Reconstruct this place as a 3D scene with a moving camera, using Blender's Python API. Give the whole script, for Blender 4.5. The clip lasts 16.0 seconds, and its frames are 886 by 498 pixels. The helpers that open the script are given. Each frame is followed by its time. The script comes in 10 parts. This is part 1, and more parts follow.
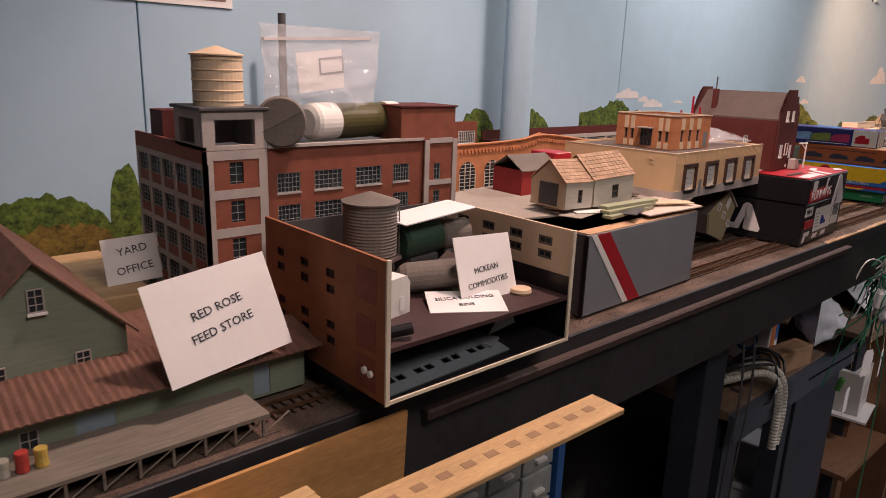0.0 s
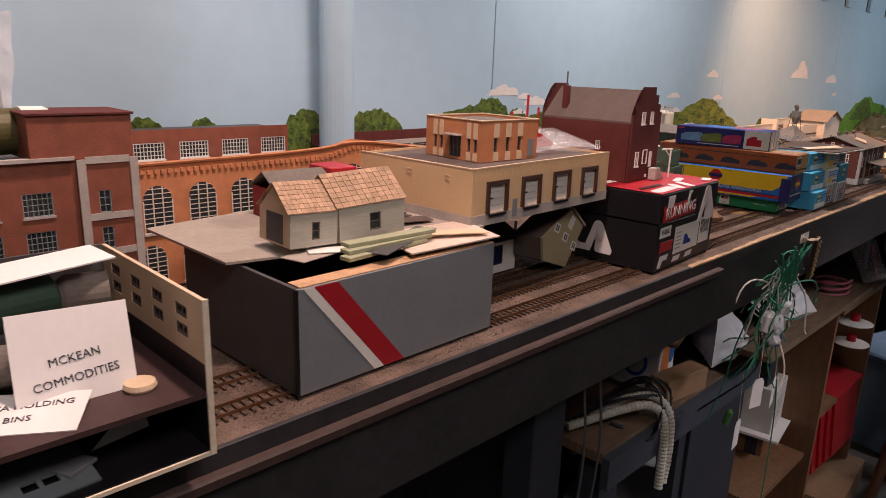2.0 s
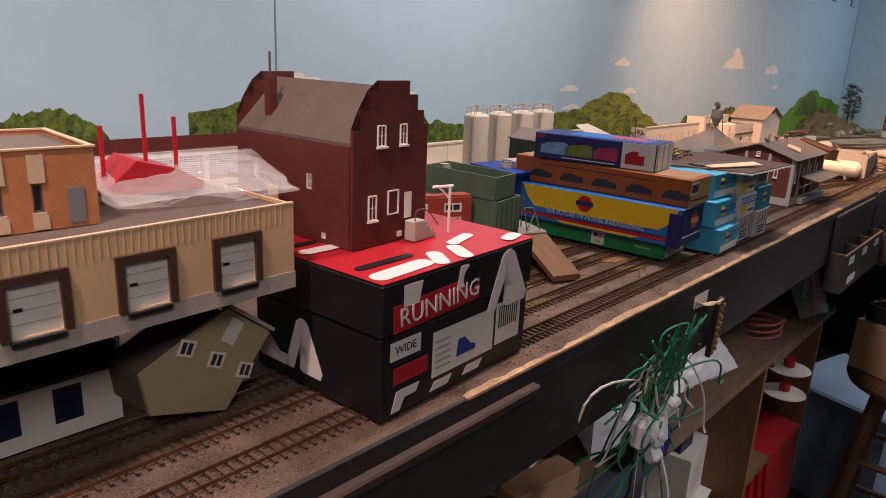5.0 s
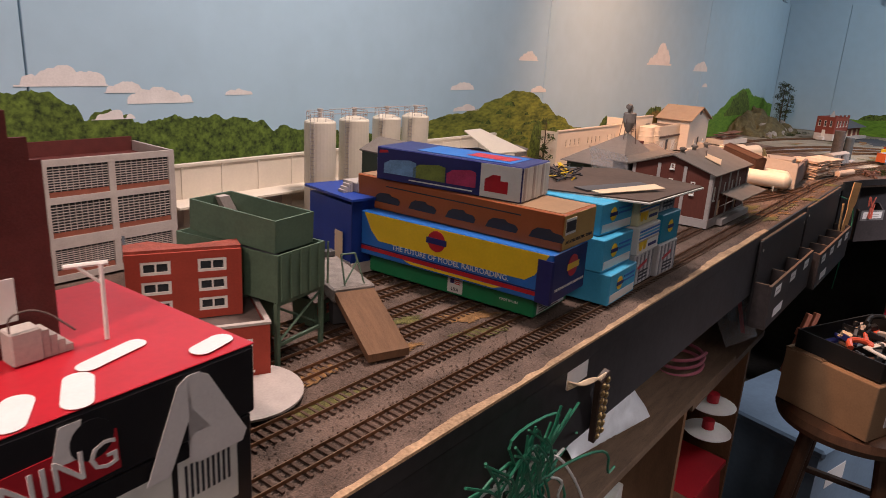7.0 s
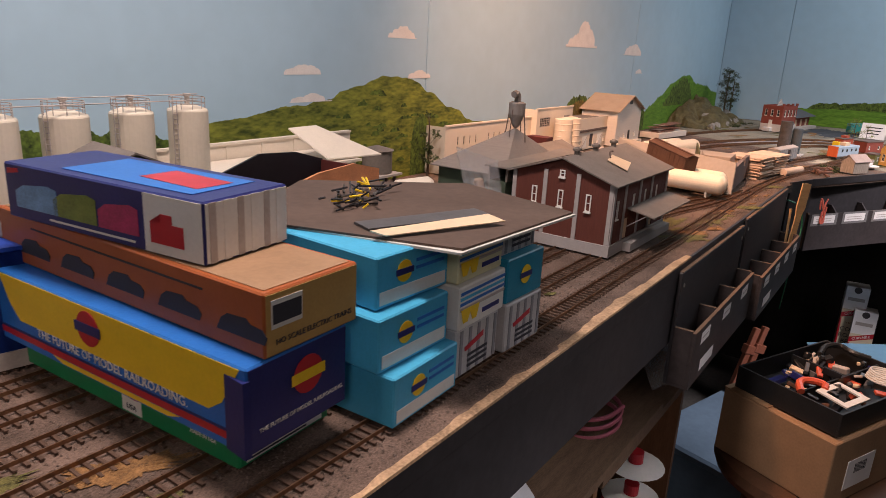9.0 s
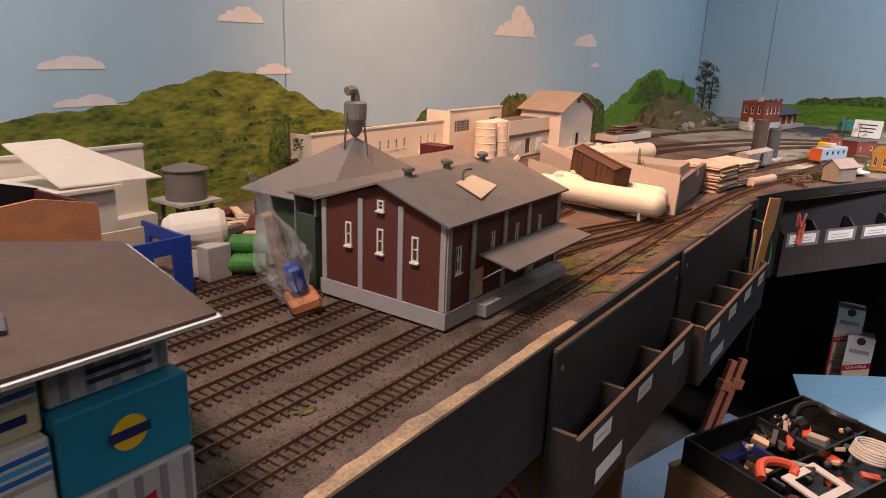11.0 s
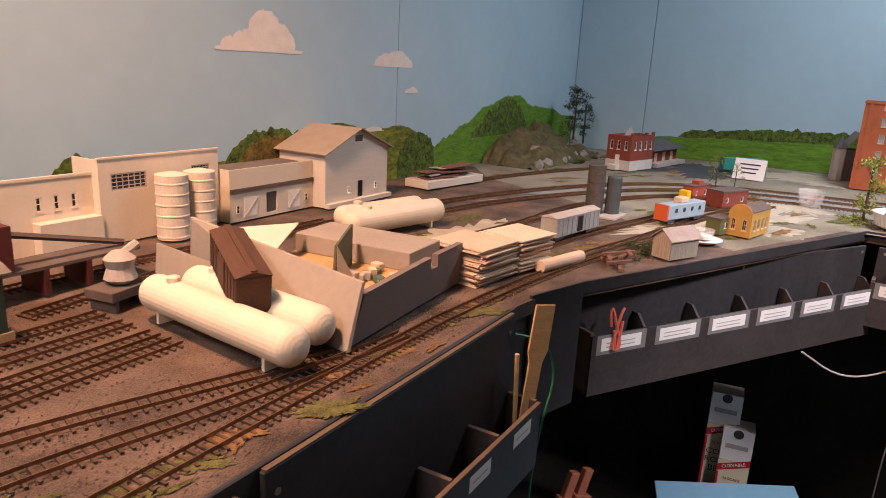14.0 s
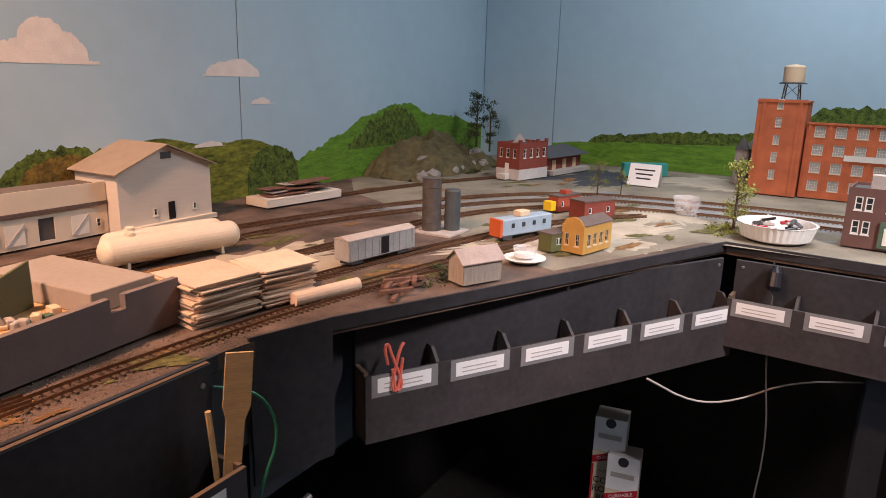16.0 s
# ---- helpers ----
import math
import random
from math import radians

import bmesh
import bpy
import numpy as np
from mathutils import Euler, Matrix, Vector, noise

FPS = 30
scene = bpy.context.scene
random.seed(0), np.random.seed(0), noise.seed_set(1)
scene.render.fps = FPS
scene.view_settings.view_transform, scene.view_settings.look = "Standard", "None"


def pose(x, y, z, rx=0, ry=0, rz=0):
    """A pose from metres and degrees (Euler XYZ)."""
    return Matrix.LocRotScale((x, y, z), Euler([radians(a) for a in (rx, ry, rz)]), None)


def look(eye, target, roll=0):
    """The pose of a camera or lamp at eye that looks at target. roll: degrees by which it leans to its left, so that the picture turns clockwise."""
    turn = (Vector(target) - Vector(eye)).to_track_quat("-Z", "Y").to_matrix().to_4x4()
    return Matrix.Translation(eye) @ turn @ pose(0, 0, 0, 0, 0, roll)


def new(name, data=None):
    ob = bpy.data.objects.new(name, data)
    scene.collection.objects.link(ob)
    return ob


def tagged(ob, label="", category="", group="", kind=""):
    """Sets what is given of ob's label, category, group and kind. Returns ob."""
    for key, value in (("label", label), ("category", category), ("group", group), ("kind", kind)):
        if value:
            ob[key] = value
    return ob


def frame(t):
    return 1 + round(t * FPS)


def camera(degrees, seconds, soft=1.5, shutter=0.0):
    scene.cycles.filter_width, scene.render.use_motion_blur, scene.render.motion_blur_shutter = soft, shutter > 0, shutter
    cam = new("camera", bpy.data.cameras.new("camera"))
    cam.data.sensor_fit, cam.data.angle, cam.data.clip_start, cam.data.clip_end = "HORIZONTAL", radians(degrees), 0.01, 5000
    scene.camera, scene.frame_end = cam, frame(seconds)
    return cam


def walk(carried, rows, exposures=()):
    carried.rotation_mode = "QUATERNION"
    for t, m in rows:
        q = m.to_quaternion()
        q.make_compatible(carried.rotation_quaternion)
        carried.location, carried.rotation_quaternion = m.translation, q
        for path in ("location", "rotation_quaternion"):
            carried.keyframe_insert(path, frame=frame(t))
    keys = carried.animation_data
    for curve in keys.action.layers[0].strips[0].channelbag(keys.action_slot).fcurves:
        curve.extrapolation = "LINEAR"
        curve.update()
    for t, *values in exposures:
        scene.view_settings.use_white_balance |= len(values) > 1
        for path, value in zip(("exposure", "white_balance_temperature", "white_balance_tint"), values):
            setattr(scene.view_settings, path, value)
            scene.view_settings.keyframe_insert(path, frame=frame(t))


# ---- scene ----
cam = camera(65.8, 16.0, soft=0.7, shutter=0.15)
PATH = [
    (0, (0.033, -0.016, 1.473), (1.328, 1.421, 0.965), 2.0),
    (0.5, (0.103, 0.041, 1.472), (1.464, 1.418, 0.973), 1.8),
    (1, (0.174, 0.046, 1.467), (1.535, 1.417, 0.95), 1.7),
    (1.5, (0.273, 0.009, 1.473), (1.636, 1.374, 0.945), 2.5),
    (2, (0.366, -0.031, 1.481), (1.733, 1.334, 0.96), 2.0),
    (2.5, (0.46, -0.044, 1.479), (1.818, 1.32, 0.934), 2.1),
    (3, (0.564, 0.012, 1.482), (2.008, 1.302, 0.982), 2.5),
    (3.5, (0.642, 0.05, 1.482), (2.165, 1.249, 0.989), 2.2),
    (3.7, (0.677, 0.057, 1.481), (2.188, 1.268, 0.982), 1.9),
    (5.8, (1.03, 0.1, 1.486), (2.441, 1.402, 0.926), 3.3),
    (6, (1.043, 0.121, 1.488), (2.485, 1.399, 0.949), 3.1),
    (6.5, (1.126, 0.147, 1.487), (2.644, 1.324, 0.928), 3.3),
    (7, (1.241, 0.125, 1.488), (2.759, 1.299, 0.926), 3.4),
    (7.5, (1.33, 0.11, 1.485), (2.851, 1.261, 0.883), 2.8),
    (8, (1.417, 0.145, 1.481), (2.986, 1.246, 0.911), 3.3),
    (8.2, (1.458, 0.174, 1.478), (3.048, 1.245, 0.91), 3.6),
    (10.3, (1.917, 0.173, 1.453), (3.467, 1.291, 0.865), 2.0),
    (10.5, (1.945, 0.165, 1.453), (3.509, 1.261, 0.86), 1.9),
    (11, (2.03, 0.167, 1.447), (3.601, 1.266, 0.877), 2.1),
    (11.5, (2.167, 0.172, 1.451), (3.766, 1.209, 0.845), 3.0),
    (12, (2.276, 0.151, 1.453), (3.849, 1.22, 0.833), 2.5),
    (12.5, (2.38, 0.085, 1.464), (3.951, 1.178, 0.884), 2.5),
    (13, (2.433, 0.037, 1.467), (3.995, 1.144, 0.887), 2.0),
    (13.5, (2.521, 0.042, 1.465), (4.106, 1.12, 0.896), 2.0),
    (14, (2.648, 0.1, 1.465), (4.314, 1.08, 0.951), 3.0),
    (14.5, (2.726, 0.101, 1.464), (4.404, 1.045, 0.922), 1.7),
    (15, (2.802, 0.047, 1.47), (4.477, 1.018, 0.971), 2.7),
    (15.5, (2.86, -0.042, 1.473), (4.54, 0.933, 0.996), 2.4),
    (16, (2.914, -0.101, 1.47), (4.596, 0.864, 0.981), 1.5),
]
EXPOSURES = [(0.0, 0.0), (16.0, 0.0)]
walk(cam, [(t, look(eye, target, roll)) for t, eye, target, roll in PATH], EXPOSURES)

# ---- light: a closed basement room with unseen ceiling lamps and added fills ----
world = bpy.data.worlds.new("room_dark")
scene.world = world
world.use_nodes = True
world.node_tree.nodes["Background"].inputs[0].default_value = (0.6, 0.75, 1.0, 1)
world.node_tree.nodes["Background"].inputs[1].default_value = 0.05


def area_lamp(name, eye, target, size, watts, colour):
    data = bpy.data.lights.new(name, "AREA")
    data.shape, data.size, data.energy, data.color = "DISK", size, watts, colour
    ob = new(name, data)
    ob.matrix_world = look(eye, target)
    return ob


def spot_lamp(name, eye, target, watts, colour, cone=70, soft=0.04, blend=0.6):
    data = bpy.data.lights.new(name, "SPOT")
    data.energy, data.color, data.spot_size, data.spot_blend, data.shadow_soft_size = watts, colour, radians(cone), blend, soft
    ob = new(name, data)
    ob.matrix_world = look(eye, target)
    return ob


COOL, WARM, DAY = (1.0, 0.91, 0.95), (1.0, 0.51, 0.29), (1.0, 0.81, 0.75)
# added fill from the aisle, brightens the west fronts; no known fixture
area_lamp("ceiling_lamp_a", (0.35, -0.6, 2.35), (0.4, 0.5, 1.1), 0.5, 9.5, (1.0, 0.84, 0.80))
area_lamp("ceiling_lamp_b", (4.5, -0.2, 2.38), (4.5, -0.2, 1.1), 0.5, 15, (0.92, 0.94, 1.0))
area_lamp("ceiling_lamp_c", (1.95, 0.52, 2.35), (2.0, 0.62, 1.2), 0.22, 17, DAY)
# added spot that lifts the clutter under the layout, not a known fixture
spot_lamp("ceiling_lamp_d", (2.6, -1.3, 2.3), (2.10, 0.42, 0.22), 92, COOL, 40, 0.15)
# added fill spot for the east card bins and the cartons below them
spot_lamp("ceiling_lamp_e", (3.5, -1.1, 2.35), (4.15, 0.05, 0.80), 160, COOL, 50, 0.12)
spot_lamp("track_lamp_a", (0.72, 0.34, 2.3), (0.80, 0.60, 1.25), 47, (1.0, 0.70, 0.61), 92)
spot_lamp("track_lamp_b", (2.75, 0.70, 2.3), (3.35, 0.70, 1.25), 108, WARM, 92, 0.06, 1.0)
# ---- materials ----
MATS = {}


def mat(name, col, rough=0.7, var=0.18, scale=40.0, bump=0.15, metal=0.0, spec=0.4, col2=None, fine=9.0, stretch=None, island=0.0):
    """A painted or raw surface with blotches at one scale, grain at a finer one and slight relief."""
    if name in MATS:
        return MATS[name]
    m = bpy.data.materials.new(name)
    m.use_nodes = True
    n, l = m.node_tree.nodes, m.node_tree.links
    b = n["Principled BSDF"]
    b.inputs["Roughness"].default_value = rough
    b.inputs["Metallic"].default_value = metal
    b.inputs["Specular IOR Level"].default_value = spec
    co = n.new("ShaderNodeTexCoord")
    src = co.outputs["Object"]
    if stretch:
        mp = n.new("ShaderNodeMapping")
        mp.inputs["Scale"].default_value = stretch
        l.new(src, mp.inputs["Vector"])
        src = mp.outputs["Vector"]
    big, small = n.new("ShaderNodeTexNoise"), n.new("ShaderNodeTexNoise")
    big.inputs["Scale"].default_value, big.inputs["Detail"].default_value = scale, 4
    small.inputs["Scale"].default_value, small.inputs["Detail"].default_value = scale * fine, 3
    l.new(src, big.inputs["Vector"]), l.new(src, small.inputs["Vector"])
    ad = n.new("ShaderNodeMath")
    ad.operation = "MULTIPLY_ADD"
    ad.inputs[1].default_value = 0.45
    l.new(small.outputs["Fac"], ad.inputs[0])
    sc = n.new("ShaderNodeMath")
    sc.operation = "MULTIPLY"
    sc.inputs[1].default_value = 0.55
    l.new(big.outputs["Fac"], sc.inputs[0]), l.new(sc.outputs[0], ad.inputs[2])
    ramp = n.new("ShaderNodeValToRGB")
    c2 = col2 or tuple(min(1, c * (1 + var)) for c in col)
    c1 = tuple(c * (1 - var) for c in col)
    ramp.color_ramp.elements[0].position, ramp.color_ramp.elements[1].position = 0.34, 0.66
    ramp.color_ramp.elements[0].color, ramp.color_ramp.elements[1].color = (*c1, 1), (*c2, 1)
    l.new(ad.outputs[0], ramp.inputs["Fac"])
    out = ramp.outputs["Color"]
    if island:
        geo, info = n.new("ShaderNodeNewGeometry"), n.new("ShaderNodeObjectInfo")
        sm, hs = n.new("ShaderNodeMath"), n.new("ShaderNodeHueSaturation")
        sm.operation = "ADD"
        l.new(geo.outputs["Random Per Island"], sm.inputs[0]), l.new(info.outputs["Random"], sm.inputs[1])
        mr = n.new("ShaderNodeMapRange")
        mr.inputs["From Max"].default_value = 2.0
        mr.inputs["To Min"].default_value, mr.inputs["To Max"].default_value = 1 - island, 1 + island
        l.new(sm.outputs[0], mr.inputs["Value"]), l.new(mr.outputs[0], hs.inputs["Value"]), l.new(out, hs.inputs["Color"])
        out = hs.outputs["Color"]
    l.new(out, b.inputs["Base Color"])
    if bump:
        bp = n.new("ShaderNodeBump")
        bp.inputs["Strength"].default_value, bp.inputs["Distance"].default_value = bump, 0.002
        l.new(ad.outputs[0], bp.inputs["Height"]), l.new(bp.outputs["Normal"], b.inputs["Normal"])
    MATS[name] = m
    return m


def clear_mat(name, tint, rough=0.12, alpha=0.25):
    m = bpy.data.materials.new(name)
    m.use_nodes = True
    n, l = m.node_tree.nodes, m.node_tree.links
    b = n["Principled BSDF"]
    b.inputs["Base Color"].default_value = (*tint, 1)
    b.inputs["Roughness"].default_value = rough
    b.inputs["Alpha"].default_value = alpha
    b.inputs["Specular IOR Level"].default_value = 0.7
    no, bp = n.new("ShaderNodeTexNoise"), n.new("ShaderNodeBump")
    no.inputs["Scale"].default_value, no.inputs["Detail"].default_value = 45, 3
    co = n.new("ShaderNodeTexCoord")
    l.new(co.outputs["Object"], no.inputs["Vector"])
    bp.inputs["Strength"].default_value, bp.inputs["Distance"].default_value = 0.8, 0.01
    l.new(no.outputs["Fac"], bp.inputs["Height"]), l.new(bp.outputs["Normal"], b.inputs["Normal"])
    return m


WALL = mat("sky_blue_wall_paint", (0.375, 0.53, 0.645), 0.75, 0.04, 3, 0.08)
BLACK = mat("black_fascia_paint", (0.034, 0.031, 0.034), 0.55, 0.35, 9, 0.15)
GROUND = mat("scenic_ground", (0.075, 0.050, 0.038), 0.95, 0.55, 16, 1.0, col2=(0.20, 0.135, 0.105), fine=42)
GREY_ROAD = mat("grey_road_base", (0.045, 0.05, 0.06), 0.9, 0.3, 20, 0.3)
PALE_DIRT = mat("pale_dirt", (0.42, 0.36, 0.28), 0.95, 0.25, 20, 0.7, fine=25)
GRASS = mat("scenic_turf", (0.105, 0.095, 0.03), 0.95, 0.7, 90, 1.0, fine=8)
TURF_RUST = mat("rusty_turf", (0.20, 0.105, 0.04), 0.95, 0.6, 90, 1.0, fine=8)
RAIL = mat("weathered_rail", (0.26, 0.15, 0.09), 0.35, 0.3, 60, 0.1, 0.8)
TIE = mat("dark_tie", (0.085, 0.050, 0.034), 0.9, 0.4, 90, 0.4)
EDGEWOOD = mat("raw_plywood_edge", (0.40, 0.26, 0.155), 0.85, 0.45, 30, 0.7, fine=12)
WHITE = mat("white_card", (0.74, 0.72, 0.68), 0.7, 0.05, 20, 0.05)
PAPER = mat("white_paper_sign", (0.80, 0.77, 0.76), 0.7, 0.03, 15, 0.03)
INK = mat("black_marker_ink", (0.03, 0.03, 0.04), 0.6, 0.1)
GLASSDARK = mat("dark_window_glazing", (0.035, 0.04, 0.045), 0.18, 0.3, 90, 0.0)
CREAM = mat("cream_styrene", (0.66, 0.50, 0.34), 0.65, 0.06, 30, 0.06)
BRICK = mat("red_brick_plastic", (0.24, 0.075, 0.045), 0.75, 0.22, 60, 0.25, fine=14)
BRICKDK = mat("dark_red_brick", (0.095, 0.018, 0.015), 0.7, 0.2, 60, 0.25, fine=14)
BRICKOR = mat("orange_brick", (0.50, 0.20, 0.09), 0.75, 0.2, 60, 0.25, fine=14)
STONE = mat("grey_concrete_trim", (0.42, 0.37, 0.34), 0.8, 0.12, 50, 0.15)
TAN = mat("tan_styrene", (0.62, 0.43, 0.25), 0.6, 0.05, 25, 0.06)
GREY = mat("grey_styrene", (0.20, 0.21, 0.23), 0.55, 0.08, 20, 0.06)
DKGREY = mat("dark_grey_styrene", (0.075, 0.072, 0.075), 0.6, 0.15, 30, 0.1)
ROOFGREY = mat("grey_card_roof", (0.165, 0.14, 0.122), 0.85, 0.15, 30, 0.2)
ROOFBRN = mat("brown_grey_roof", (0.115, 0.085, 0.075), 0.85, 0.15, 40, 0.2)
WOOD = mat("bare_pine", (0.52, 0.33, 0.16), 0.6, 0.2, 12, 0.15, stretch=(1, 6, 6))
CARD = mat("brown_cardboard", (0.30, 0.18, 0.10), 0.8, 0.12, 25, 0.1)
RED = mat("glossy_red", (0.43, 0.016, 0.028), 0.35, 0.1, 20, 0.03)
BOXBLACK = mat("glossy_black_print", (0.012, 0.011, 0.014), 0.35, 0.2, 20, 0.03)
GREEN = mat("green_plastic", (0.075, 0.13, 0.085), 0.55, 0.15, 40, 0.1)
BLUE = mat("blue_plastic", (0.015, 0.05, 0.30), 0.45, 0.12, 30, 0.08)
TANKWHITE = mat("cream_white_tank", (0.72, 0.64, 0.52), 0.4, 0.05, 30, 0.04)
# ---- building tools ----
def thing(name, x, y, z, rz=0.0, label="", category="", group="", kind="", rx=0.0, ry=0.0):
    ob = new(name)
    ob.empty_display_size = 0.02
    ob.matrix_world = pose(x, y, z, rx, ry, rz)
    return tagged(ob, label, category, group, kind)


def part(name, bm, material, parent=None, label="", m=None, smooth=False):
    me = bpy.data.meshes.new(name)
    bm.to_mesh(me)
    bm.free()
    if smooth:
        for p in me.polygons:
            p.use_smooth = True
    me.materials.append(material)
    ob = new(name, me)
    if parent:
        ob.parent = parent
    if m is not None:
        ob.matrix_local = m
    return tagged(ob, label)


def solo(name, bm, material, label, category, m=None, group="", kind="", smooth=False):
    ob = part(name, bm, material, None, "", m, smooth)
    return tagged(ob, label, category, group, kind)


def box(x0, y0, z0, x1, y1, z1, bevel=0.0, bm=None):
    bm = bm or bmesh.new()
    vs = [bm.verts.new((x, y, z)) for x in (x0, x1) for y in (y0, y1) for z in (z0, z1)]
    fs = [bm.faces.new([vs[i] for i in f]) for f in ((0, 1, 3, 2), (4, 6, 7, 5), (0, 4, 5, 1), (2, 3, 7, 6), (0, 2, 6, 4), (1, 5, 7, 3))]
    if bevel:
        es = list({e for f in fs for e in f.edges})
        bmesh.ops.bevel(bm, geom=es, offset=bevel, segments=1, affect="EDGES")
    return bm


def prism(poly, z0, z1, bm=None):
    """An upright prism on the outline poly of (x, y), counter-clockwise."""
    bm = bm or bmesh.new()
    lo, hi = [bm.verts.new((x, y, z0)) for x, y in poly], [bm.verts.new((x, y, z1)) for x, y in poly]
    bm.faces.new(lo[::-1]), bm.faces.new(hi)
    k = len(poly)
    for i in range(k):
        bm.faces.new((lo[i], lo[(i + 1) % k], hi[(i + 1) % k], hi[i]))
    return bm


def plate(poly, y0, y1, bm=None):
    """A slab with the outline poly of (x, z), from depth y0 (front) to y1."""
    bm = bm or bmesh.new()
    a, b = [bm.verts.new((x, y0, z)) for x, z in poly], [bm.verts.new((x, y1, z)) for x, z in poly]
    bm.faces.new(a), bm.faces.new(b[::-1])
    k = len(poly)
    for i in range(k):
        bm.faces.new((a[(i + 1) % k], a[i], b[i], b[(i + 1) % k]))
    bmesh.ops.recalc_face_normals(bm, faces=bm.faces)
    return bm


def lathe(profile, seg=24, bm=None, m=None):
    """A turned shape on the z axis from (radius, height) pairs, closed at both ends."""
    bm = bm or bmesh.new()
    rings = []
    for r, z in profile:
        rings.append([bm.verts.new((max(r, 1e-5) * math.cos(2 * math.pi * i / seg), max(r, 1e-5) * math.sin(2 * math.pi * i / seg), z)) for i in range(seg)])
    for a, b in zip(rings, rings[1:]):
        for i in range(seg):
            bm.faces.new((a[i], a[(i + 1) % seg], b[(i + 1) % seg], b[i]))
    bm.faces.new(rings[0][::-1]), bm.faces.new(rings[-1])
    if m is not None:
        bmesh.ops.transform(bm, matrix=m, verts=[v for r in rings for v in r])
    return bm


def rod(a, b, r=0.001, seg=6, bm=None):
    a, b = Vector(a), Vector(b)
    m = Matrix.Translation(a) @ (b - a).to_track_quat("Z", "Y").to_matrix().to_4x4()
    return lathe([(r, 0), (r, (b - a).length)], seg, bm, m)


def tube(points, r=0.002, seg=6, bm=None):
    """A bent round wire or hose through the points, smoothed."""
    bm = bm or bmesh.new()
    p = [Vector(q) for q in points]
    for _ in range(2):
        q = [p[0]]
        for a, b in zip(p, p[1:]):
            q += [a.lerp(b, 0.25), a.lerp(b, 0.75)]
        p = q + [p[-1]]
    rings = []
    for i, c in enumerate(p):
        d = (p[min(i + 1, len(p) - 1)] - p[max(i - 1, 0)]).normalized()
        s = d.cross(Vector((0.31, 0.22, 0.92))).normalized()
        t = d.cross(s)
        rings.append([bm.verts.new(c + r * (s * math.cos(2 * math.pi * j / seg) + t * math.sin(2 * math.pi * j / seg))) for j in range(seg)])
    for a, b in zip(rings, rings[1:]):
        for j in range(seg):
            bm.faces.new((a[j], a[(j + 1) % seg], b[(j + 1) % seg], b[j]))
    bm.faces.new(rings[0][::-1]), bm.faces.new(rings[-1])
    return bm


def facade(w, h, holes, thick=0.0025, top=None):
    """A wall panel in the xz plane, outer face at y=0 facing -y, with rectangular holes (x0, z0, x1, z1) right through it."""
    bm = bmesh.new()
    xs = sorted({0, w, *[round(v, 5) for q in holes for v in (q[0], q[2])]})
    zs = sorted({0, h, *[round(v, 5) for q in holes for v in (q[1], q[3])]})
    solid = {}
    for i in range(len(xs) - 1):
        for j in range(len(zs) - 1):
            cx, cz = (xs[i] + xs[i + 1]) / 2, (zs[j] + zs[j + 1]) / 2
            solid[i, j] = not any(q[0] < cx < q[2] and q[1] < cz < q[3] for q in holes)
    made = {}

    def v(i, j, k):
        if (i, j, k) not in made:
            made[i, j, k] = bm.verts.new((xs[i], thick * k, zs[j]))
        return made[i, j, k]
    for (i, j), s in solid.items():
        if not s:
            continue
        bm.faces.new((v(i, j, 0), v(i + 1, j, 0), v(i + 1, j + 1, 0), v(i, j + 1, 0)))
        bm.faces.new((v(i, j, 1), v(i, j + 1, 1), v(i + 1, j + 1, 1), v(i + 1, j, 1)))
        for di, dj, a, b in ((-1, 0, (i, j), (i, j + 1)), (1, 0, (i + 1, j + 1), (i + 1, j)), (0, -1, (i + 1, j), (i, j)), (0, 1, (i, j + 1), (i + 1, j + 1))):
            if not solid.get((i + di, j + dj), False):
                bm.faces.new((v(*b, 0), v(*a, 0), v(*a, 1), v(*b, 1)))
    return bm


SIDES = {"front": lambda w, d: pose(0, 0, 0), "right": lambda w, d: pose(w, 0, 0, 0, 0, 90), "back": lambda w, d: pose(w, d, 0, 0, 0, 180), "left": lambda w, d: pose(0, d, 0, 0, 0, -90)}


def window(parent, m, q, frame_mat, cols=2, rows=2, sill=None, bar=0.0006, pane=None, name="window"):
    """A framed window with its bars, glazing and sill in the hole q of a wall at the local pose m."""
    x0, z0, x1, z1 = q
    bm = bmesh.new()
    f = bar * 1.6
    for a in ((x0, z0, x0 + f, z1), (x1 - f, z0, x1, z1), (x0 + f, z0, x1 - f, z0 + f), (x0 + f, z1 - f, x1 - f, z1)):
        box(a[0], 0.0004, a[1], a[2], 0.0019, a[3], bm=bm)
    for i in range(1, cols):
        x = x0 + (x1 - x0) * i / cols
        box(x - bar / 2, 0.0007, z0 + f, x + bar / 2, 0.0015, z1 - f, bm=bm)
    for j in range(1, rows):
        z = z0 + (z1 - z0) * j / rows
        box(x0 + f, 0.0008, z - bar / 2, x1 - f, 0.0014, z + bar / 2, bm=bm)
    w = part(name, bm, frame_mat, parent, m=m)
    part("pane", box(x0, 0.0020, z0, x1, 0.0024, z1), pane or GLASSDARK, w)
    if sill:
        part("sill", box(x0 - 0.001, -0.0012, z0 - 0.0018, x1 + 0.001, 0.0016, z0), sill, w)
    return w


def grid_holes(w, h, cols, rows, ww, wh, z_first, z_step, margin=0.0):
    out = []
    for r in range(rows):
        for c in range(cols):
            x = margin + (w - 2 * margin) * (c + 0.5) / cols
            z = z_first + r * z_step
            out.append((x - ww / 2, z, x + ww / 2, z + wh))
    return [tuple(round(v, 5) for v in q) for q in out]


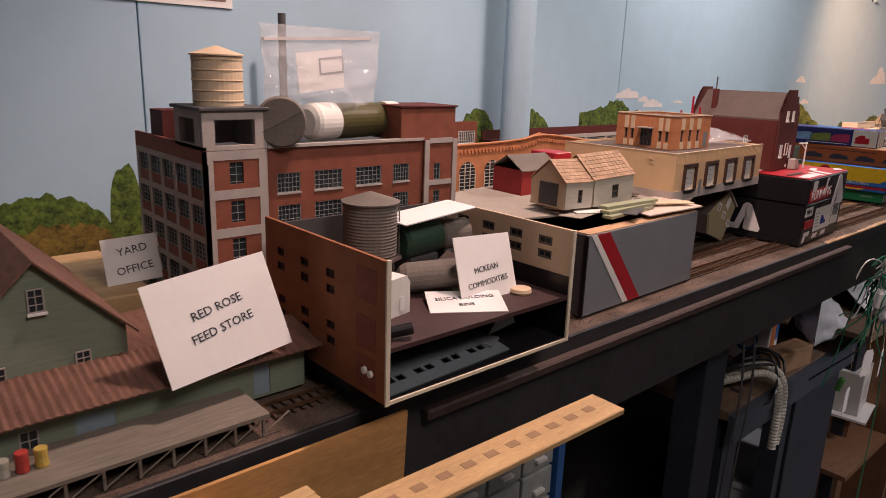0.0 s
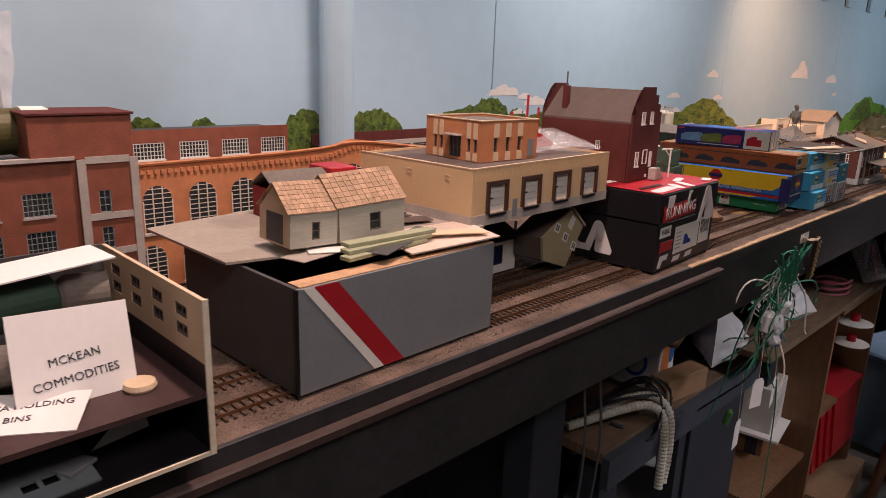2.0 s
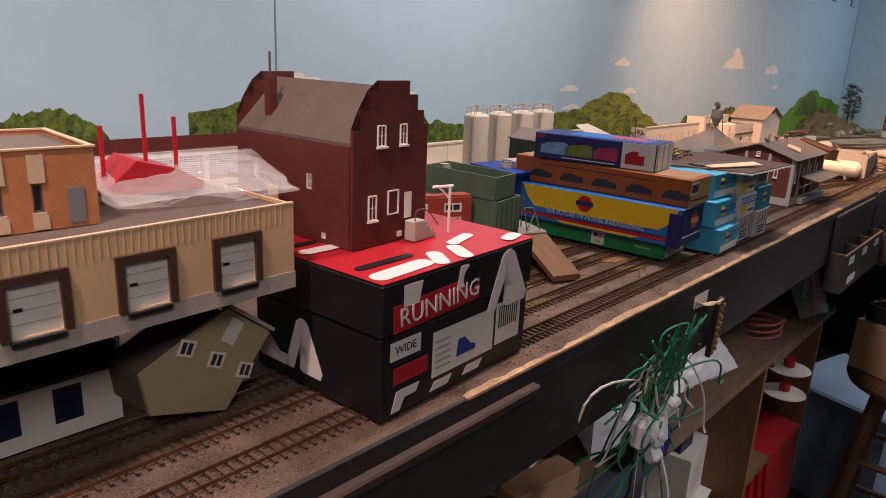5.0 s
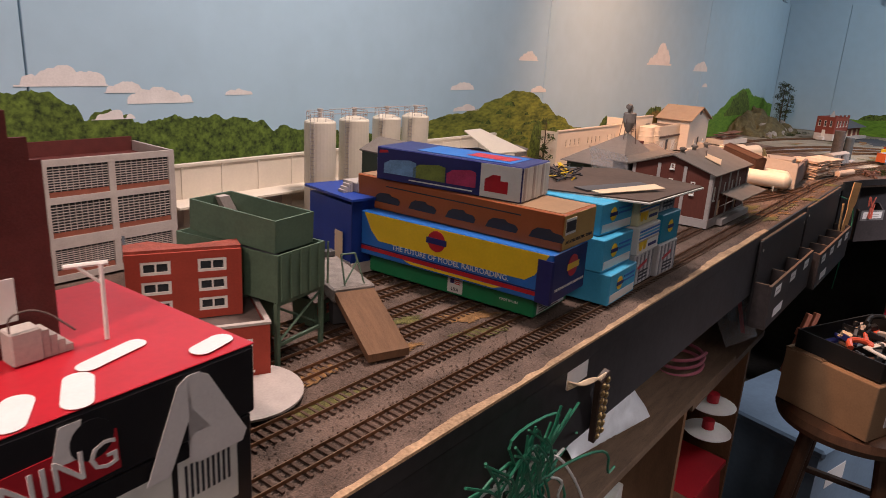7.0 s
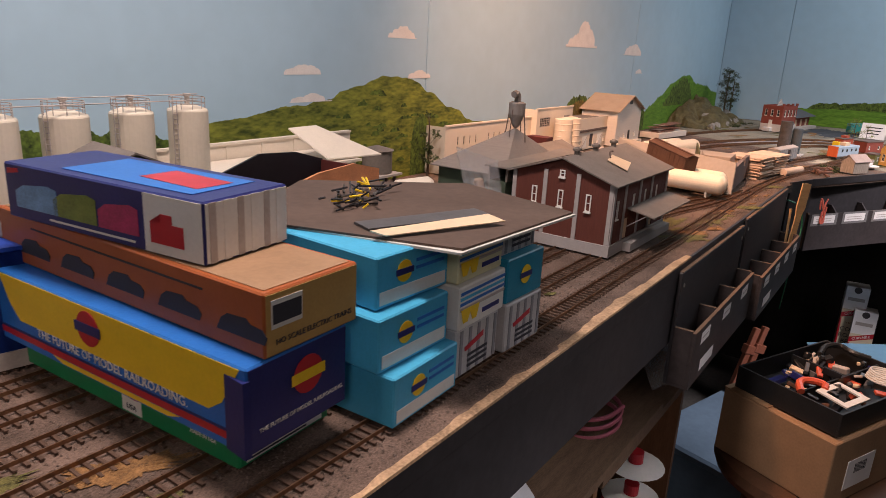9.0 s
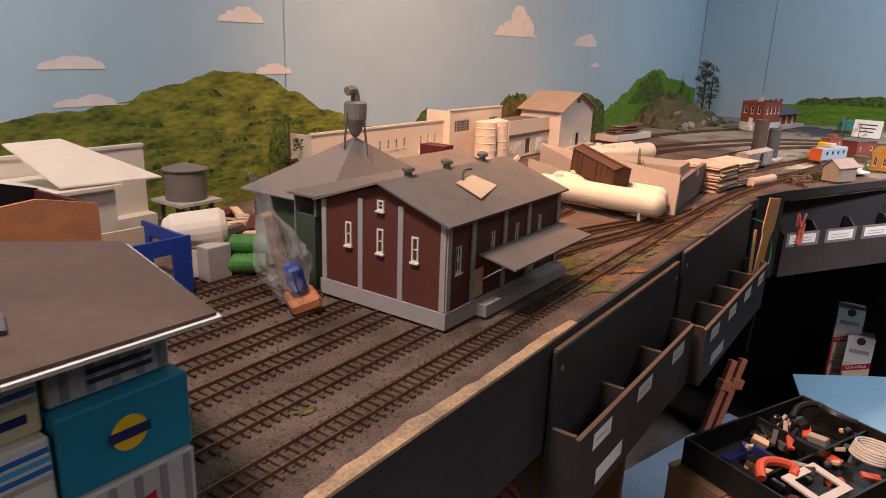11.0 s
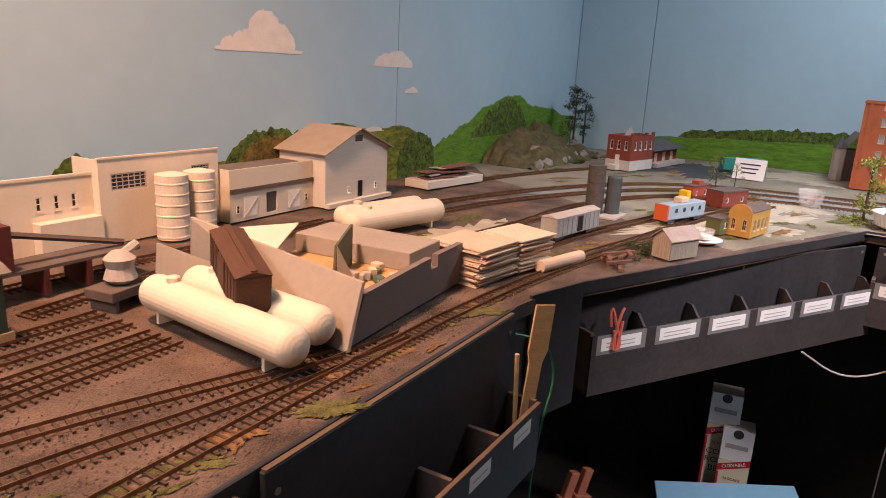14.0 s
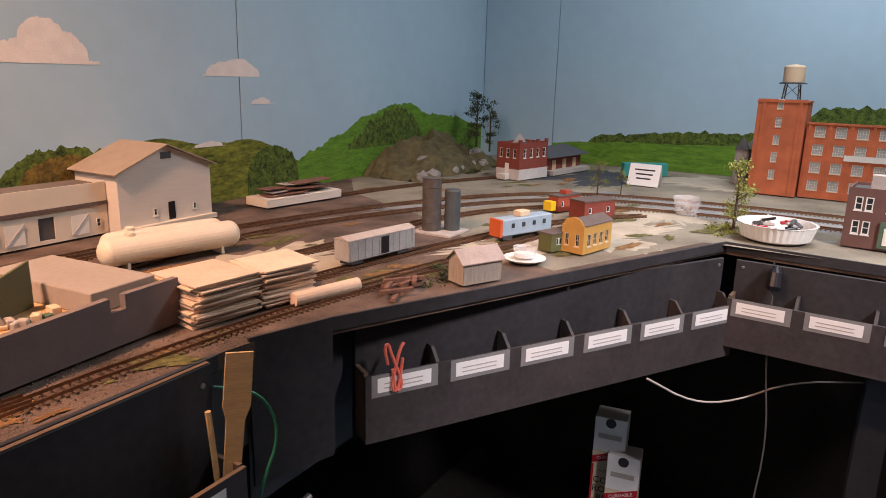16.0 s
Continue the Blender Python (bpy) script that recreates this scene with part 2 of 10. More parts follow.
def shell(parent, w, d, h, material, holes, frame_mat, cols=2, rows=2, sill=None, name="wall", bar=0.0006, pane=None):
    """Four walls round a footprint w by d (front on y=0), with windows; holes: side -> list of rectangles."""
    for side, put in SIDES.items():
        length = w if side in ("front", "back") else d
        hs = holes.get(side, [])
        m = put(w, d)
        inset = 0.0 if side in ("front", "back") else 0.0026
        bm = facade(length, h, hs)
        if inset:
            for v in bm.verts:
                v.co.x = min(max(v.co.x, inset), length - inset)
        part(name, bm, material, parent, m=m)
        for q in hs:
            window(parent, m, q, frame_mat, cols, rows, sill, bar, pane)


def gable_end(w, h, rise, thick=0.0025):
    return plate([(0, 0), (w, 0), (w, h), (w / 2, h + rise), (0, h)], 0, thick)


def pitched_roof(parent, w, d, h, rise, material, over=0.004, thick=0.002, along="x", name="roof"):
    """Two slopes over a footprint w by d; the ridge runs along x or y."""
    bm = bmesh.new()
    if along == "x":
        for y0, y1 in ((-over, d / 2), (d + over, d / 2)):
            za = h - over * rise / (d / 2)
            q = [(-over, y0, za), (w + over, y0, za), (w + over, y1, h + rise), (-over, y1, h + rise)]
            lo = [bm.verts.new(p) for p in q]
            hi = [bm.verts.new((p[0], p[1], p[2] + thick)) for p in q]
            for f in ((lo[3], lo[2], lo[1], lo[0]), hi, *[(lo[i], lo[(i + 1) % 4], hi[(i + 1) % 4], hi[i]) for i in range(4)]):
                bm.faces.new(f)
    else:
        for x0, x1 in ((-over, w / 2), (w + over, w / 2)):
            za = h - over * rise / (w / 2)
            q = [(x0, -over, za), (x0, d + over, za), (x1, d + over, h + rise), (x1, -over, h + rise)]
            lo = [bm.verts.new(p) for p in q]
            hi = [bm.verts.new((p[0], p[1], p[2] + thick)) for p in q]
            for f in ((lo[3], lo[2], lo[1], lo[0]), hi, *[(lo[i], lo[(i + 1) % 4], hi[(i + 1) % 4], hi[i]) for i in range(4)]):
                bm.faces.new(f)
    bmesh.ops.recalc_face_normals(bm, faces=bm.faces)
    return part(name, bm, material, parent)


def text(body, size, material, parent=None, m=None, name="lettering", extrude=0.0002):
    """Lettering as a mesh in the xz plane facing -y, centred on its pose."""
    cu = bpy.data.curves.new(name, "FONT")
    cu.body, cu.size, cu.extrude, cu.align_x, cu.align_y = body, size, extrude, "CENTER", "CENTER"
    cu.resolution_u = 2
    tmp = bpy.data.objects.new(name, cu)
    me = bpy.data.meshes.new_from_object(tmp)
    bpy.data.objects.remove(tmp)
    bpy.data.curves.remove(cu)
    me.materials.clear()
    me.materials.append(material)
    ob = new(name, me)
    if parent:
        ob.parent = parent
    ob.matrix_local = (m if m is not None else Matrix()) @ pose(0, 0, 0, 90)
    return ob


G = 1.196
# ---- room ----
WY, WX, YB, XL = 1.06, 5.2, -3.0, -1.6
FLOOR = mat("dark_concrete_floor", (0.13, 0.12, 0.11), 0.8, 0.3, 6, 0.2)
CEIL = mat("white_ceiling_tiles", (0.6, 0.6, 0.58), 0.8, 0.06, 8, 0.1)
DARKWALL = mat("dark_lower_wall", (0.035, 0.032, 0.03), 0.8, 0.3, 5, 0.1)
solo("floor", box(XL - 0.1, YB - 0.1, -0.1, WX + 0.1, WY + 0.1, 0), FLOOR, "dark grey concrete basement floor under the layout", "floor", kind="structure")
solo("ceiling", box(XL - 0.1, YB - 0.1, 2.45, WX + 0.1, WY + 0.1, 2.55), CEIL, "plain off-white basement ceiling", "ceiling", kind="structure")
north = solo("wall_north", box(XL - 0.1, WY + 0.004, 0, WX + 0.1, WY + 0.1, 2.45), WALL, "wall behind the layout carrying the sky-blue backdrop boards", "wall", kind="structure")
SEAMS = [XL, -0.828, 0.391, 1.597, 2.829, 4.020, WX]
for a, b in zip(SEAMS, SEAMS[1:]):
    part("backdrop_board", box(a + 0.0012, WY - 0.004, 1.16, b - 0.0012, WY + 0.004, 1.80, 0.0008), WALL, north, "sky-blue painted hardboard backdrop sheet")
    if b < 3:
        part("upper_board", box(a + 0.003, WY - 0.002, 1.803, b - 0.003, WY + 0.004, 2.45), WALL, north)
for x in (3.02, 3.36, 3.70, 4.04, 4.38, 4.72, 5.06):
    part("wall_stud", box(x, WY - 0.012, 1.801, x + 0.045, WY + 0.004, 2.45), WALL, north)
    # solid black strip stands in for the shade line beside each stud
    part("stud_gap", box(x - 0.006, WY + 0.001, 1.801, x - 0.0005, WY + 0.004, 2.45), BLACK, north)
solo("wall_cable", tube([(3.62, WY - 0.004, 1.806), (3.70, WY - 0.016, 1.845), (3.82, WY - 0.016, 1.85), (4.0, WY - 0.016, 1.87)], 0.005), BLACK, "black cable above the backdrop board", "cable")
east = solo("wall_east", box(WX + 0.004, YB, 0, WX + 0.1, WY + 0.004, 2.45), WALL, "end wall with sky-blue backdrop boards", "wall", kind="structure")
for a, b in ((-0.43, 0.78), (0.78, WY - 0.005), (-1.65, -0.43), (YB, -1.65)):
    part("backdrop_board", box(WX - 0.004, a + 0.001, 1.16, WX + 0.004, b - 0.001, 1.80, 0.0008), WALL, east, "sky-blue painted hardboard backdrop sheet")
for y in (0.60, -0.02):
    part("wall_stud", box(WX - 0.012, y, 1.801, WX + 0.004, y + 0.045, 2.45), WALL, east)
solo("wall_west", box(XL - 0.1, YB, 0, XL, WY, 2.45), WALL, "plain pale blue wall", "wall", kind="structure")
solo("wall_south", box(XL, YB - 0.1, 0, WX, YB, 2.45), mat("grey_room_wall", (0.38, 0.37, 0.36), 0.8, 0.1, 5, 0.1), "plain grey wall behind the walker", "wall", kind="structure")
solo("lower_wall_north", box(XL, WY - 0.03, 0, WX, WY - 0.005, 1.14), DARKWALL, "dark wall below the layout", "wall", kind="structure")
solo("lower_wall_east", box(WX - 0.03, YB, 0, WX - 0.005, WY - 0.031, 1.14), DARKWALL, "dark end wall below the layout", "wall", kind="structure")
pipe = thing("wall_pipe", 1.055, 0.918, 1.19, label="thick round pipe painted sky blue standing against the backdrop", category="pipe")
part("tube", lathe([(0.029, 0), (0.029, 1.255)], 28), WALL, pipe, smooth=False)

# ---- layout deck ----
FY = 0.414
OUT = [(XL, FY), (3.36, FY), (3.43, 0.405), (3.50, 0.383), (4.20, 0.058), (4.19, -0.02), (4.15, -0.4), (4.15, YB), (WX - 0.006, YB), (WX - 0.006, WY - 0.006), (XL, WY - 0.006)]
deck = solo("layout_ground", prism(OUT, G - 0.022, G - 0.0035), GROUND, "brown scenic ground of the model railway layout", "ground", kind="structure")
fascia = thing("layout_fascia", 0, 0, 0, label="black painted board fascia along the layout edge", category="fascia", kind="structure")
part("fascia_board", box(XL, FY, 1.075, 3.40, FY + 0.016, G - 0.0225), BLACK, fascia)
part("fascia_lip", box(0.40, FY - 0.012, 1.165, 1.45, FY - 0.0005, 1.176, 0.002), mat("dark_brown_strip", (0.05, 0.03, 0.026), 0.6, 0.3, 10, 0.2), fascia, "dark brown strip along the fascia")
part("edge_strip", box(XL, FY - 0.001, G - 0.022, 3.36, FY + 0.004, G - 0.003, 0.001), BLACK, fascia)


def run(a, b, z0, z1, t=0.012):
    """A board standing on edge from a to b."""
    a, b = Vector((*a, 0)), Vector((*b, 0))
    s = (b - a).normalized().cross(Vector((0, 0, 1))) * t
    return prism([(b.x, b.y), (a.x, a.y), (a.x - s.x, a.y - s.y), (b.x - s.x, b.y - s.y)], z0, z1)


for a, b, z0 in (((3.40, FY), (3.43, 0.405), 1.02), ((3.43, 0.405), (3.50, 0.383), 1.02), ((3.50, 0.383), (4.20, 0.055), 1.180), ((4.20, 0.055), (4.15, -0.4), 1.180), ((4.15, -0.4), (4.15, YB), 1.02)):
    bm = run(a, b, z0, G + 0.001, -0.004)
    bmesh.ops.recalc_face_normals(bm, faces=bm.faces)
    part("fascia_board", bm, BLACK, fascia)
# added black board stands in for the shade behind the fascia bend
part("fascia_shade_board", box(3.41, 0.43, 0.98, 3.60, 0.445, G - 0.0225), BLACK, fascia)
# ---- west end: feed store, large factory, opened-up building ----
CLAP = mat("pale_green_clapboard", (0.21, 0.25, 0.18), 0.8, 0.15, 40, 0.25, stretch=(1, 1, 12))
RUST = mat("rusty_corrugated_roof", (0.17, 0.085, 0.06), 0.85, 0.35, 40, 0.4, stretch=(6, 1, 1))
feed = thing("feed_store", 0.066, 0.522, G, label="pale green clapboard feed store model with rusty lean-to roof", category="model building")
FW, FD, FH = 0.12, 0.20, 0.076
part("wall", gable_end(FW, FH, 0.06), CLAP, feed)
part("wall", box(0, 0.0026, 0, 0.0025, FD, FH), CLAP, feed)
part("wall", box(FW - 0.0025, 0.0026, 0, FW, FD, FH), CLAP, feed)
part("wall", gable_end(FW, FH, 0.06), CLAP, feed, m=pose(0, FD + 0.0026, 0))
pitched_roof(feed, FW, FD, FH, 0.06, RUST, over=0.007, along="y")
for q in ((0.055, 0.098, 0.066, 0.116), (0.082, 0.044, 0.093, 0.062), (0.026, 0.044, 0.037, 0.062)):
    window(feed, pose(0, -0.0025, 0), q, STONE, 2, 3, WHITE)
bm = facade(0.42, 0.038, [(0.150, 0.002, 0.162, 0.026), (0.235, 0.002, 0.262, 0.028), (0.372, 0.002, 0.387, 0.030), (0.200, 0.012, 0.212, 0.028), (0.108, 0.010, 0.119, 0.026)])
part("lower_wall", bm, CLAP, feed, m=pose(-0.166, -0.040, 0))
for q, mt in (((0.150, 0.002, 0.162, 0.026), 1), ((0.235, 0.002, 0.262, 0.028), 1), ((0.372, 0.002, 0.387, 0.030), 1)):
    part("door", box(q[0], 0.0008, q[1], q[2], 0.002, q[3], 0.0003), mat("pale_blue_door", (0.24, 0.31, 0.36), 0.6, 0.1), feed, "pale blue freight door", m=pose(-0.166, -0.040, 0))
for q in ((0.200, 0.012, 0.212, 0.028), (0.108, 0.010, 0.119, 0.026)):
    window(feed, pose(-0.166, -0.040, 0), q, STONE, 2, 2)
part("lower_wall", box(0.2535, -0.0374, 0, 0.256, 0.06, 0.036), CLAP, feed)
bm = bmesh.new()
for i in range(75):
    x = -0.17 + i * 0.006
    a = [bm.verts.new(p) for p in ((x, -0.056, 0.040), (x + 0.003, -0.056, 0.0412), (x + 0.006, -0.056, 0.040), (x + 0.006, -0.0005, 0.052), (x + 0.003, -0.0005, 0.0532), (x, -0.0005, 0.052))]
    bm.faces.new((a[0], a[1], a[4], a[5])), bm.faces.new((a[1], a[2], a[3], a[4]))
r = part("lean_to_roof", bm, RUST, feed, "rusty brown corrugated lean-to roof")
s = r.modifiers.new("thickness", "SOLIDIFY")
s.thickness = 0.0012
part("rear_roof", box(0.121, 0.0, 0.046, 0.262, 0.10, 0.050), RUST, feed)
dock = thing("loading_dock", -0.10, 0.425, G, label="weathered grey timber loading dock on trestle legs beside the feed store", category="dock")
DOCKW = mat("grey_dock_timber", (0.20, 0.17, 0.14), 0.85, 0.25, 40, 0.3, stretch=(1, 8, 8))
part("deck", box(0, 0, 0.013, 0.357, 0.054, 0.016), DOCKW, dock)
for i in range(16):
    part("post", box(0.006 + i * 0.023, 0.001, -0.002, 0.008 + i * 0.023, 0.003, 0.013), DOCKW, dock)
    part("brace", rod((0.008 + i * 0.023, 0.0015, 0.0), (0.029 + i * 0.023, 0.0015, 0.012), 0.0007), DOCKW, dock)
for i, (c, h) in enumerate((((0.35, 0.34, 0.28), 0.012), ((0.42, 0.05, 0.04), 0.014), ((0.5, 0.35, 0.08), 0.013))):
    solo("drum", lathe([(0.004, 0), (0.0043, 0.001), (0.004, h / 2), (0.0043, h - 0.001), (0.004, h)], 12), mat("drum_paint_" + "abc"[i], c, 0.5, 0.2), ("dull grey", "dark red", "mustard yellow")[i] + " oil drum on the loading dock", "drum", pose(0.085 + i * 0.011, 0.452, G + 0.0162), group="oil drums on the dock")


def sign(name, lines, x, y, z, w, h, m, label, size=0.012):
    ob = tagged(part(name, box(-w / 2, 0, -h / 2, w / 2, 0.0008, h / 2), PAPER, m=pose(x, y, z) @ m), label, "sign")
    for i, ln in enumerate(lines):
        text(ln, size, INK, ob, pose(0, -0.0003, (len(lines) / 2 - 0.5 - i) * size * 1.7, 0, -6, 0) @ Matrix.Shear("XZ", 4, (0, 0)))
    return ob


sign("name_sign", ["RED ROSE", "FEED STORE"], 0.2425, 0.475, 1.279, 0.104, 0.080, pose(0, 0, 0, -22, -6, 4), "white card sign hand-lettered Red Rose Feed Store leaning on roof", 0.0098)
sign("yard_sign", ["YARD", "OFFICE"], 0.262, 0.74, 1.262, 0.06, 0.05, pose(0, 0, 0, -12, -3, -6), "white card sign hand-lettered for the yard office", 0.012)
low = thing("yard_office_base", 0.10, 0.70, G, label="low tan wooden block under the yard office sign", category="block")
part("base", box(0, 0, 0, 0.17, 0.2, 0.040, 0.002), WOOD, low)

# large factory
fac = thing("brick_factory", 0.288, 0.600, G, label="tall red brick factory model with grey concrete corner tower", category="model building")
W, D, H = 0.316, 0.185, 0.196
SASH = mat("dark_steel_sash", (0.30, 0.32, 0.32), 0.5, 0.1)


def bay_wall(parent, m, w, h, cols, rows, spandrel=0.36, frame=0.006):
    """A concrete frame with brick spandrels and steel-sash windows in its bays."""
    holes, cw, rh = [], (w - frame) / cols, (h - frame) / rows
    for c in range(cols):
        for r in range(rows):
            holes.append(tuple(round(v, 5) for v in (frame + c * cw, frame + r * rh, (c + 1) * cw, (r + 1) * rh)))
    part("wall", facade(w, h, holes, 0.004), STONE, parent, m=m)
    for x0, z0, x1, z1 in holes:
        zm = z0 + (z1 - z0) * spandrel
        part("spandrel", box(x0, 0.0012, z0, x1, 0.0035, zm), BRICK, parent, m=m)
        window(parent, m @ pose(0, 0.001, 0), (x0, zm, x1, z1), SASH, 4, 4, None, 0.0004)


bay_wall(fac, pose(0, D, 0, 0, 0, -90), D, H - 0.012, 5, 5)
part("parapet", box(0, 0.0, H - 0.012, 0.003, D, H + 0.004), BRICK, fac)
bay_wall(fac, pose(0, 0, 0), 0.064, H, 1, 5, 0.0, 0.009)
for r in range(5):
    z = 0.009 + r * (H - 0.009) / 5
    part("brick_panel", facade(0.046, 0.029, [(0.016, 0.005, 0.030, 0.026)], 0.002), BRICK, fac, m=pose(0.009, 0.0006, z))
hs = []
for r in range(5):
    for x, w in ((0.012, 0.026), (0.055, 0.034), (0.107, 0.034), (0.158, 0.023)):
        hs.append((x, round(0.150 - r * 0.033, 4), x + w, round(0.170 - r * 0.033, 4)))
hs = [q for q in hs if q[1] > 0]
part("wall", facade(0.201, H, hs), BRICK, fac, m=pose(0.064, 0.003, 0))
for q in hs:
    window(fac, pose(0.064, 0.003, 0), q, SASH, 6, 4, STONE, 0.0004)
hs = [(0.016, round(0.148 - r * 0.033, 4), 0.026, round(0.168 - r * 0.033, 4)) for r in range(5) if 0.148 - r * 0.033 > 0]
part("wall", facade(0.051, H, hs), BRICK, fac, m=pose(0.265, 0, 0))
for q in hs:
    window(fac, pose(0.265, 0, 0), q, SASH, 2, 3, STONE, 0.0004)
for x in (0.265, 0.309):
    part("pilaster", box(x, -0.002, 0, x + 0.007, -0.0002, H), STONE, fac)
for z in (H - 0.004, 0.15 - 0.008, 0.15 - 0.041, 0.15 - 0.074, 0.03):
    part("band", box(0.2722, -0.0016, z, 0.3088, -0.0002, z + 0.006), STONE, fac)
part("wall", box(W - 0.003, 0.003, 0, W, D, H), BRICK, fac)
part("wall", box(0.004, D - 0.003, 0, W - 0.0031, D, H), BRICK, fac)
part("roof", box(0.004, 0.006, H - 0.008, W - 0.0032, D - 0.0032, H - 0.005), DKGREY, fac)
part("coping", box(0.064, -0.001, H, 0.264, 0.007, H + 0.003), STONE, fac)
tower = part("stair_tower", box(0.231, 0.001, H + 0.0002, 0.314, 0.062, H + 0.037, 0.0005), BRICK, fac)
part("tower_cap", box(0.229, -0.001, H + 0.0372, 0.316, 0.064, H + 0.0395, 0.0004), BRICKDK, tower)
arc = part("corner_arcade", facade(0.064, 0.036, [(0.012, 0.004, 0.052, 0.028)], 0.006), STONE, fac, m=pose(0, 0, H + 0.0005))
part("arcade_wall", facade(0.060, 0.036, [(0.012, 0.004, 0.048, 0.028)], 0.006), STONE, fac, m=pose(0, 0.0665, H + 0.0005, 0, 0, -90))
part("arcade_wall", box(0.058, 0.007, H + 0.0005, 0.064, 0.066, H + 0.036), STONE, fac)
part("arcade_wall", box(0.0062, 0.06, H + 0.0005, 0.0578, 0.066, H + 0.036), STONE, fac)
part("platform", box(-0.003, -0.003, H + 0.0367, 0.067, 0.069, H + 0.040, 0.0006), DKGREY, fac)
part("penthouse", box(0.006, 0.115, H, 0.05, 0.15, H + 0.03), BRICKDK, fac)
for x in (0.02, 0.05, 0.085):
    part("roof_vent", lathe([(0.004, 0), (0.004, 0.012), (0.005, 0.013), (0.005, 0.016)], 10), STONE, fac, m=pose(0.03, 0.09 + x, H - 0.004))
tank = thing("rooftop_tank", 0.320, 0.634, G + H + 0.040, label="cream banded water tank with conical roof on the factory tower", category="tank")
prof = [(0.0235, 0.0)]
for k in range(5):
    z = 0.004 + k * 0.0095
    prof += [(0.0235, z), (0.0242, z + 0.0003), (0.0242, z + 0.0011), (0.0235, z + 0.0014)]
part("drum", lathe(prof + [(0.0235, 0.046)], 32), CREAM, tank)
part("cone_roof", lathe([(0.0255, 0.0462), (0.0255, 0.0475), (0.001, 0.0555)], 32), CREAM, tank)
OLIVE = mat("olive_plastic", (0.085, 0.075, 0.03), 0.4, 0.12, 40, 0.06)
tk = thing("tube_tank", 0.418, 0.630, G + H + 0.0215, label="olive green cylinder with white end caps lying on factory roof", category="tank", rz=9)
part("middle", lathe([(0.0195, 0.0), (0.0195, 0.078)], 28, m=pose(0.03, 0, 0, 0, 90)), OLIVE, tk)
part("end_cap", lathe([(0.014, -0.004), (0.0185, -0.001), (0.0205, 0.003), (0.0205, 0.030)], 28, m=pose(0, 0, 0, 0, 90)), WHITE, tk, "white end cap")
part("end_cap", lathe([(0.0205, 0.0), (0.0205, 0.020), (0.0185, 0.024), (0.014, 0.027)], 28, m=pose(0.108, 0, 0, 0, 90)), WHITE, tk, "white end cap")
lid = thing("round_end", 0.376, 0.615, G + H + 0.0255, label="grey round tank end standing on its rim on the roof", category="disc", rz=-28)
part("disc", lathe([(0.0235, 0), (0.0245, 0.002), (0.0245, 0.022), (0.023, 0.026)], 36, m=pose(0, 0, 0, 90)), ROOFGREY, lid)
part("seam", box(-0.023, -0.0267, -0.0005, 0.023, -0.0262, 0.0003), DKGREY, lid, m=pose(0, 0, 0, 0, -28, 0))
st = thing("smokestack", 0.583, 0.985, G, label="tall thin black smokestack model", category="smokestack")
part("stack", lathe([(0.0075, 0), (0.0062, 0.2), (0.006, 0.352)], 16), DKGREY, st)
part("collar", lathe([(0.0075, 0.27), (0.0075, 0.276)], 16), DKGREY, st)
BAG = clear_mat("clear_plastic_bag", (0.9, 0.88, 0.9), 0.08, 0.24)


def crumple(w, h, bulge, seed, nx=26, nz=20):
    """A filled zip bag: two sheets that part towards the bottom, with creases."""
    bm = bmesh.new()
    for sgn in (-1, 1):
        g = []
        for j in range(nz + 1):
            row = []
            for i in range(nx + 1):
                u, v = i / nx, j / nz
                open_ = math.sin(math.pi * u) * (1 - v) ** 0.6 * math.sin(math.pi * min(1, v * 1.1 + 0.08))
                k = noise.noise((u * 5 + seed, v * 5, sgn * 3.0)) * 0.5 + abs(noise.noise((u * 9, v * 9 + seed, sgn))) * 0.7 + noise.noise((u * 22, v * 22 + seed, sgn)) * 0.25
                row.append(bm.verts.new(((u - 0.5) * w * (0.9 + 0.12 * v) + 0.006 * noise.noise((v * 4, seed, 1.0)), sgn * (bulge * open_ * (1 + k) + 0.0006), v * h)))
            g.append(row)
        for j in range(nz):
            for i in range(nx):
                bm.faces.new((g[j][i], g[j][i + 1], g[j + 1][i + 1], g[j + 1][i]))
    return bm


bag = thing("zip_bag", 0.452, 0.655, G + H + 0.004, label="crumpled clear zip bag of model parts standing on factory roof", category="plastic bag", rz=6)
part("film", crumple(0.160, 0.116, 0.036, 3), BAG, bag, smooth=True)
part("zip_strip", box(-0.072, -0.0018, 0.103, 0.072, 0.0018, 0.106), clear_mat("zip_strip_film", (0.8, 0.72, 0.7), 0.3, 0.6), bag, m=pose(0, 0, 0, 0, -3, 0))
part("paper_insert", box(-0.030, -0.003, 0.05, 0.032, -0.002, 0.092), PAPER, bag, "white paper parts label", m=pose(0, 0, 0, 0, -6, 0))
part("label_frame", facade(0.034, 0.018, [(0.002, 0.002, 0.032, 0.016)], 0.0004), GREY, bag, m=pose(-0.008, -0.0036, 0.066, 0, -6, 0))
part("contents", box(-0.05, -0.006, 0.004, 0.05, 0.006, 0.022, 0.003), CREAM, bag)

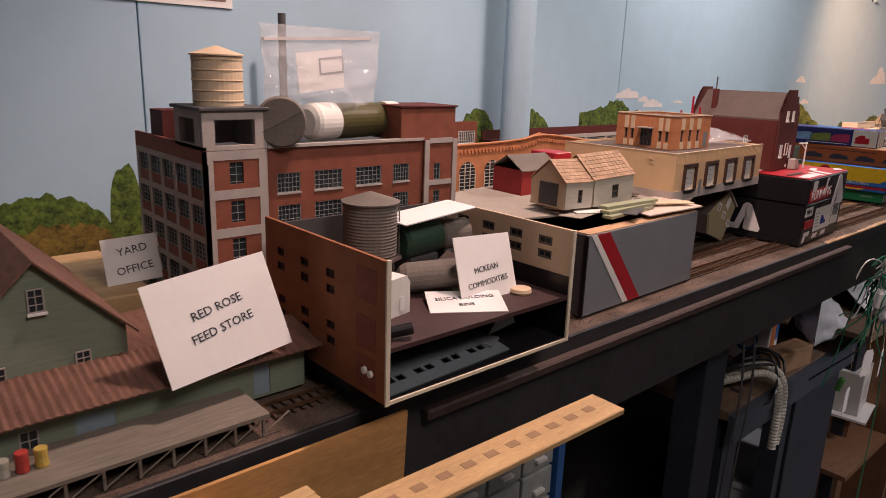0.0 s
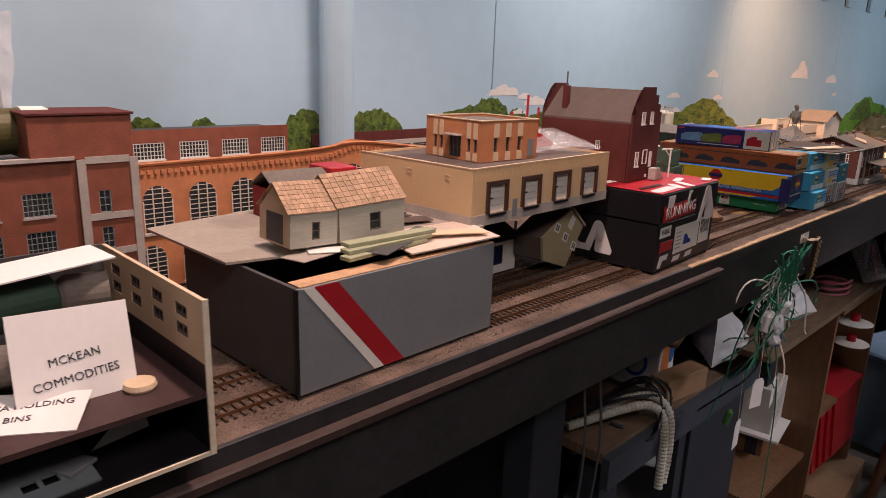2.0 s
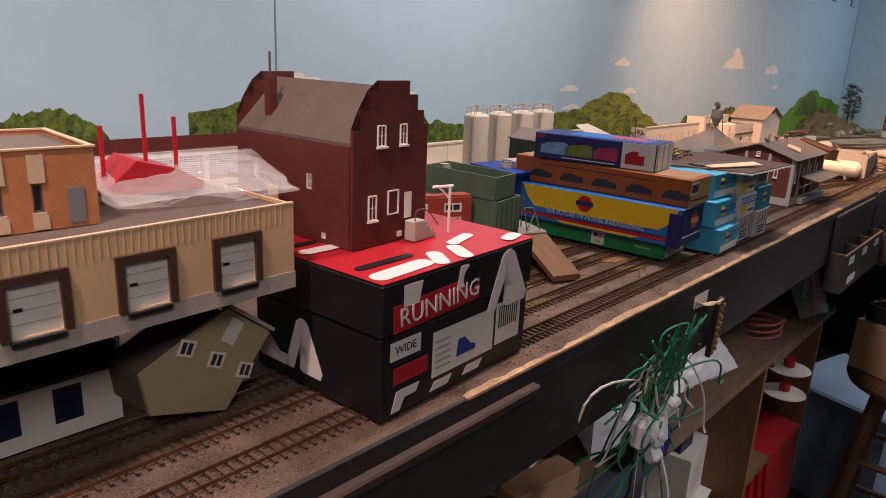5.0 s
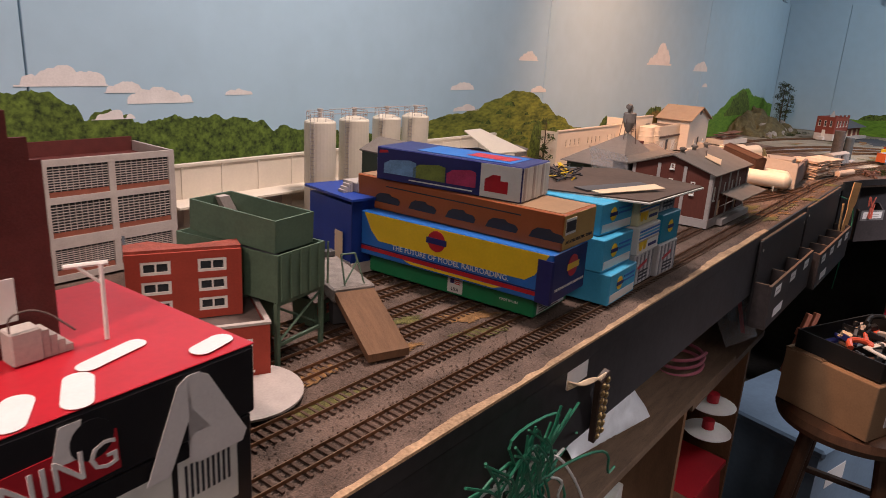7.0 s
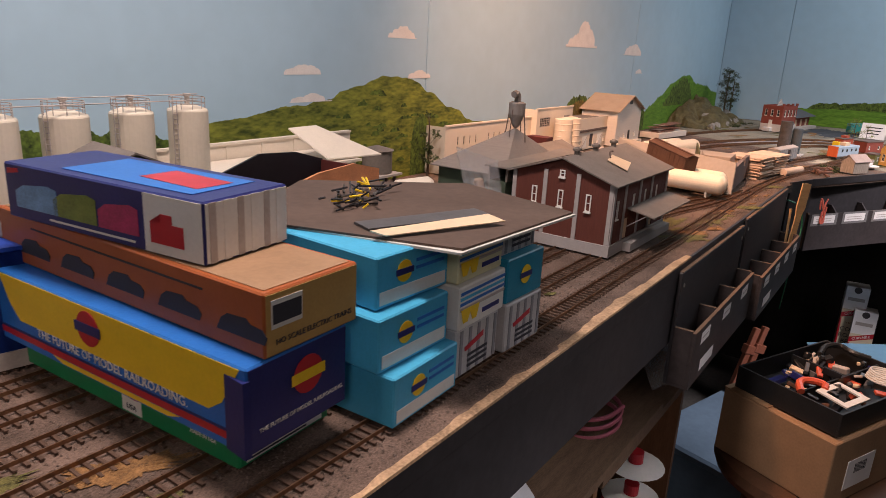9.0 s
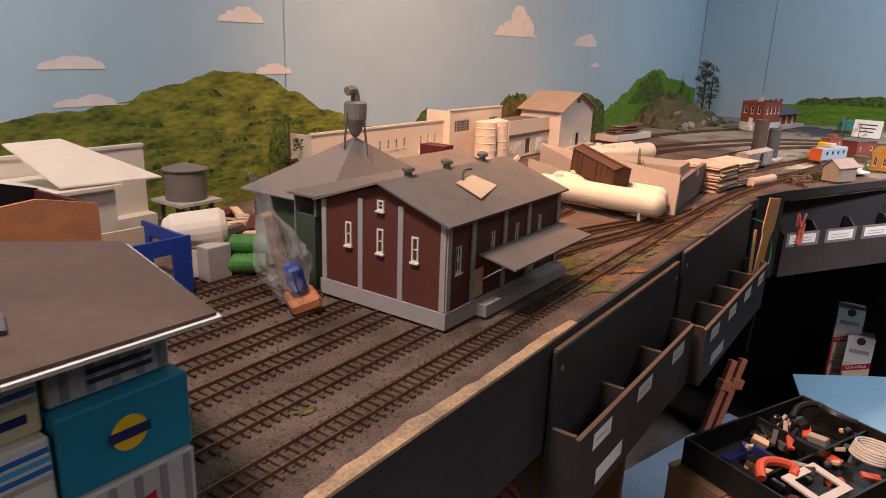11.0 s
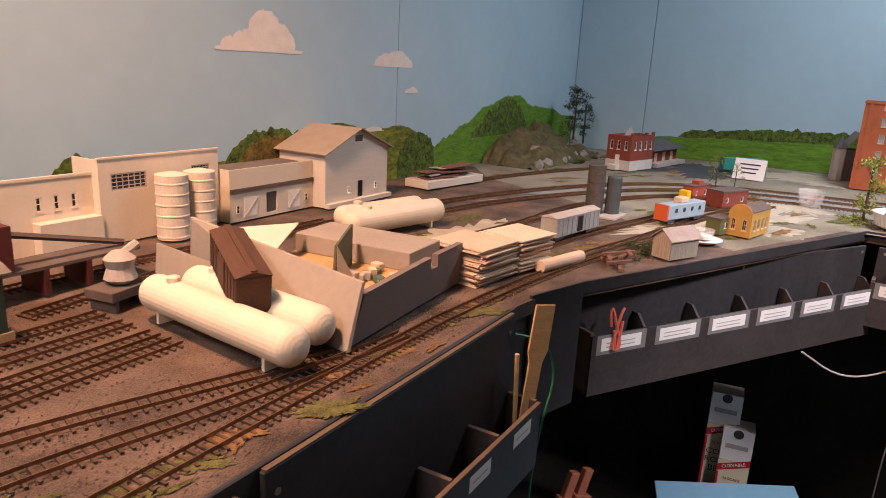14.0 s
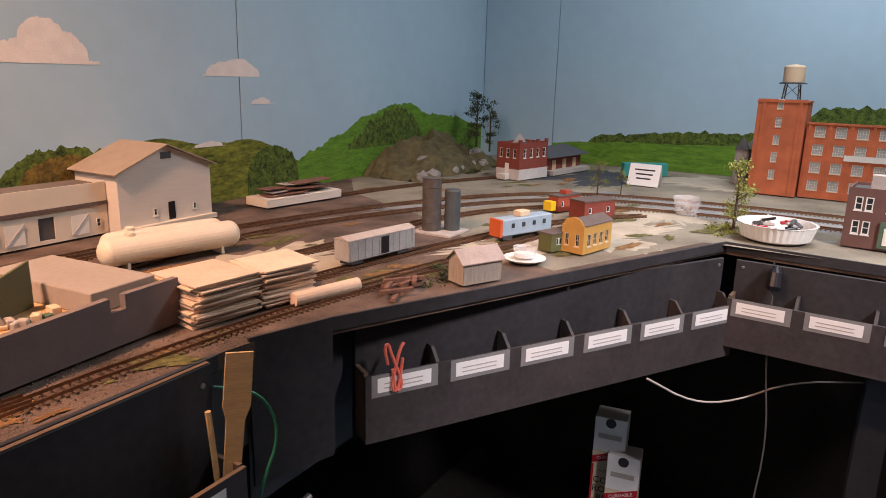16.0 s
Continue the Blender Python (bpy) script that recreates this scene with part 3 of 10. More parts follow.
# building opened towards the aisle
ob_ = thing("open_building", 0.330, 0.376, G + 0.019, label="opened model building shell of brown brick holding spare kits", category="model building")
BROWNB = mat("orange_brown_brick", (0.30, 0.105, 0.045), 0.75, 0.2, 50, 0.3, fine=14)
CUT = mat("raw_cut_edge", (0.72, 0.63, 0.50), 0.7, 0.12, 80, 0.2)
hs = []
for c in range(4):
    for r in range(2):
        for k in range(2):
            if c < 3:
                x = 0.022 + c * 0.042
                hs.append((x, 0.026 + r * 0.046 + k * 0.014, x + 0.013, 0.034 + r * 0.046 + k * 0.014))
hs = [tuple(round(v, 4) for v in q) for q in hs]
m = pose(0, 0.19, 0, 0, 0, -90)
part("side_wall", facade(0.19, 0.118, hs, 0.003), BROWNB, ob_, "orange-brown brick side wall", m=m)
for q in hs:
    window(ob_, m, q, BRICKDK, 2, 1, None, 0.0005)
for z in (0.012, 0.046, 0.086):
    part("bricked_door", box(0.152, -0.0008, z - 0.006, 0.178, -0.0001, z + 0.022), BRICK, ob_, m=m)
part("cut_edge", box(-0.0005, -0.0022, -0.0005, 0.0035, -0.0003, 0.119), CUT, ob_, "pale raw cut edge")
for i in range(2):
    part("light_switch", lathe([(0.003, 0), (0.003, 0.003), (0.002, 0.0035)], 10), WHITE, ob_, m=m @ pose(0.165 + i * 0.008, -0.0001, 0.022 - i * 0.001, 90))
BX = 0.223
hs = [tuple(round(v, 4) for v in (0.018 + c * 0.040, 0.078 + k * 0.014, 0.036 + c * 0.040, 0.087 + k * 0.014)) for c in range(4) for k in range(2)]
part("side_wall", facade(0.18, 0.046, [(q[0], q[1] - 0.0665, q[2], q[3] - 0.0665) for q in hs], 0.003), CREAM, ob_, "cream inner side of the wall", m=pose(BX, 0.18, 0.0665, 0, 0, -90))
for q in hs:
    window(ob_, pose(BX, 0.18, 0, 0, 0, -90), q, ROOFBRN, 2, 1, None, 0.0012)
# lower part of the cream wall is black, like the lower floor
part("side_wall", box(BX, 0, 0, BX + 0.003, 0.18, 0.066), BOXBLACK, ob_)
part("cut_edge", box(BX - 0.0006, -0.0022, 0, BX + 0.0036, -0.0003, 0.113), CUT, ob_, "pale raw cut edge")
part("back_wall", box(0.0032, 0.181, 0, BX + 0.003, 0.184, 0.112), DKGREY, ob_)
MAROON = mat("dark_maroon_floor", (0.055, 0.028, 0.028), 0.6, 0.2, 30, 0.1)
part("upper_floor", box(0.0032, 0.0, 0.043, BX - 0.0002, 0.1808, 0.047), MAROON, ob_, "dark maroon intermediate floor")
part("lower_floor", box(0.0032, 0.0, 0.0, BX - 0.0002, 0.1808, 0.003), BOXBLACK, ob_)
part("cut_edge", box(0.0032, -0.002, 0.0, BX - 0.0008, -0.0002, 0.003), CUT, ob_)
hs = [(0.010 + c * 0.033 + k * 0.012, z, 0.019 + c * 0.033 + k * 0.012, z + 0.008) for c in range(4) for k in range(2) for z in (0.012, 0.044)]
hs = [tuple(round(v, 4) for v in q) for q in hs]
gp = thing("loose_wall_panel", 0.336, 0.380, G + 0.0235, label="loose grey wall panel with window openings lying inside", category="wall panel", rx=-78, rz=3)
part("panel", facade(0.15, 0.085, hs, 0.002), mat("blue_grey_styrene", (0.16, 0.19, 0.21), 0.6, 0.1, 30, 0.08), gp)
gr = thing("loose_roof_panel", 0.470, 0.395, G + 0.026, label="loose dark grey ribbed roof panel", category="roof panel", rz=28)
part("panel", box(0, 0, 0, 0.022, 0.09, 0.003, 0.0005), GREY, gr)
solo("card_offcut", plate([(0, 0), (0.04, 0.004), (0.038, 0.028)], 0, 0.001), WHITE, "white triangular card offcut inside the opened building", "card", pose(0.49, 0.42, G + 0.026, -25))

FLZ = G + 0.019 + 0.0472
tk2 = thing("grey_silo", 0.413, 0.512, FLZ, label="grey corrugated silo with conical roof and ladder on legs", category="silo")
prof = []
for k in range(16):
    z = 0.034 + k * 0.0031
    prof += [(0.0258, z), (0.0266, z + 0.0015)]
part("barrel", lathe(prof + [(0.026, 0.085)], 28), ROOFGREY, tk2)
part("cone_roof", lathe([(0.0285, 0.0852), (0.0285, 0.0865), (0.0015, 0.0955)], 28), ROOFGREY, tk2)
part("base_ring", lathe([(0.031, 0.030), (0.031, 0.0335)], 8), ROOFBRN, tk2)
for i in range(6):
    a = i * math.pi / 3
    part("leg", rod((0.026 * math.cos(a), 0.026 * math.sin(a), 0), (0.024 * math.cos(a), 0.024 * math.sin(a), 0.030), 0.0012), ROOFBRN, tk2)
for i in range(12):
    part("ladder_rung", rod((0.024, -0.014, 0.036 + i * 0.004), (0.028, -0.009, 0.036 + i * 0.004), 0.0005), ROOFGREY, tk2)
part("ladder_rail", rod((0.0245, -0.0145, 0.030), (0.0245, -0.0145, 0.09), 0.0005), ROOFGREY, tk2)
part("ladder_rail", rod((0.0285, -0.0085, 0.030), (0.0285, -0.0085, 0.09), 0.0005), ROOFGREY, tk2)
wh = thing("white_hut", 0.366, 0.425, FLZ, label="small white styrene hut with rounded roof edges", category="model building", rz=12)
part("body", plate([(0, 0), (0.034, 0), (0.034, 0.028), (0.029, 0.035), (0.005, 0.035), (0, 0.028)], 0, 0.045), WHITE, wh)
part("door", box(0.020, -0.0006, 0.004, 0.026, -0.0001, 0.017), PAPER, wh)
sign("heap_sign", ["SILICA HOLDING", "BINS"], 0.452, 0.415, FLZ + 0.004, 0.072, 0.040, pose(0, 0, 0, -80, 0, -32), "white card sign hand-lettered Silica Holding Bins lying flat", 0.0075)
sign("name_sign", ["MCKEAN", "COMMODITIES"], 0.488, 0.424, 1.283, 0.072, 0.078, pose(0, 0, 0, -20, -5, 0) @ pose(0, 0, 0, 0, 8, 0), "white card sign hand-lettered McKean Commodities leaning on model parts", 0.0078)
gc = thing("green_tank", 0.452, 0.515, FLZ + 0.0395, label="dark green horizontal tank among spare models", category="tank", rz=8)
part("barrel", lathe([(0.014, -0.003), (0.0185, 0), (0.0185, 0.05), (0.014, 0.053)], 24, m=pose(0, 0, 0, 0, 90)), mat("dark_green_tank", (0.035, 0.075, 0.05), 0.45, 0.15), gc)
part("saddle", box(0.004, -0.014, -0.0392, 0.046, 0.014, -0.016, 0.002), DKGREY, gc)
pt = thing("brown_tank", 0.512, 0.520, FLZ + 0.0385, label="taupe round-ended tank resting on model parts", category="tank", rz=-14)
part("barrel", lathe([(0.004, -0.010), (0.013, -0.005), (0.0165, 0), (0.0165, 0.03)], 24, m=pose(0, 0, 0, 0, 90)), ROOFGREY, pt)
part("saddle", box(0, -0.012, -0.0383, 0.03, 0.012, -0.014, 0.002), DKGREY, pt)
pp = solo("paper_strip", box(-0.055, -0.02, 0, 0.055, 0.02, 0.0012), PAPER, "white card strip bridging the tanks", "card", pose(0.487, 0.512, FLZ + 0.0665, 3, -2, 8))
lt = thing("pale_green_shack", 0.468, 0.452, FLZ, label="tiny pale green shack half hidden behind the sign", category="model building", rz=-10)
part("body", box(0, 0, 0, 0.02, 0.024, 0.026), CLAP, lt)
pitched_roof(lt, 0.02, 0.024, 0.026, 0.008, ROOFBRN, 0.002, 0.001, "y")
cp = solo("grey_tank_shell", lathe([(0.004, -0.012), (0.012, -0.006), (0.0145, 0), (0.0145, 0.05)], 20, m=pose(0, 0, 0, 0, 84)), ROOFGREY, "grey round-nosed shell lying among the kits", "tank", pose(0.43, 0.475, FLZ + 0.0155, 0, 0, -35))
bl = solo("round_puck", lathe([(0.010, 0), (0.011, 0.002), (0.010, 0.005)], 20), CREAM, "small cream plastic disc", "disc", pose(0.522, 0.41, FLZ))
bt = solo("black_tube", lathe([(0.005, 0), (0.005, 0.02), (0.004, 0.0202), (0.004, 0.002)], 16, m=pose(0, 0, 0, 0, 80)), BOXBLACK, "short black tube lying on the upper floor", "tube", pose(0.345, 0.392, FLZ + 0.0055, 0, 0, -30))
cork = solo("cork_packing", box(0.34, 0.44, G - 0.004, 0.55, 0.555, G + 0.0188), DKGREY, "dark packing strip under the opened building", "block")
# ---- grey box, sheets and small houses ----
gb = thing("striped_box", 0.664, 0.438, G, label="open grey model building shell with red and white stripe", category="model building", rz=1.0)
GW, GD, GH = 0.256, 0.205, 0.0985
part("wall", box(0, 0, 0, GW, 0.004, GH, 0.0006), GREY, gb)
# sides and back take a darker grey than the front
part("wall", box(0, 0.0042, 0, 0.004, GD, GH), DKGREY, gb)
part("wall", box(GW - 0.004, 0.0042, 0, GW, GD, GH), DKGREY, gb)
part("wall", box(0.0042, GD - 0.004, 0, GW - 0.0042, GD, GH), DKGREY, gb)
for q, mt, nm in (([(0.018, GH - 0.001), (0.043, GH - 0.001), (0.124, 0.001), (0.098, 0.001)], mat("stripe_red", (0.36, 0.012, 0.02), 0.5, 0.08), "red_stripe"), ([(0.007, GH - 0.001), (0.0175, GH - 0.001), (0.0975, 0.001), (0.086, 0.001)], WHITE, "white_stripe")):
    part(nm, plate(q, -0.0005, -0.0001), mt, gb)
part("rim", box(0.0045, 0.001, GH, GW - 0.002, 0.02, GH + 0.0012), mat("torn_paper_edge", (0.50, 0.30, 0.17), 0.8, 0.3, 50, 0.3), gb, "torn orange-brown card edge")
part("corner_post", box(-0.0012, -0.0012, 0, 0.0012, 0.003, GH), BOXBLACK, gb)
SHEET = mat("warm_grey_card_sheet", (0.36, 0.31, 0.265), 0.85, 0.12, 18, 0.1)
sh = solo("roof_sheet", prism([(0.649, 0.53), (0.79, 0.503), (0.952, 0.488), (0.958, 0.60), (0.93, 0.74), (0.645, 0.70)], 1.2975, 1.3), SHEET, "warm grey card roof sheet laid across the striped box", "card sheet")
solo("card_sheet", prism([(0.80, 0.445), (0.925, 0.44), (0.95, 0.52), (0.82, 0.53)], 1.3002, 1.3017), mat("pink_white_card", (0.62, 0.50, 0.42), 0.8, 0.1, 20, 0.05), "creased pale card on the sheet pile", "card sheet")
rnd = random.Random(5)
for i in range(13):
    l, w = rnd.uniform(0.07, 0.13), rnd.uniform(0.016, 0.04)
    solo("card_strip", box(-l / 2, -w / 2, 0, l / 2, w / 2, 0.0013, 0.0003), (ROOFBRN, WHITE, SHEET, CREAM, DKGREY)[i % 5], ("dark brown", "white", "warm grey", "cream", "black")[i % 5] + " card strip in the pile of offcuts", "card strip",
         pose(0.80 + rnd.uniform(-0.06, 0.07), 0.53 + rnd.uniform(-0.055, 0.06), 1.3018 + i * 0.0005, rnd.uniform(-2, 2), rnd.uniform(-1.2, 1.2), rnd.uniform(-25, 25)), group="pile of card offcuts")
for i in range(3):
    solo("wall_strip", box(-0.055, -0.007, 0, 0.055, 0.007, 0.004, 0.0004), mat("sage_styrene", (0.33, 0.34, 0.22), 0.7, 0.1), "sage green styrene strip on the striped box", "styrene strip", pose(0.786 + i * 0.006, 0.467 + i * 0.004, 1.3025 + i * 0.0042, 0, 0, 6 - 4 * i), group="sage strips")
SHING = mat("tan_wood_shingles", (0.40, 0.26, 0.17), 0.85, 0.2, 60, 0.3, island=0.3)
HGREY = mat("weathered_grey_siding", (0.45, 0.43, 0.37), 0.8, 0.12, 50, 0.2, stretch=(1, 1, 10))


def shingle_house(x, y, z, rz, w, d, h, rise, name, label, ry=0):
    t = thing(name, x, y, z, rz, label, "model house", "small shingled houses", ry=ry)
    door = (d * 0.25, 0.002, d * 0.78, h * 0.92)
    part("wall", facade(w, h, [(w * 0.45, h * 0.2, w * 0.62, h * 0.72)], 0.0015), HGREY, t)
    window(t, pose(0, 0, 0), (w * 0.45, h * 0.2, w * 0.62, h * 0.72), ROOFBRN, 1, 2, None, 0.0008)
    part("wall", box(0, d - 0.0015, 0, w, d, h), HGREY, t)
    for side, m in (("left", pose(0, d - 0.0016, 0, 0, 0, -90)), ("right", pose(w, 0.0016, 0, 0, 0, 90))):
        part("gable_wall", plate([(0, 0), (d - 0.0032, 0), (d - 0.0032, h), (d / 2 - 0.0016, h + rise), (0, h)], 0, 0.0015), CREAM if side == "left" else HGREY, t, m=m)
    part("freight_door", box(door[0], -0.0008, door[1], door[2], -0.0001, door[3]), DKGREY, t, "dark open doorway", m=pose(0, d, 0, 0, 0, -90))
    rf = part("roof", box(0, 0, 0, 0.001, 0.001, 0.001), SHING, t)
    for s in (0, 1):
        rows, cols = 7, 11
        for r in range(rows):
            for c in range(cols):
                u0, v0 = -0.003 + (w + 0.006) * c / cols, -0.05 + 1.05 * r / rows
                v1 = v0 + 1.05 / rows * 1.25
                pts = []
                for u, v, lift in ((u0, v0, 0.0012), (u0 + (w + 0.006) / cols * 0.94, v0, 0.0012), (u0 + (w + 0.006) / cols * 0.94, min(v1, 1), 0.0004), (u0, min(v1, 1), 0.0004)):
                    yy = d / 2 * v if s == 0 else d - d / 2 * v
                    pts.append((u, yy, h + rise * v + lift))
                SH.append((t, pts))
    return t


SH = []
shingle_house(0.699, 0.502, 1.310, -2, 0.052, 0.058, 0.033, 0.025, "shingled_shed", "small grey weathered shed with tan shingle roof and dark doorway", 2)
shingle_house(0.754, 0.499, 1.308, -3, 0.080, 0.062, 0.035, 0.028, "shingled_cottage", "small pale grey cottage with tan shingle roof", -2)
for t in {id(q[0]): q[0] for q in SH}.values():
    bm = bmesh.new()
    for tt, pts in SH:
        if tt is t:
            lo = [bm.verts.new(p) for p in pts]
            hi = [bm.verts.new((p[0], p[1], p[2] + 0.0008)) for p in pts]
            bm.faces.new(hi), bm.faces.new(lo[::-1])
            for i in range(4):
                bm.faces.new((lo[i], lo[(i + 1) % 4], hi[(i + 1) % 4], hi[i]))
    bmesh.ops.recalc_face_normals(bm, faces=bm.faces)
    tagged(part("shingles", bm, SHING, t, "tan cedar shingles"), kind="stuff")
rh = thing("red_shed", 0.768, 0.636, 1.3002, -3, "small red shed with grey metal roof and pink gable", "model building")
REDP = mat("dull_red_siding", (0.30, 0.03, 0.03), 0.7, 0.15)
shell(rh, 0.075, 0.06, 0.036, REDP, {"front": [(0.02, 0.012, 0.033, 0.024)]}, CREAM)
pitched_roof(rh, 0.075, 0.06, 0.036, 0.018, ROOFGREY, 0.003, 0.0015, "x")
part("upper_block", box(0.077, 0.01, 0, 0.115, 0.06, 0.056, 0.001), RED, rh, "bright red upper block")

# tan warehouse with brick office
tb = thing("tan_warehouse", 0.936, 0.494, 1.298, 2, "tan freight warehouse model with white dock doors and brown frames", "model building")
TW, TD, TH = 0.300, 0.196, 0.068
dd = [(0.030, 0.014, 0.060, 0.047), (0.098, 0.014, 0.128, 0.047), (0.166, 0.014, 0.196, 0.047), (0.234, 0.014, 0.264, 0.047)]
part("wall", facade(TW, TH, dd), TAN, tb)
part("wall", box(0, 0.0026, 0, 0.0025, TD, TH), TAN, tb)
part("wall", box(TW - 0.0025, 0.0026, 0, TW, TD, TH), TAN, tb)
part("wall", box(0.0026, TD - 0.0025, 0, TW - 0.0026, TD, TH), TAN, tb)
part("foundation", box(-0.0006, -0.0008, 0, TW + 0.0006, -0.0002, 0.0135), STONE, tb, "grey concrete foundation strip")
part("foundation", box(-0.0009, -0.0008, 0, -0.0003, TD, 0.0135), STONE, tb, "grey concrete foundation strip")
FRB = mat("dark_brown_frame", (0.06, 0.028, 0.02), 0.6, 0.15)
for x0, z0, x1, z1 in dd:
    d_ = part("dock_door", box(x0, 0.0012, z0, x1, 0.0022, z1), WHITE, tb, "white roll-up dock door")
    for k in range(1, 4):
        part("panel_line", box(x0, 0.0009, z0 + k * 0.008, x1, 0.0013, z0 + k * 0.008 + 0.0004), STONE, d_)
    part("handle", box(x0 + 0.004, 0.0004, z0 + 0.016, x0 + 0.009, 0.0013, z0 + 0.018), BOXBLACK, d_)
    bm = bmesh.new()
    box(x0 - 0.005, -0.003, z0, x0, 0.0, z1 + 0.005, bm=bm), box(x1, -0.003, z0, x1 + 0.005, 0.0, z1 + 0.005, bm=bm), box(x0, -0.003, z1, x1, 0.0, z1 + 0.005, bm=bm)
    part("door_frame", bm, FRB, d_, "dark brown dock seal")
    part("bumper", box(x0, -0.004, z0 - 0.004, x1, -0.001, z0 - 0.001), BOXBLACK, d_)
part("door", box(0.076, -0.0012, 0.004, 0.085, -0.0009, 0.026), GREY, tb, "grey personnel door")
bm = bmesh.new()
for i in range(58):
    box(0.003 + i * 0.005, -0.0006, 0.0536, 0.0034 + i * 0.005, -0.0001, TH, bm=bm)
part("siding_ribs", bm, TAN, tb)
for y in (0.035, 0.10):
    for k in (0, 1):
        part("vent_slot", box(-0.001, y, 0.052 + k * 0.005, -0.0002, y + 0.008, 0.0528 + k * 0.005), CREAM, tb)
part("roof", box(0.0026, 0.0026, TH - 0.005, TW - 0.0026, TD - 0.0026, TH - 0.003), ROOFBRN, tb)
part("coping", box(-0.0005, -0.0005, TH, TW, 0.0028, TH + 0.0012), CREAM, tb)
part("coping", box(-0.0005, 0.003, TH, 0.0028, TD, TH + 0.0012), CREAM, tb)
of = thing("brick_office", 0.999, 0.542, 1.3635, -3, "orange brick office block with cream pilasters on warehouse roof", "model building")
OW, OD, OH = 0.106, 0.104, 0.051
fw = [(0.024, 0.012, 0.030, 0.030), (0.046, 0.012, 0.052, 0.030), (0.068, 0.012, 0.074, 0.030)]
lw = [(0.014, 0.012, 0.019, 0.028), (0.026, 0.012, 0.031, 0.028), (0.044, 0.003, 0.066, 0.030), (0.078, 0.012, 0.083, 0.028), (0.090, 0.012, 0.095, 0.028)]
lw = [tuple(round(v, 4) for v in q) for q in lw]
part("wall", facade(OW, OH, fw), BRICKOR, of)
part("wall", facade(OD - 0.0054, OH, lw), BRICKOR, of, m=pose(0, OD - 0.0027, 0, 0, 0, -90))
part("wall", box(OW - 0.0025, 0.0027, 0, OW, OD - 0.0027, OH), BRICKOR, of)
part("wall", box(0, OD - 0.0025, 0, OW, OD, OH), BRICKOR, of)
for q in fw:
    window(of, pose(0, 0, 0), q, ROOFBRN, 1, 1, CREAM)
    part("pilaster", box(q[0] - 0.001, -0.0012, q[3] + 0.0005, q[2] + 0.002, -0.0002, OH - 0.003), CREAM, of)
    part("pilaster", box(q[0] - 0.001, -0.0012, 0.001, q[2] + 0.002, -0.0002, q[1] - 0.002), CREAM, of)
for q in lw:
    m = pose(0, OD - 0.0027, 0, 0, 0, -90)
    window(of, m, q, ROOFBRN, 3 if q[2] - q[0] > 0.01 else 1, 2)
    if q[2] - q[0] < 0.01:
        part("pilaster", box(q[0] - 0.001, -0.0012, q[3] + 0.0005, q[2] + 0.001, -0.0002, OH - 0.003), CREAM, of, m=m)
        part("pilaster", box(q[0] - 0.001, -0.0012, 0.001, q[2] + 0.001, -0.0002, q[1] - 0.001), CREAM, of, m=m)
part("canopy", box(0.042, -0.012, 0.031, 0.068, -0.0002, 0.0325), STONE, of, m=pose(0, OD - 0.0027, 0, 0, 0, -90))
part("door", box(0.088, -0.0008, 0.003, 0.098, -0.0001, 0.026), GREY, of, "grey steel door")
part("roof", box(0.0027, 0.0027, OH - 0.005, OW - 0.0027, OD - 0.0027, OH - 0.003), ROOFGREY, of)
bm = box(-0.001, -0.001, OH, OW + 0.001, 0.003, OH + 0.0012)
box(-0.001, 0.0031, OH, 0.003, OD, OH + 0.0012, bm=bm), box(0.0031, OD - 0.003, OH, OW + 0.001, OD + 0.001, OH + 0.0012, bm=bm), box(OW - 0.003, 0.0031, OH, OW + 0.001, OD - 0.0031, OH + 0.0012, bm=bm)
part("coping", bm, CREAM, of)
rr = thing("red_rooftop_frame", 1.135, 0.59, 1.364, -4, "bright red plastic roof piece with posts in a bag", "model part")
part("roof_piece", plate([(0, 0.012), (0.02, 0.03), (0.05, 0.022), (0.072, 0.01), (0.07, 0.004), (0.0, 0.004)], 0, 0.05), RED, rr)
for x, z in ((0.002, 0.055), (0.034, 0.078), (0.058, 0.06)):
    part("post", rod((x, 0.02, 0.0), (x, 0.02, z), 0.0018), RED, rr)
bg = thing("clear_bag", 1.195, 0.545, 1.368, -6, "flat clear plastic bag draped over the warehouse roof", "plastic bag", rx=-80)
part("film", crumple(0.16, 0.11, 0.012, 9), BAG, bg, smooth=True)

# white and blue house, tipped tan house
wb = thing("white_blue_house", 0.915, 0.576, G, 0, "white house model with black roof and blue garage door", "model house")
hs = [(0.115, 0.012, 0.138, 0.040), (0.160, 0.012, 0.180, 0.040), (0.050, 0.0, 0.100, 0.032)]
part("wall", facade(0.208, 0.05, hs), WHITE, wb)
NAVY = mat("navy_shutter", (0.012, 0.018, 0.055), 0.5, 0.1)
for q in hs[:2]:
    window(wb, pose(0, 0, 0), q, NAVY, 2, 4, None, 0.002, NAVY)
part("garage_header", box(0.050, 0.0006, 0.016, 0.100, 0.0022, 0.032), BLUE, wb, "bright blue garage header")
part("garage_dark", box(0.050, 0.004, 0.0, 0.100, 0.005, 0.016), BOXBLACK, wb)
part("wall", box(0.2055, 0.0026, 0, 0.208, 0.10, 0.05), WHITE, wb)
part("wall", box(0, 0.0026, 0, 0.0025, 0.10, 0.05), WHITE, wb)
bm = bmesh.new()
q = [(-0.004, -0.006, 0.047), (0.212, -0.006, 0.047), (0.212, 0.10, 0.096), (-0.004, 0.10, 0.096)]
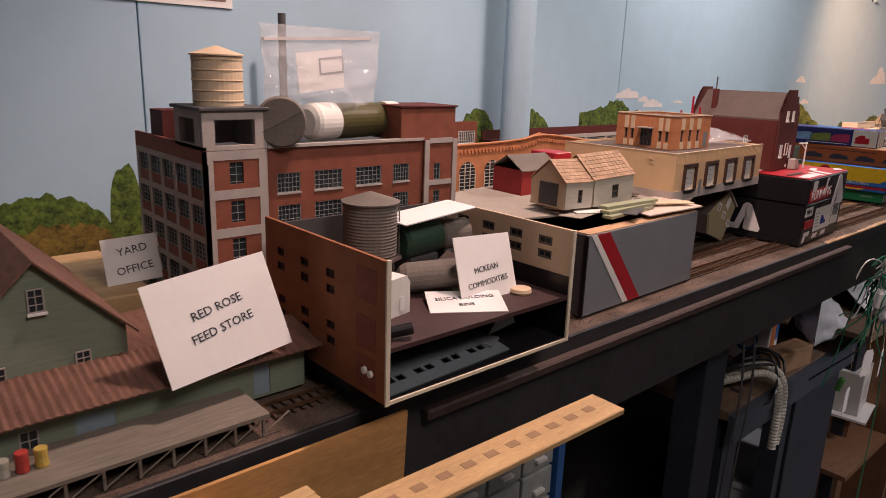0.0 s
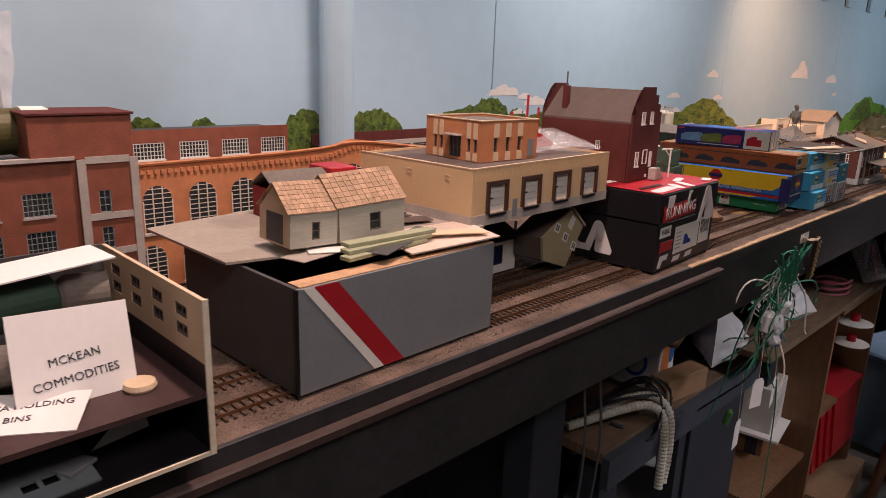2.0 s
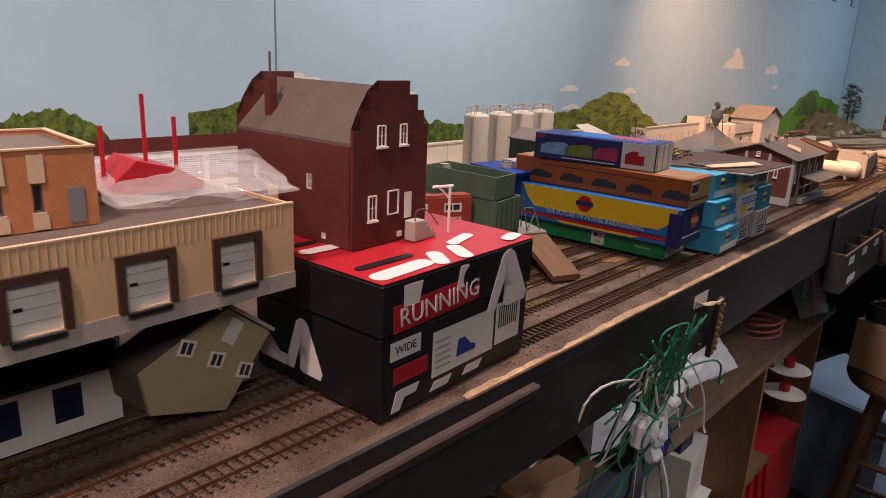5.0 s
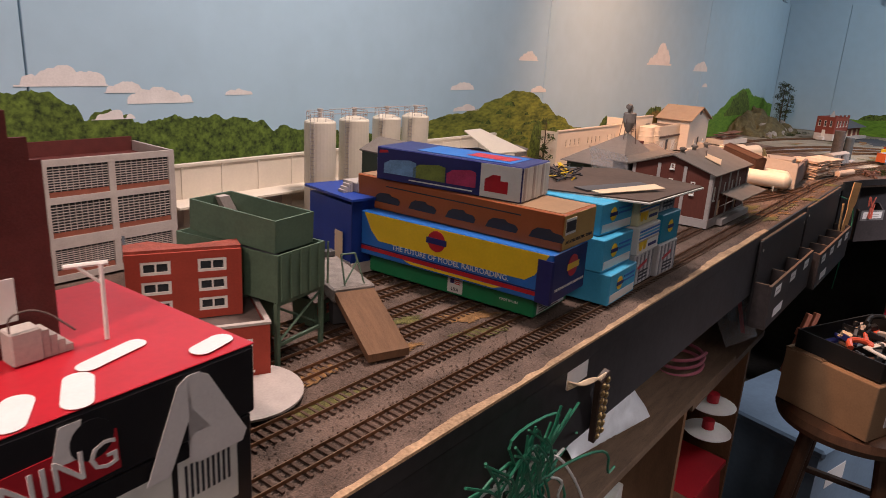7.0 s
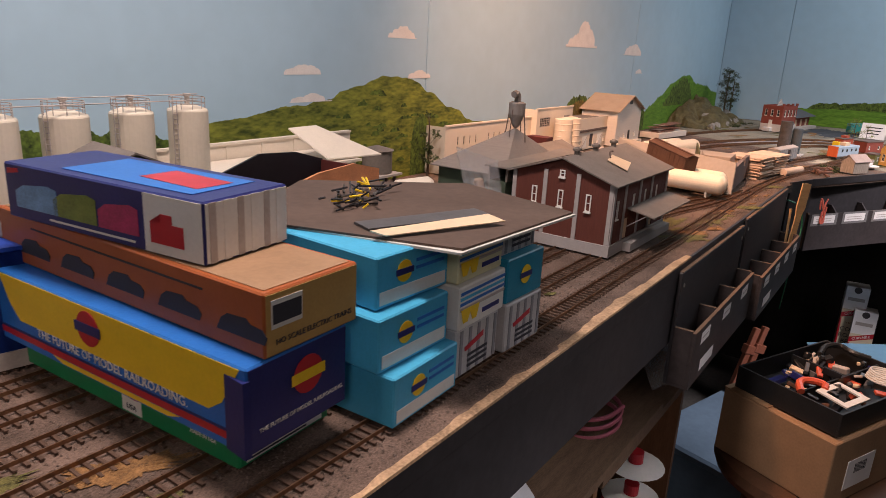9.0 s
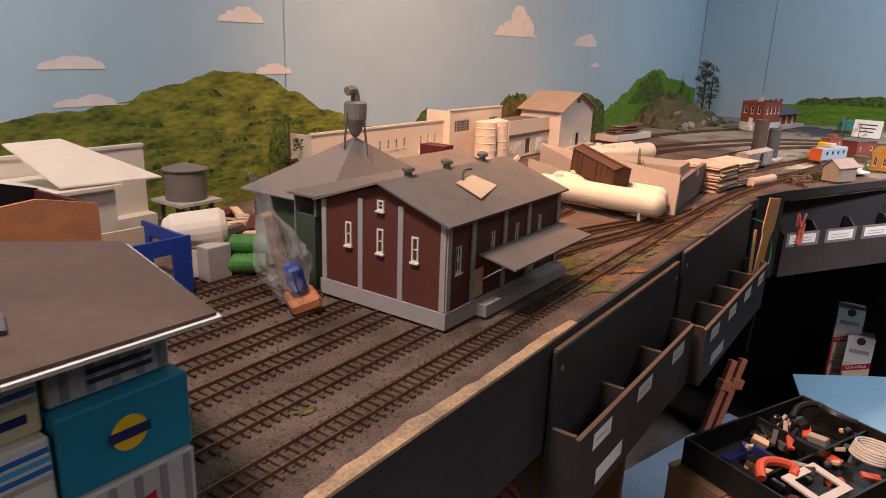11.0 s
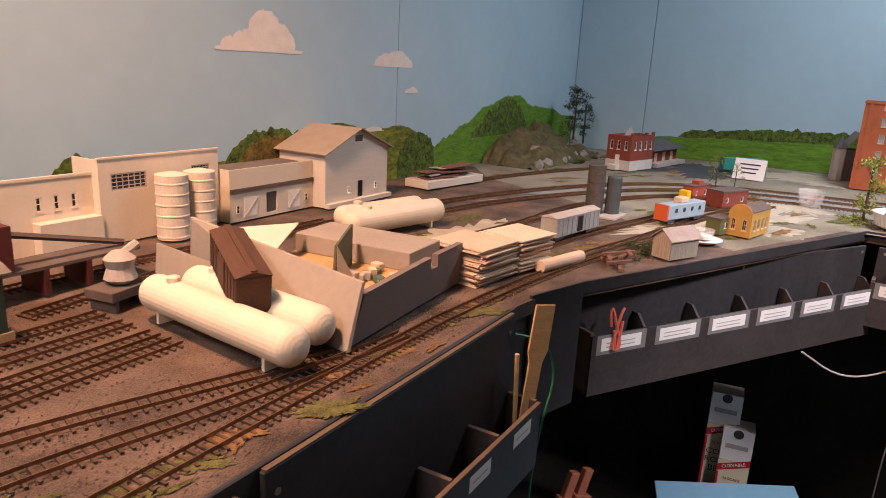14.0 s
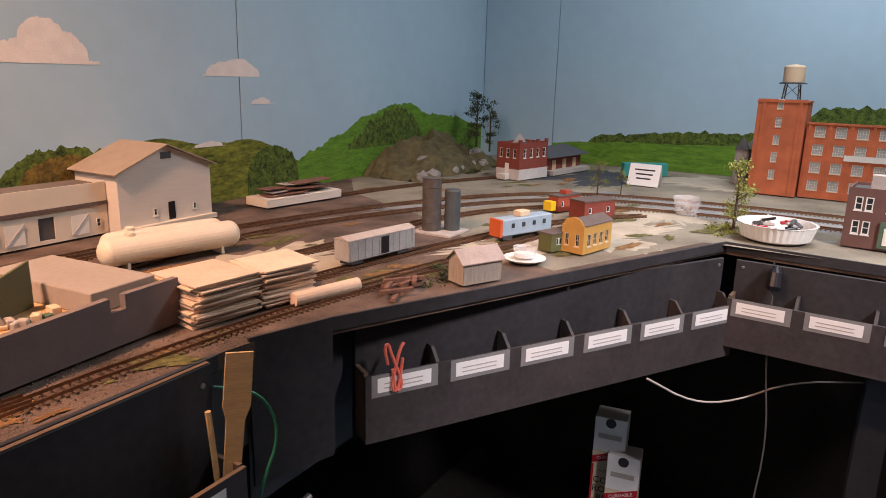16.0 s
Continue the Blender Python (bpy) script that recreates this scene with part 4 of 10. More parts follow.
lo, hi = [bm.verts.new(p) for p in q], [bm.verts.new((p[0], p[1], p[2] + 0.003)) for p in q]
for f in (lo[::-1], hi, *[(lo[i], lo[(i + 1) % 4], hi[(i + 1) % 4], hi[i]) for i in range(4)]):
    bm.faces.new(f)
part("roof", bm, BOXBLACK, wb, "black roof")
part("post", box(0.208, 0.002, 0.048, 0.211, 0.005, 0.07), WHITE, wb)
part("rear_wall", box(0, 0.1002, 0, 0.208, 0.103, 0.1018), DKGREY, wb)
tp = thing("tipped_house", 1.180, 0.530, 1.2005, 6, "tan house model tipped on its edge against the warehouse", "model house")
TANP = mat("khaki_styrene", (0.40, 0.35, 0.22), 0.7, 0.06)
part("gable_wall", plate([(-0.058, 0.018), (0.006, -0.004), (0.052, 0.050), (0.012, 0.082), (-0.064, 0.052)], 0, 0.004), TANP, tp)
part("side_wall", plate([(-0.058, 0.0185), (0.0055, -0.0035), (0.0516, 0.0495), (0.010, 0.080), (-0.062, 0.051)], 0.0042, 0.05), ROOFBRN, tp)
for x, z in ((-0.035, 0.058), (-0.010, 0.040), (0.016, 0.022)):
    wdw = part("window", facade(0.014, 0.013, [(0.002, 0.002, 0.0065, 0.011), (0.0075, 0.002, 0.012, 0.011)], 0.001), WHITE, tp, m=pose(x, -0.0011, z, 0, 25, 0))
    part("pane", box(0.001, 0.0006, 0.001, 0.013, 0.001, 0.012), GLASSDARK, wdw)
part("white_door", plate([(0.004, 0.058), (0.016, 0.074), (0.026, 0.066), (0.014, 0.050)], -0.0012, -0.0002), WHITE, tp, "white door panel")
part("eave", plate([(0.0125, 0.083), (0.054, 0.0505), (0.056, 0.053), (0.014, 0.0855)], -0.003, 0.052), STONE, tp)

# ---- shoe box and the stepped-gable house ----
sb = thing("shoe_box", 1.262, 0.430, G, 3, "worn red and black shoe box with white print on track", "box")
SW, SD, SH_ = 0.206, 0.160, 0.117
part("body", box(0, 0, 0, SW, SD, 0.072, 0.0015), BOXBLACK, sb)
lid = part("lid", box(-0.002, -0.002, 0.0725, SW + 0.002, SD + 0.002, SH_, 0.002), BOXBLACK, sb, "black lid")
part("lid_top", box(-0.0018, -0.0018, SH_ + 0.0001, SW + 0.0018, SD + 0.0018, SH_ + 0.0012, 0.0004), RED, lid, "glossy red lid top")
BW = mat("off_white_print", (0.72, 0.68, 0.68), 0.45, 0.05)


def chevron(w, h, t):
    """A plain thick bent mark: two legs with a rounded shoulder."""
    return [(0, 0), (t, 0), (w * 0.45, h * 0.62), (w * 0.62, h * 0.35), (w * 0.45, h * 0.35), (w * 0.40, h * 0.05), (w * 0.5, 0), (w * 0.95, 0), (w, h * 0.12), (w * 0.62, h * 0.93), (w * 0.52, h), (w * 0.42, h), (w * 0.32, h * 0.93)]


def mark(poly, m, parent, material, depth=0.0003, name="print_shape"):
    bm = bmesh.new()
    vs = [bm.verts.new((x, 0, z)) for x, z in poly]
    bm.faces.new(vs)
    r = bmesh.ops.triangulate(bm, faces=bm.faces[:])
    r = bmesh.ops.extrude_face_region(bm, geom=bm.faces[:])
    bmesh.ops.translate(bm, vec=(0, -depth, 0), verts=[v for v in r["geom"] if isinstance(v, bmesh.types.BMVert)])
    bmesh.ops.recalc_face_normals(bm, faces=bm.faces)
    return part(name, bm, material, parent, m=m)


left = pose(0, SD, 0, 0, 0, -90)
mark(chevron(0.050, 0.050, 0.012), left @ pose(0.042, -0.0003, 0.013), sb, BW)
mark([(0, 0.012), (0.006, 0.001), (0.046, 0.001), (0.046, 0.011), (0.02, 0.012), (0.012, 0.03), (0.004, 0.03)], left @ pose(0.001, -0.0003, 0.012), sb, BW)
front, lf = pose(0, -0.0003, 0), pose(0, -0.0024, 0)
mark(chevron(0.066, 0.056, 0.014), lf @ pose(0.134, 0, 0.058), lid, BW)
mark([(0, 0), (0.012, 0), (0.016, 0.020), (0.005, 0.020)], lf @ pose(0.088, 0, 0.093), lid, BW)
mark([(0, 0), (0.018, 0), (0.022, 0.018), (0, 0.018)], lf @ pose(0.022, 0, 0.094), lid, BW)
top = pose(0, 0, SH_ + 0.0015, -90)
def stroke(pts, w, n=8):
    """Outline of a thick bent stroke with round ends."""
    a, b = Vector(pts[0]), Vector(pts[-1])
    d = (b - a).normalized()
    s = Vector((-d.y, d.x))
    out = []
    for c, sg, st in ((b, 1, 90), (a, -1, 270)):
        for k in range(n + 1):
            g = math.radians(st - 180 * k / n)
            out.append(tuple(c + d * math.cos(g) * w * 0.5 + s * math.sin(g) * w * 0.5))
    return out


for k, (pa, pb, w, mt) in enumerate((((0.010, 0.012), (0.062, 0.014), 0.018, BW), ((0.076, 0.006), (0.088, 0.024), 0.015, BW), ((0.106, 0.004), (0.118, 0.026), 0.015, BW), ((0.012, 0.037), (0.068, 0.036), 0.009, BOXBLACK),
                                     ((0.128, 0.036), (0.160, 0.044), 0.012, BW), ((0.010, 0.100), (0.036, 0.098), 0.014, BW), ((0.012, 0.122), (0.034, 0.121), 0.008, BOXBLACK), ((0.180, 0.010), (0.196, 0.014), 0.014, BW))):
    mark(stroke((pa, pb), w), pose(0, 0, SH_ + 0.0016 + 0.0001 * k, -90), lid, mt)
part("red_band", box(0.014, -0.0026, 0.0735, 0.124, -0.0021, 0.0965), RED, lid, "red print band", m=pose(0, 0, 0, 0, -2, 0))
text("RUNNING", 0.0225, BW, lid, pose(0.069, -0.0029, 0.0868, 0, -2, 0))
part("finger_hole", lathe([(0.011, 0), (0.011, 0.0006)], 20, m=pose(0.108, -0.0022, 0.100, 90)), BOXBLACK, lid)
lb = part("size_label", box(0.010, -0.0006, 0.050, 0.046, -0.0002, 0.066), WHITE, sb, "white size label")
text("WIDE", 0.010, INK, lb, pose(0.028, -0.0008, 0.058))
part("red_capsule", box(0.014, -0.0007, 0.028, 0.056, -0.0002, 0.043, 0.0003), RED, sb)
lb = part("product_label", box(0.062, -0.0006, 0.018, 0.150, -0.0002, 0.060), WHITE, sb, "white product label")
mark([(0.094, 0.028), (0.122, 0.028), (0.122, 0.033), (0.112, 0.036), (0.106, 0.044), (0.097, 0.044)], pose(0, -0.0007, 0), lb, BLUE, name="shoe_shape")
for k in range(5):
    part("print_bar", box(0.066, -0.0008, 0.025 + k * 0.006, 0.086, -0.0006, 0.027 + k * 0.006), STONE, lb)
part("barcode_label", box(0.154, -0.0006, 0.020, 0.194, -0.0002, 0.062), WHITE, sb, "white bar code label")
for k in range(9):
    part("bar", box(0.158 + k * 0.0036, -0.0008, 0.036, 0.1598 + k * 0.0036, -0.0006, 0.058), INK, sb)
mark([(0, 0), (0.010, 0), (0.016, 0.010), (0.030, 0.010), (0.034, 0.018), (0.006, 0.018)], front @ pose(0.012, 0, 0.004), sb, BW)
for x in (0.06, 0.105):
    mark([(0, 0), (0.024, 0), (0.03, 0.008), (0.006, 0.008)], front @ pose(x, 0, 0.006), sb, BW)

bh = thing("stepped_gable_house", 1.298, 0.508, G + SH_ + 0.0018, 3, "dark red brick house model with stepped gables and brown roof", "model house")
BWd, BD, BE, BP = 0.094, 0.160, 0.083, 0.144
step = [(0, 0), (BWd, 0), (BWd, BE + 0.022), (BWd - 0.006, BE + 0.022), (BWd - 0.006, BE + 0.034), (BWd - 0.015, BE + 0.034), (BWd - 0.015, BE + 0.048), (BWd - 0.026, BE + 0.048), (BWd - 0.026, BP - 0.001),
        (0.030, BP - 0.001), (0.030, BE + 0.052), (0.019, BE + 0.052), (0.019, BE + 0.036), (0.008, BE + 0.036), (0.008, BE + 0.020), (0, BE + 0.020)]
mark(step, pose(0, 0.003, 0), bh, BRICKDK, 0.003, "gable_wall")
mark(step, pose(0, BD + 0.003, 0), bh, BRICKDK, 0.003, "gable_wall")
for m, l in ((pose(0, BD, 0, 0, 0, -90), BD - 0.004), (pose(BWd, 0.0032, 0, 0, 0, 90), BD - 0.004)):
    hs = [(0.022, 0.046, 0.030, 0.060), (0.100, 0.046, 0.108, 0.060), (0.120, 0.004, 0.126, 0.010), (0.03, 0.004, 0.036, 0.010)]
    part("wall", facade(l, BE + 0.006, hs), BRICKDK, bh, m=m)
    for q in hs:
        window(bh, m, q, WHITE, 2, 2)
part("loading_door", box(0.045, -0.0008, 0.016, 0.060, -0.0002, 0.042), CREAM, bh, "cream loading door", m=pose(0, BD, 0, 0, 0, -90))
for q in ((0.028, 0.088, 0.038, 0.106), (0.056, 0.088, 0.065, 0.106), (0.018, 0.024, 0.028, 0.046)):
    window(bh, pose(0, -0.0019, 0), q, WHITE, 2, 2, WHITE)
window(bh, pose(0, -0.0019, 0), (0.042, 0.026, 0.056, 0.048), WHITE, 1, 1)
part("door", box(0.064, -0.0012, 0.020, 0.073, -0.0004, 0.044), WHITE, bh, "white front door")
part("vent", box(0.055, -0.0012, 0.004, 0.061, -0.0004, 0.009), WHITE, bh)
pitched_roof(bh, BWd, BD - 0.002, BE + 0.006, 0.046, ROOFBRN, 0.0, 0.003, "y").location.y = 0.0022
ch = part("chimney", box(0.012, BD - 0.035, BE, 0.020, BD - 0.026, BP - 0.004), BRICKDK, bh)
part("flue", rod((0.016, BD - 0.03, BP - 0.004), (0.016, BD - 0.03, BP + 0.018), 0.0012), DKGREY, ch)
stp = part("front_steps", box(0.062, -0.016, 0, 0.078, -0.003, 0.019, 0.001), STONE, bh, "grey front steps")
for k in range(4):
    part("step", box(0.0785 + k * 0.004, -0.014, 0, 0.0822 + k * 0.004, -0.004, 0.016 - k * 0.004), STONE, stp)
part("handrail", tube([(0.062, -0.016, 0.020), (0.062, -0.016, 0.03), (0.078, -0.016, 0.03), (0.095, -0.016, 0.012)], 0.0006), ROOFBRN, stp)
arb = thing("porch_frame", 1.412, 0.50, G + SH_ + 0.0018, 0, "white porch frame with post on the shoe box", "model part")
part("post", rod((0, 0, 0), (0, 0, 0.046), 0.0014), WHITE, arb)
part("brace", rod((0, 0, 0.034), (-0.012, 0.004, 0.046), 0.001), WHITE, arb)
part("beam", rod((-0.018, 0.006, 0.046), (0.004, 0.0, 0.046), 0.0015), WHITE, arb)

# ---- long factories along the backdrop ----
af = thing("arched_factory", 0.652, 0.800, G, 0, "orange brick factory model with tall arched windows", "model building")
AW = 0.50
outline = [(0, 0), (AW, 0), (AW, 0.150), (0.345, 0.172), (0.29, 0.160), (0, 0.158)]
mark(outline, pose(0, 0.006, 0), af, BRICKOR, 0.006, "wall")
ARCHS = mat("white_arch_mullion", (0.62, 0.56, 0.48), 0.6, 0.08)
for x, z in [(0.030 + i * 0.058, 0.072) for i in range(5)] + [(0.018 + i * 0.058, 0.004) for i in range(5)] + [(0.322, 0.062)]:
    w, h = (0.036, 0.040) if x != 0.322 else (0.046, 0.050)
    h = h if z > 0.01 else 0.034
    arch = [(x, z), (x + w, z), (x + w, z + h)] + [(x + w / 2 + w / 2 * math.cos(a), z + h + w / 2 * math.sin(a)) for a in [math.pi * k / 10 for k in range(1, 10)]] + [(x, z + h)]
    aw = mark(arch, pose(0, -0.0002, 0), af, GLASSDARK, 0.0004, "arched_window")
    bm = bmesh.new()
    for k in range(4):
        xx = x + w * k / 3
        zt = h + (w / 2 * math.sqrt(max(0, 1 - ((xx - x - w / 2) / (w / 2)) ** 2)))
        box(xx - 0.0006, -0.0018, z, xx + 0.0006, -0.0007, z + zt, bm=bm)
    k = 0
    while z + k * 0.006 < z + h + w * 0.45:
        zz = z + k * 0.006
        half = w / 2 if zz < z + h else w / 2 * math.sqrt(max(0.02, 1 - ((zz - z - h) / (w / 2)) ** 2))
        box(x + w / 2 - half, -0.0014, zz, x + w / 2 + half, -0.0008, zz + 0.0009, bm=bm)
        k += 1
    part("mullions", bm, ARCHS, aw)
    part("sill", box(x - 0.002, -0.003, z - 0.003, x + w + 0.002, -0.0004, z - 0.0002), STONE, aw)
bm = bmesh.new()
for i in range(60):
    x = 0.004 + i * 0.0083
    zt = 0.158 if x < 0.29 else (0.158 + (x - 0.29) / 0.055 * 0.012 if x < 0.345 else 0.171 - (x - 0.345) / 0.155 * 0.021)
    box(x, -0.003, zt - 0.013, x + 0.004, -0.0001, zt - 0.008, bm=bm)
part("brick_corbels", bm, BRICKOR, af)
part("cornice", tube([(0, -0.001, 0.157), (0.29, -0.001, 0.159), (0.345, -0.001, 0.171), (AW, -0.001, 0.150)], 0.0025), BRICKOR, af)
part("roof", box(0.002, 0.0062, 0.14, AW - 0.002, 0.09, 0.143), DKGREY, af)
part("end_wall", box(0, 0.0062, 0, 0.003, 0.09, 0.157), BRICKOR, af)
bf = thing("rear_brick_factory", 0.700, 0.945, G, 0, "red brick factory flat with white window rows behind", "model building")
hs = [(0.03 + i * 0.066, z, 0.074 + i * 0.066, z + 0.024) for i in range(4) for z in (0.140, 0.095)]
hs = [tuple(round(v, 4) for v in q) for q in hs]
part("wall", facade(0.277, 0.182, hs), BRICK, bf)
for q in hs:
    window(bf, pose(0, 0, 0), q, WHITE, 9, 4, WHITE, 0.0008)
part("roof", box(0, 0.0027, 0.172, 0.277, 0.10, 0.175), DKGREY, bf)
part("wall", box(0.2745, 0.0027, 0, 0.277, 0.1, 0.1718), BRICK, bf)
lv = thing("louvred_factory", 1.09, 0.945, G, 0, "grey concrete frame factory model with louvred window bands", "model building")
LW = 0.63
holes = []
for c in range(8):
    for z0, z1 in ((0.008, 0.040), (0.054, 0.094), (0.102, 0.138)):
        holes.append(tuple(round(v, 4) for v in (0.008 + c * (LW - 0.008) / 8, z0, (c + 1) * (LW - 0.008) / 8, z1)))
part("frame", facade(LW, 0.146, holes, 0.004), STONE, lv)
for x0, z0, x1, z1 in holes:
    part("spandrel", box(x0, 0.0015, z0, x1, 0.0036, z0 + 0.006), BRICK, lv)
    g = part("louvre_window", box(x0, 0.003, z0 + 0.006, x1, 0.0036, z1), GLASSDARK, lv)
    bm = bmesh.new()
    n = 9
    for k in range(n):
        z = z0 + 0.008 + (z1 - z0 - 0.009) * k / n
        box(x0, 0.0012, z, x1, 0.0022, z + 0.0009, bm=bm)
    for k in range(1, 10):
        xx = x0 + (x1 - x0) * k / 10
        box(xx - 0.0003, 0.0014, z0 + 0.006, xx + 0.0003, 0.002, z1, bm=bm)
    part("louvres", bm, STONE, g)
part("wall", box(LW - 0.004, 0.0042, 0, LW, 0.10, 0.146), STONE, lv)
part("roof", box(0, 0.0042, 0.13, LW - 0.0042, 0.10, 0.133), BRICKDK, lv)
part("rear_parapet", box(0, 0.098, 0.1332, LW - 0.0042, 0.101, 0.152), BRICKDK, lv)
# ---- red brick shops, coaling hopper, ramp, blue shed, silos ----
rb = thing("red_brick_shop", 1.489, 0.630, G, -26, "bright red brick shop model with flat-roofed front wing", "model building")
RB = mat("bright_red_brick", (0.34, 0.05, 0.03), 0.7, 0.12, 60, 0.2)
hs = [(0.062, 0.010, 0.074, 0.040), (0.085, 0.010, 0.097, 0.040)]
part("wing_wall", facade(0.112, 0.052, hs + [(0.040, 0.002, 0.052, 0.036)]), RB, rb)
for q in hs:
    window(rb, pose(0, 0, 0), q, WHITE, 1, 2, WHITE, 0.0014)
part("door", box(0.040, 0.001, 0.002, 0.052, 0.002, 0.036), ROOFBRN, rb, "brown shop door")
part("wing_wall", box(0.1095, 0.0026, 0, 0.112, 0.08, 0.052), RB, rb)
part("coping", box(-0.001, -0.001, 0.0522, 0.113, 0.004, 0.0545), STONE, rb)
part("coping", box(0.1085, 0.0042, 0.0522, 0.113, 0.08, 0.0545), STONE, rb)
part("wing_roof", box(0, 0.0042, 0.046, 0.1083, 0.08, 0.049), ROOFBRN, rb)
hs = [(0.012 + c * 0.046, z, 0.036 + c * 0.046, z + 0.012) for c in range(2) for z in (0.007, 0.025, 0.043)]
hs = [tuple(round(v, 4) for v in q) for q in hs]
part("upper_wall", facade(0.095, 0.062, hs), RB, rb, m=pose(0, 0.036, 0.05))
for q in hs:
    window(rb, pose(0, 0.036, 0.05), q, WHITE, 2, 1, None, 0.0015)
part("upper_side", box(0.0925, 0.0388, 0.05, 0.095, 0.10, 0.112), STONE, rb)
part("upper_side", box(0, 0.0388, 0.05, 0.0025, 0.10, 0.112), BOXBLACK, rb)
part("torn_top", prism([(0, 0.0388), (0.095, 0.0388), (0.095, 0.06), (0.05, 0.05), (0.02, 0.068), (0, 0.06)], 0.1115, 0.1145), mat("torn_red_card", (0.26, 0.06, 0.04), 0.8, 0.3, 80, 0.5), rb, "torn ragged top edge")
dsk = solo("turntable_base", lathe([(0.052, 0), (0.052, 0.002), (0.049, 0.0025)], 40), STONE, "round grey turntable base lying beside the track", "disc", pose(1.553, 0.573, G + 0.0022))
solo("wood_block", box(0, 0, 0, 0.016, 0.02, 0.01, 0.001), WOOD, "small wooden block on the round base", "block", pose(1.530, 0.560, G + 0.0048, 0, 0, 20))

HOP = mat("sage_green_hopper", (0.085, 0.135, 0.09), 0.6, 0.15, 40, 0.1)
hp = thing("coaling_hopper", 1.609, 0.596, G, 9, "sage green coaling hopper on a braced trestle", "hopper")
HWd, HD = 0.062, 0.125
for x in (0, HWd):
    for y in (0, HD):
        part("leg", box(x - 0.002, y - 0.002, -0.004, x + 0.002, y + 0.002, 0.062), HOP, hp)
for y in (0, HD):
    for z in (0.020, 0.060):
        part("crossbeam", box(0.0022, y - 0.0015, z - 0.0015, HWd - 0.0022, y + 0.0015, z + 0.0015), HOP, hp)
    part("brace", rod((0, y, 0.022), (HWd, y, 0.058), 0.0013), HOP, hp)
    part("brace", rod((HWd, y + 0.003, 0.022), (0, y + 0.003, 0.058), 0.0013), HOP, hp)
bin_ = part("bin", facade(HWd + 0.004, 0.045, [], 0.002), HOP, hp, m=pose(-0.002, -0.003, 0.0625))
part("bin_side", box(-0.002, -0.0008, 0.0625, 0.0, HD + 0.002, 0.1075), HOP, hp)
part("bin_side", box(HWd, -0.0008, 0.0625, HWd + 0.002, HD + 0.002, 0.1075), HOP, hp)
part("bin_side", box(0.0002, HD, 0.0625, HWd - 0.0002, HD + 0.002, 0.1075), HOP, hp)
part("bin_floor", box(0.0002, -0.0008, 0.063, HWd - 0.0002, HD - 0.0002, 0.085), BOXBLACK, hp)
for i in range(6):
    part("stiffener", box(0.002 + i * 0.013, -0.0045, 0.0635, 0.0035 + i * 0.013, -0.0032, 0.1065), HOP, hp)
part("shed", box(0.010, 0.05, 0, 0.050, 0.11, 0.045), HOP, hp)
tr = thing("hopper_trough", 1.661, 0.607, G + 0.1078, 99, "spare green hopper trough lying across the coaling tower", "hopper", ry=-2)
part("side", facade(0.108, 0.030, [], 0.002), HOP, tr)
part("side", box(0, 0.05, 0, 0.108, 0.052, 0.030), HOP, tr)
part("end", box(0, 0.0022, 0, 0.002, 0.0498, 0.03), HOP, tr)
part("end", box(0.106, 0.0022, 0, 0.108, 0.0498, 0.03), HOP, tr)
part("floor", box(0.0022, 0.0022, 0, 0.1058, 0.0498, 0.002), BOXBLACK, tr)
for i in range(5):
    part("brace", rod((0.002 + i * 0.021, -0.0008, 0.002), (0.023 + i * 0.021, -0.0008, 0.028), 0.001), HOP, tr)
solo("grey_chute", plate([(0, 0), (0.012, 0.0), (0.028, -0.03), (0.018, -0.034)], 0, 0.012), STONE, "pale grey chute piece in the hopper", "chute", pose(1.622, 0.700, G + 0.140))
hut = thing("green_signal_hut", 1.692, 0.640, G, 8, "small green hut with brown roof and red-framed windows", "model building")
shell(hut, 0.032, 0.03, 0.03, HOP, {"front": [(0.005, 0.010, 0.012, 0.022), (0.019, 0.010, 0.026, 0.022)]}, BRICK)
pitched_roof(hut, 0.032, 0.03, 0.03, 0.01, ROOFBRN, 0.003, 0.0012)

ramp = thing("scenic_ramp", 1.693, 0.533, G, -21, "brown wooden ramp piece with grey ballasted top", "ramp")
RAMPW = mat("brown_foam_ramp", (0.16, 0.085, 0.045), 0.85, 0.25, 30, 0.3, stretch=(8, 1, 1))
bm = bmesh.new()
q = [(-0.022, 0, 0), (0.022, 0, 0), (0.022, 0.085, 0.034), (-0.022, 0.085, 0.034)]
lo, hi = [bm.verts.new(p) for p in q], [bm.verts.new((p[0], p[1], p[2] + 0.008)) for p in q]
for f in (lo[::-1], hi, *[(lo[i], lo[(i + 1) % 4], hi[(i + 1) % 4], hi[i]) for i in range(4)]):
    bm.faces.new(f)
part("slope", bm, RAMPW, ramp)
part("deck", box(-0.024, 0.0855, 0.030, 0.024, 0.205, 0.046, 0.002), mat("grey_ballast_top", (0.23, 0.20, 0.18), 0.95, 0.3, 90, 0.6), ramp, "grey ballasted deck")
part("support", box(-0.018, 0.10, 0.0, 0.018, 0.20, 0.0298), DKGREY, ramp)
for a, b in (((-0.01, 0.088, 0.047), (-0.01, 0.10, 0.078)), ((0.012, 0.088, 0.047), (0.006, 0.10, 0.078)), ((-0.01, 0.10, 0.078), (0.006, 0.10, 0.078)), ((-0.01, 0.088, 0.05), (0.008, 0.098, 0.070))):
    part("frame_post", rod(a, b, 0.001), HOP, ramp)
part("buffer", box(-0.02, 0.19, 0.0465, 0.02, 0.2, 0.054, 0.001), DKGREY, ramp)

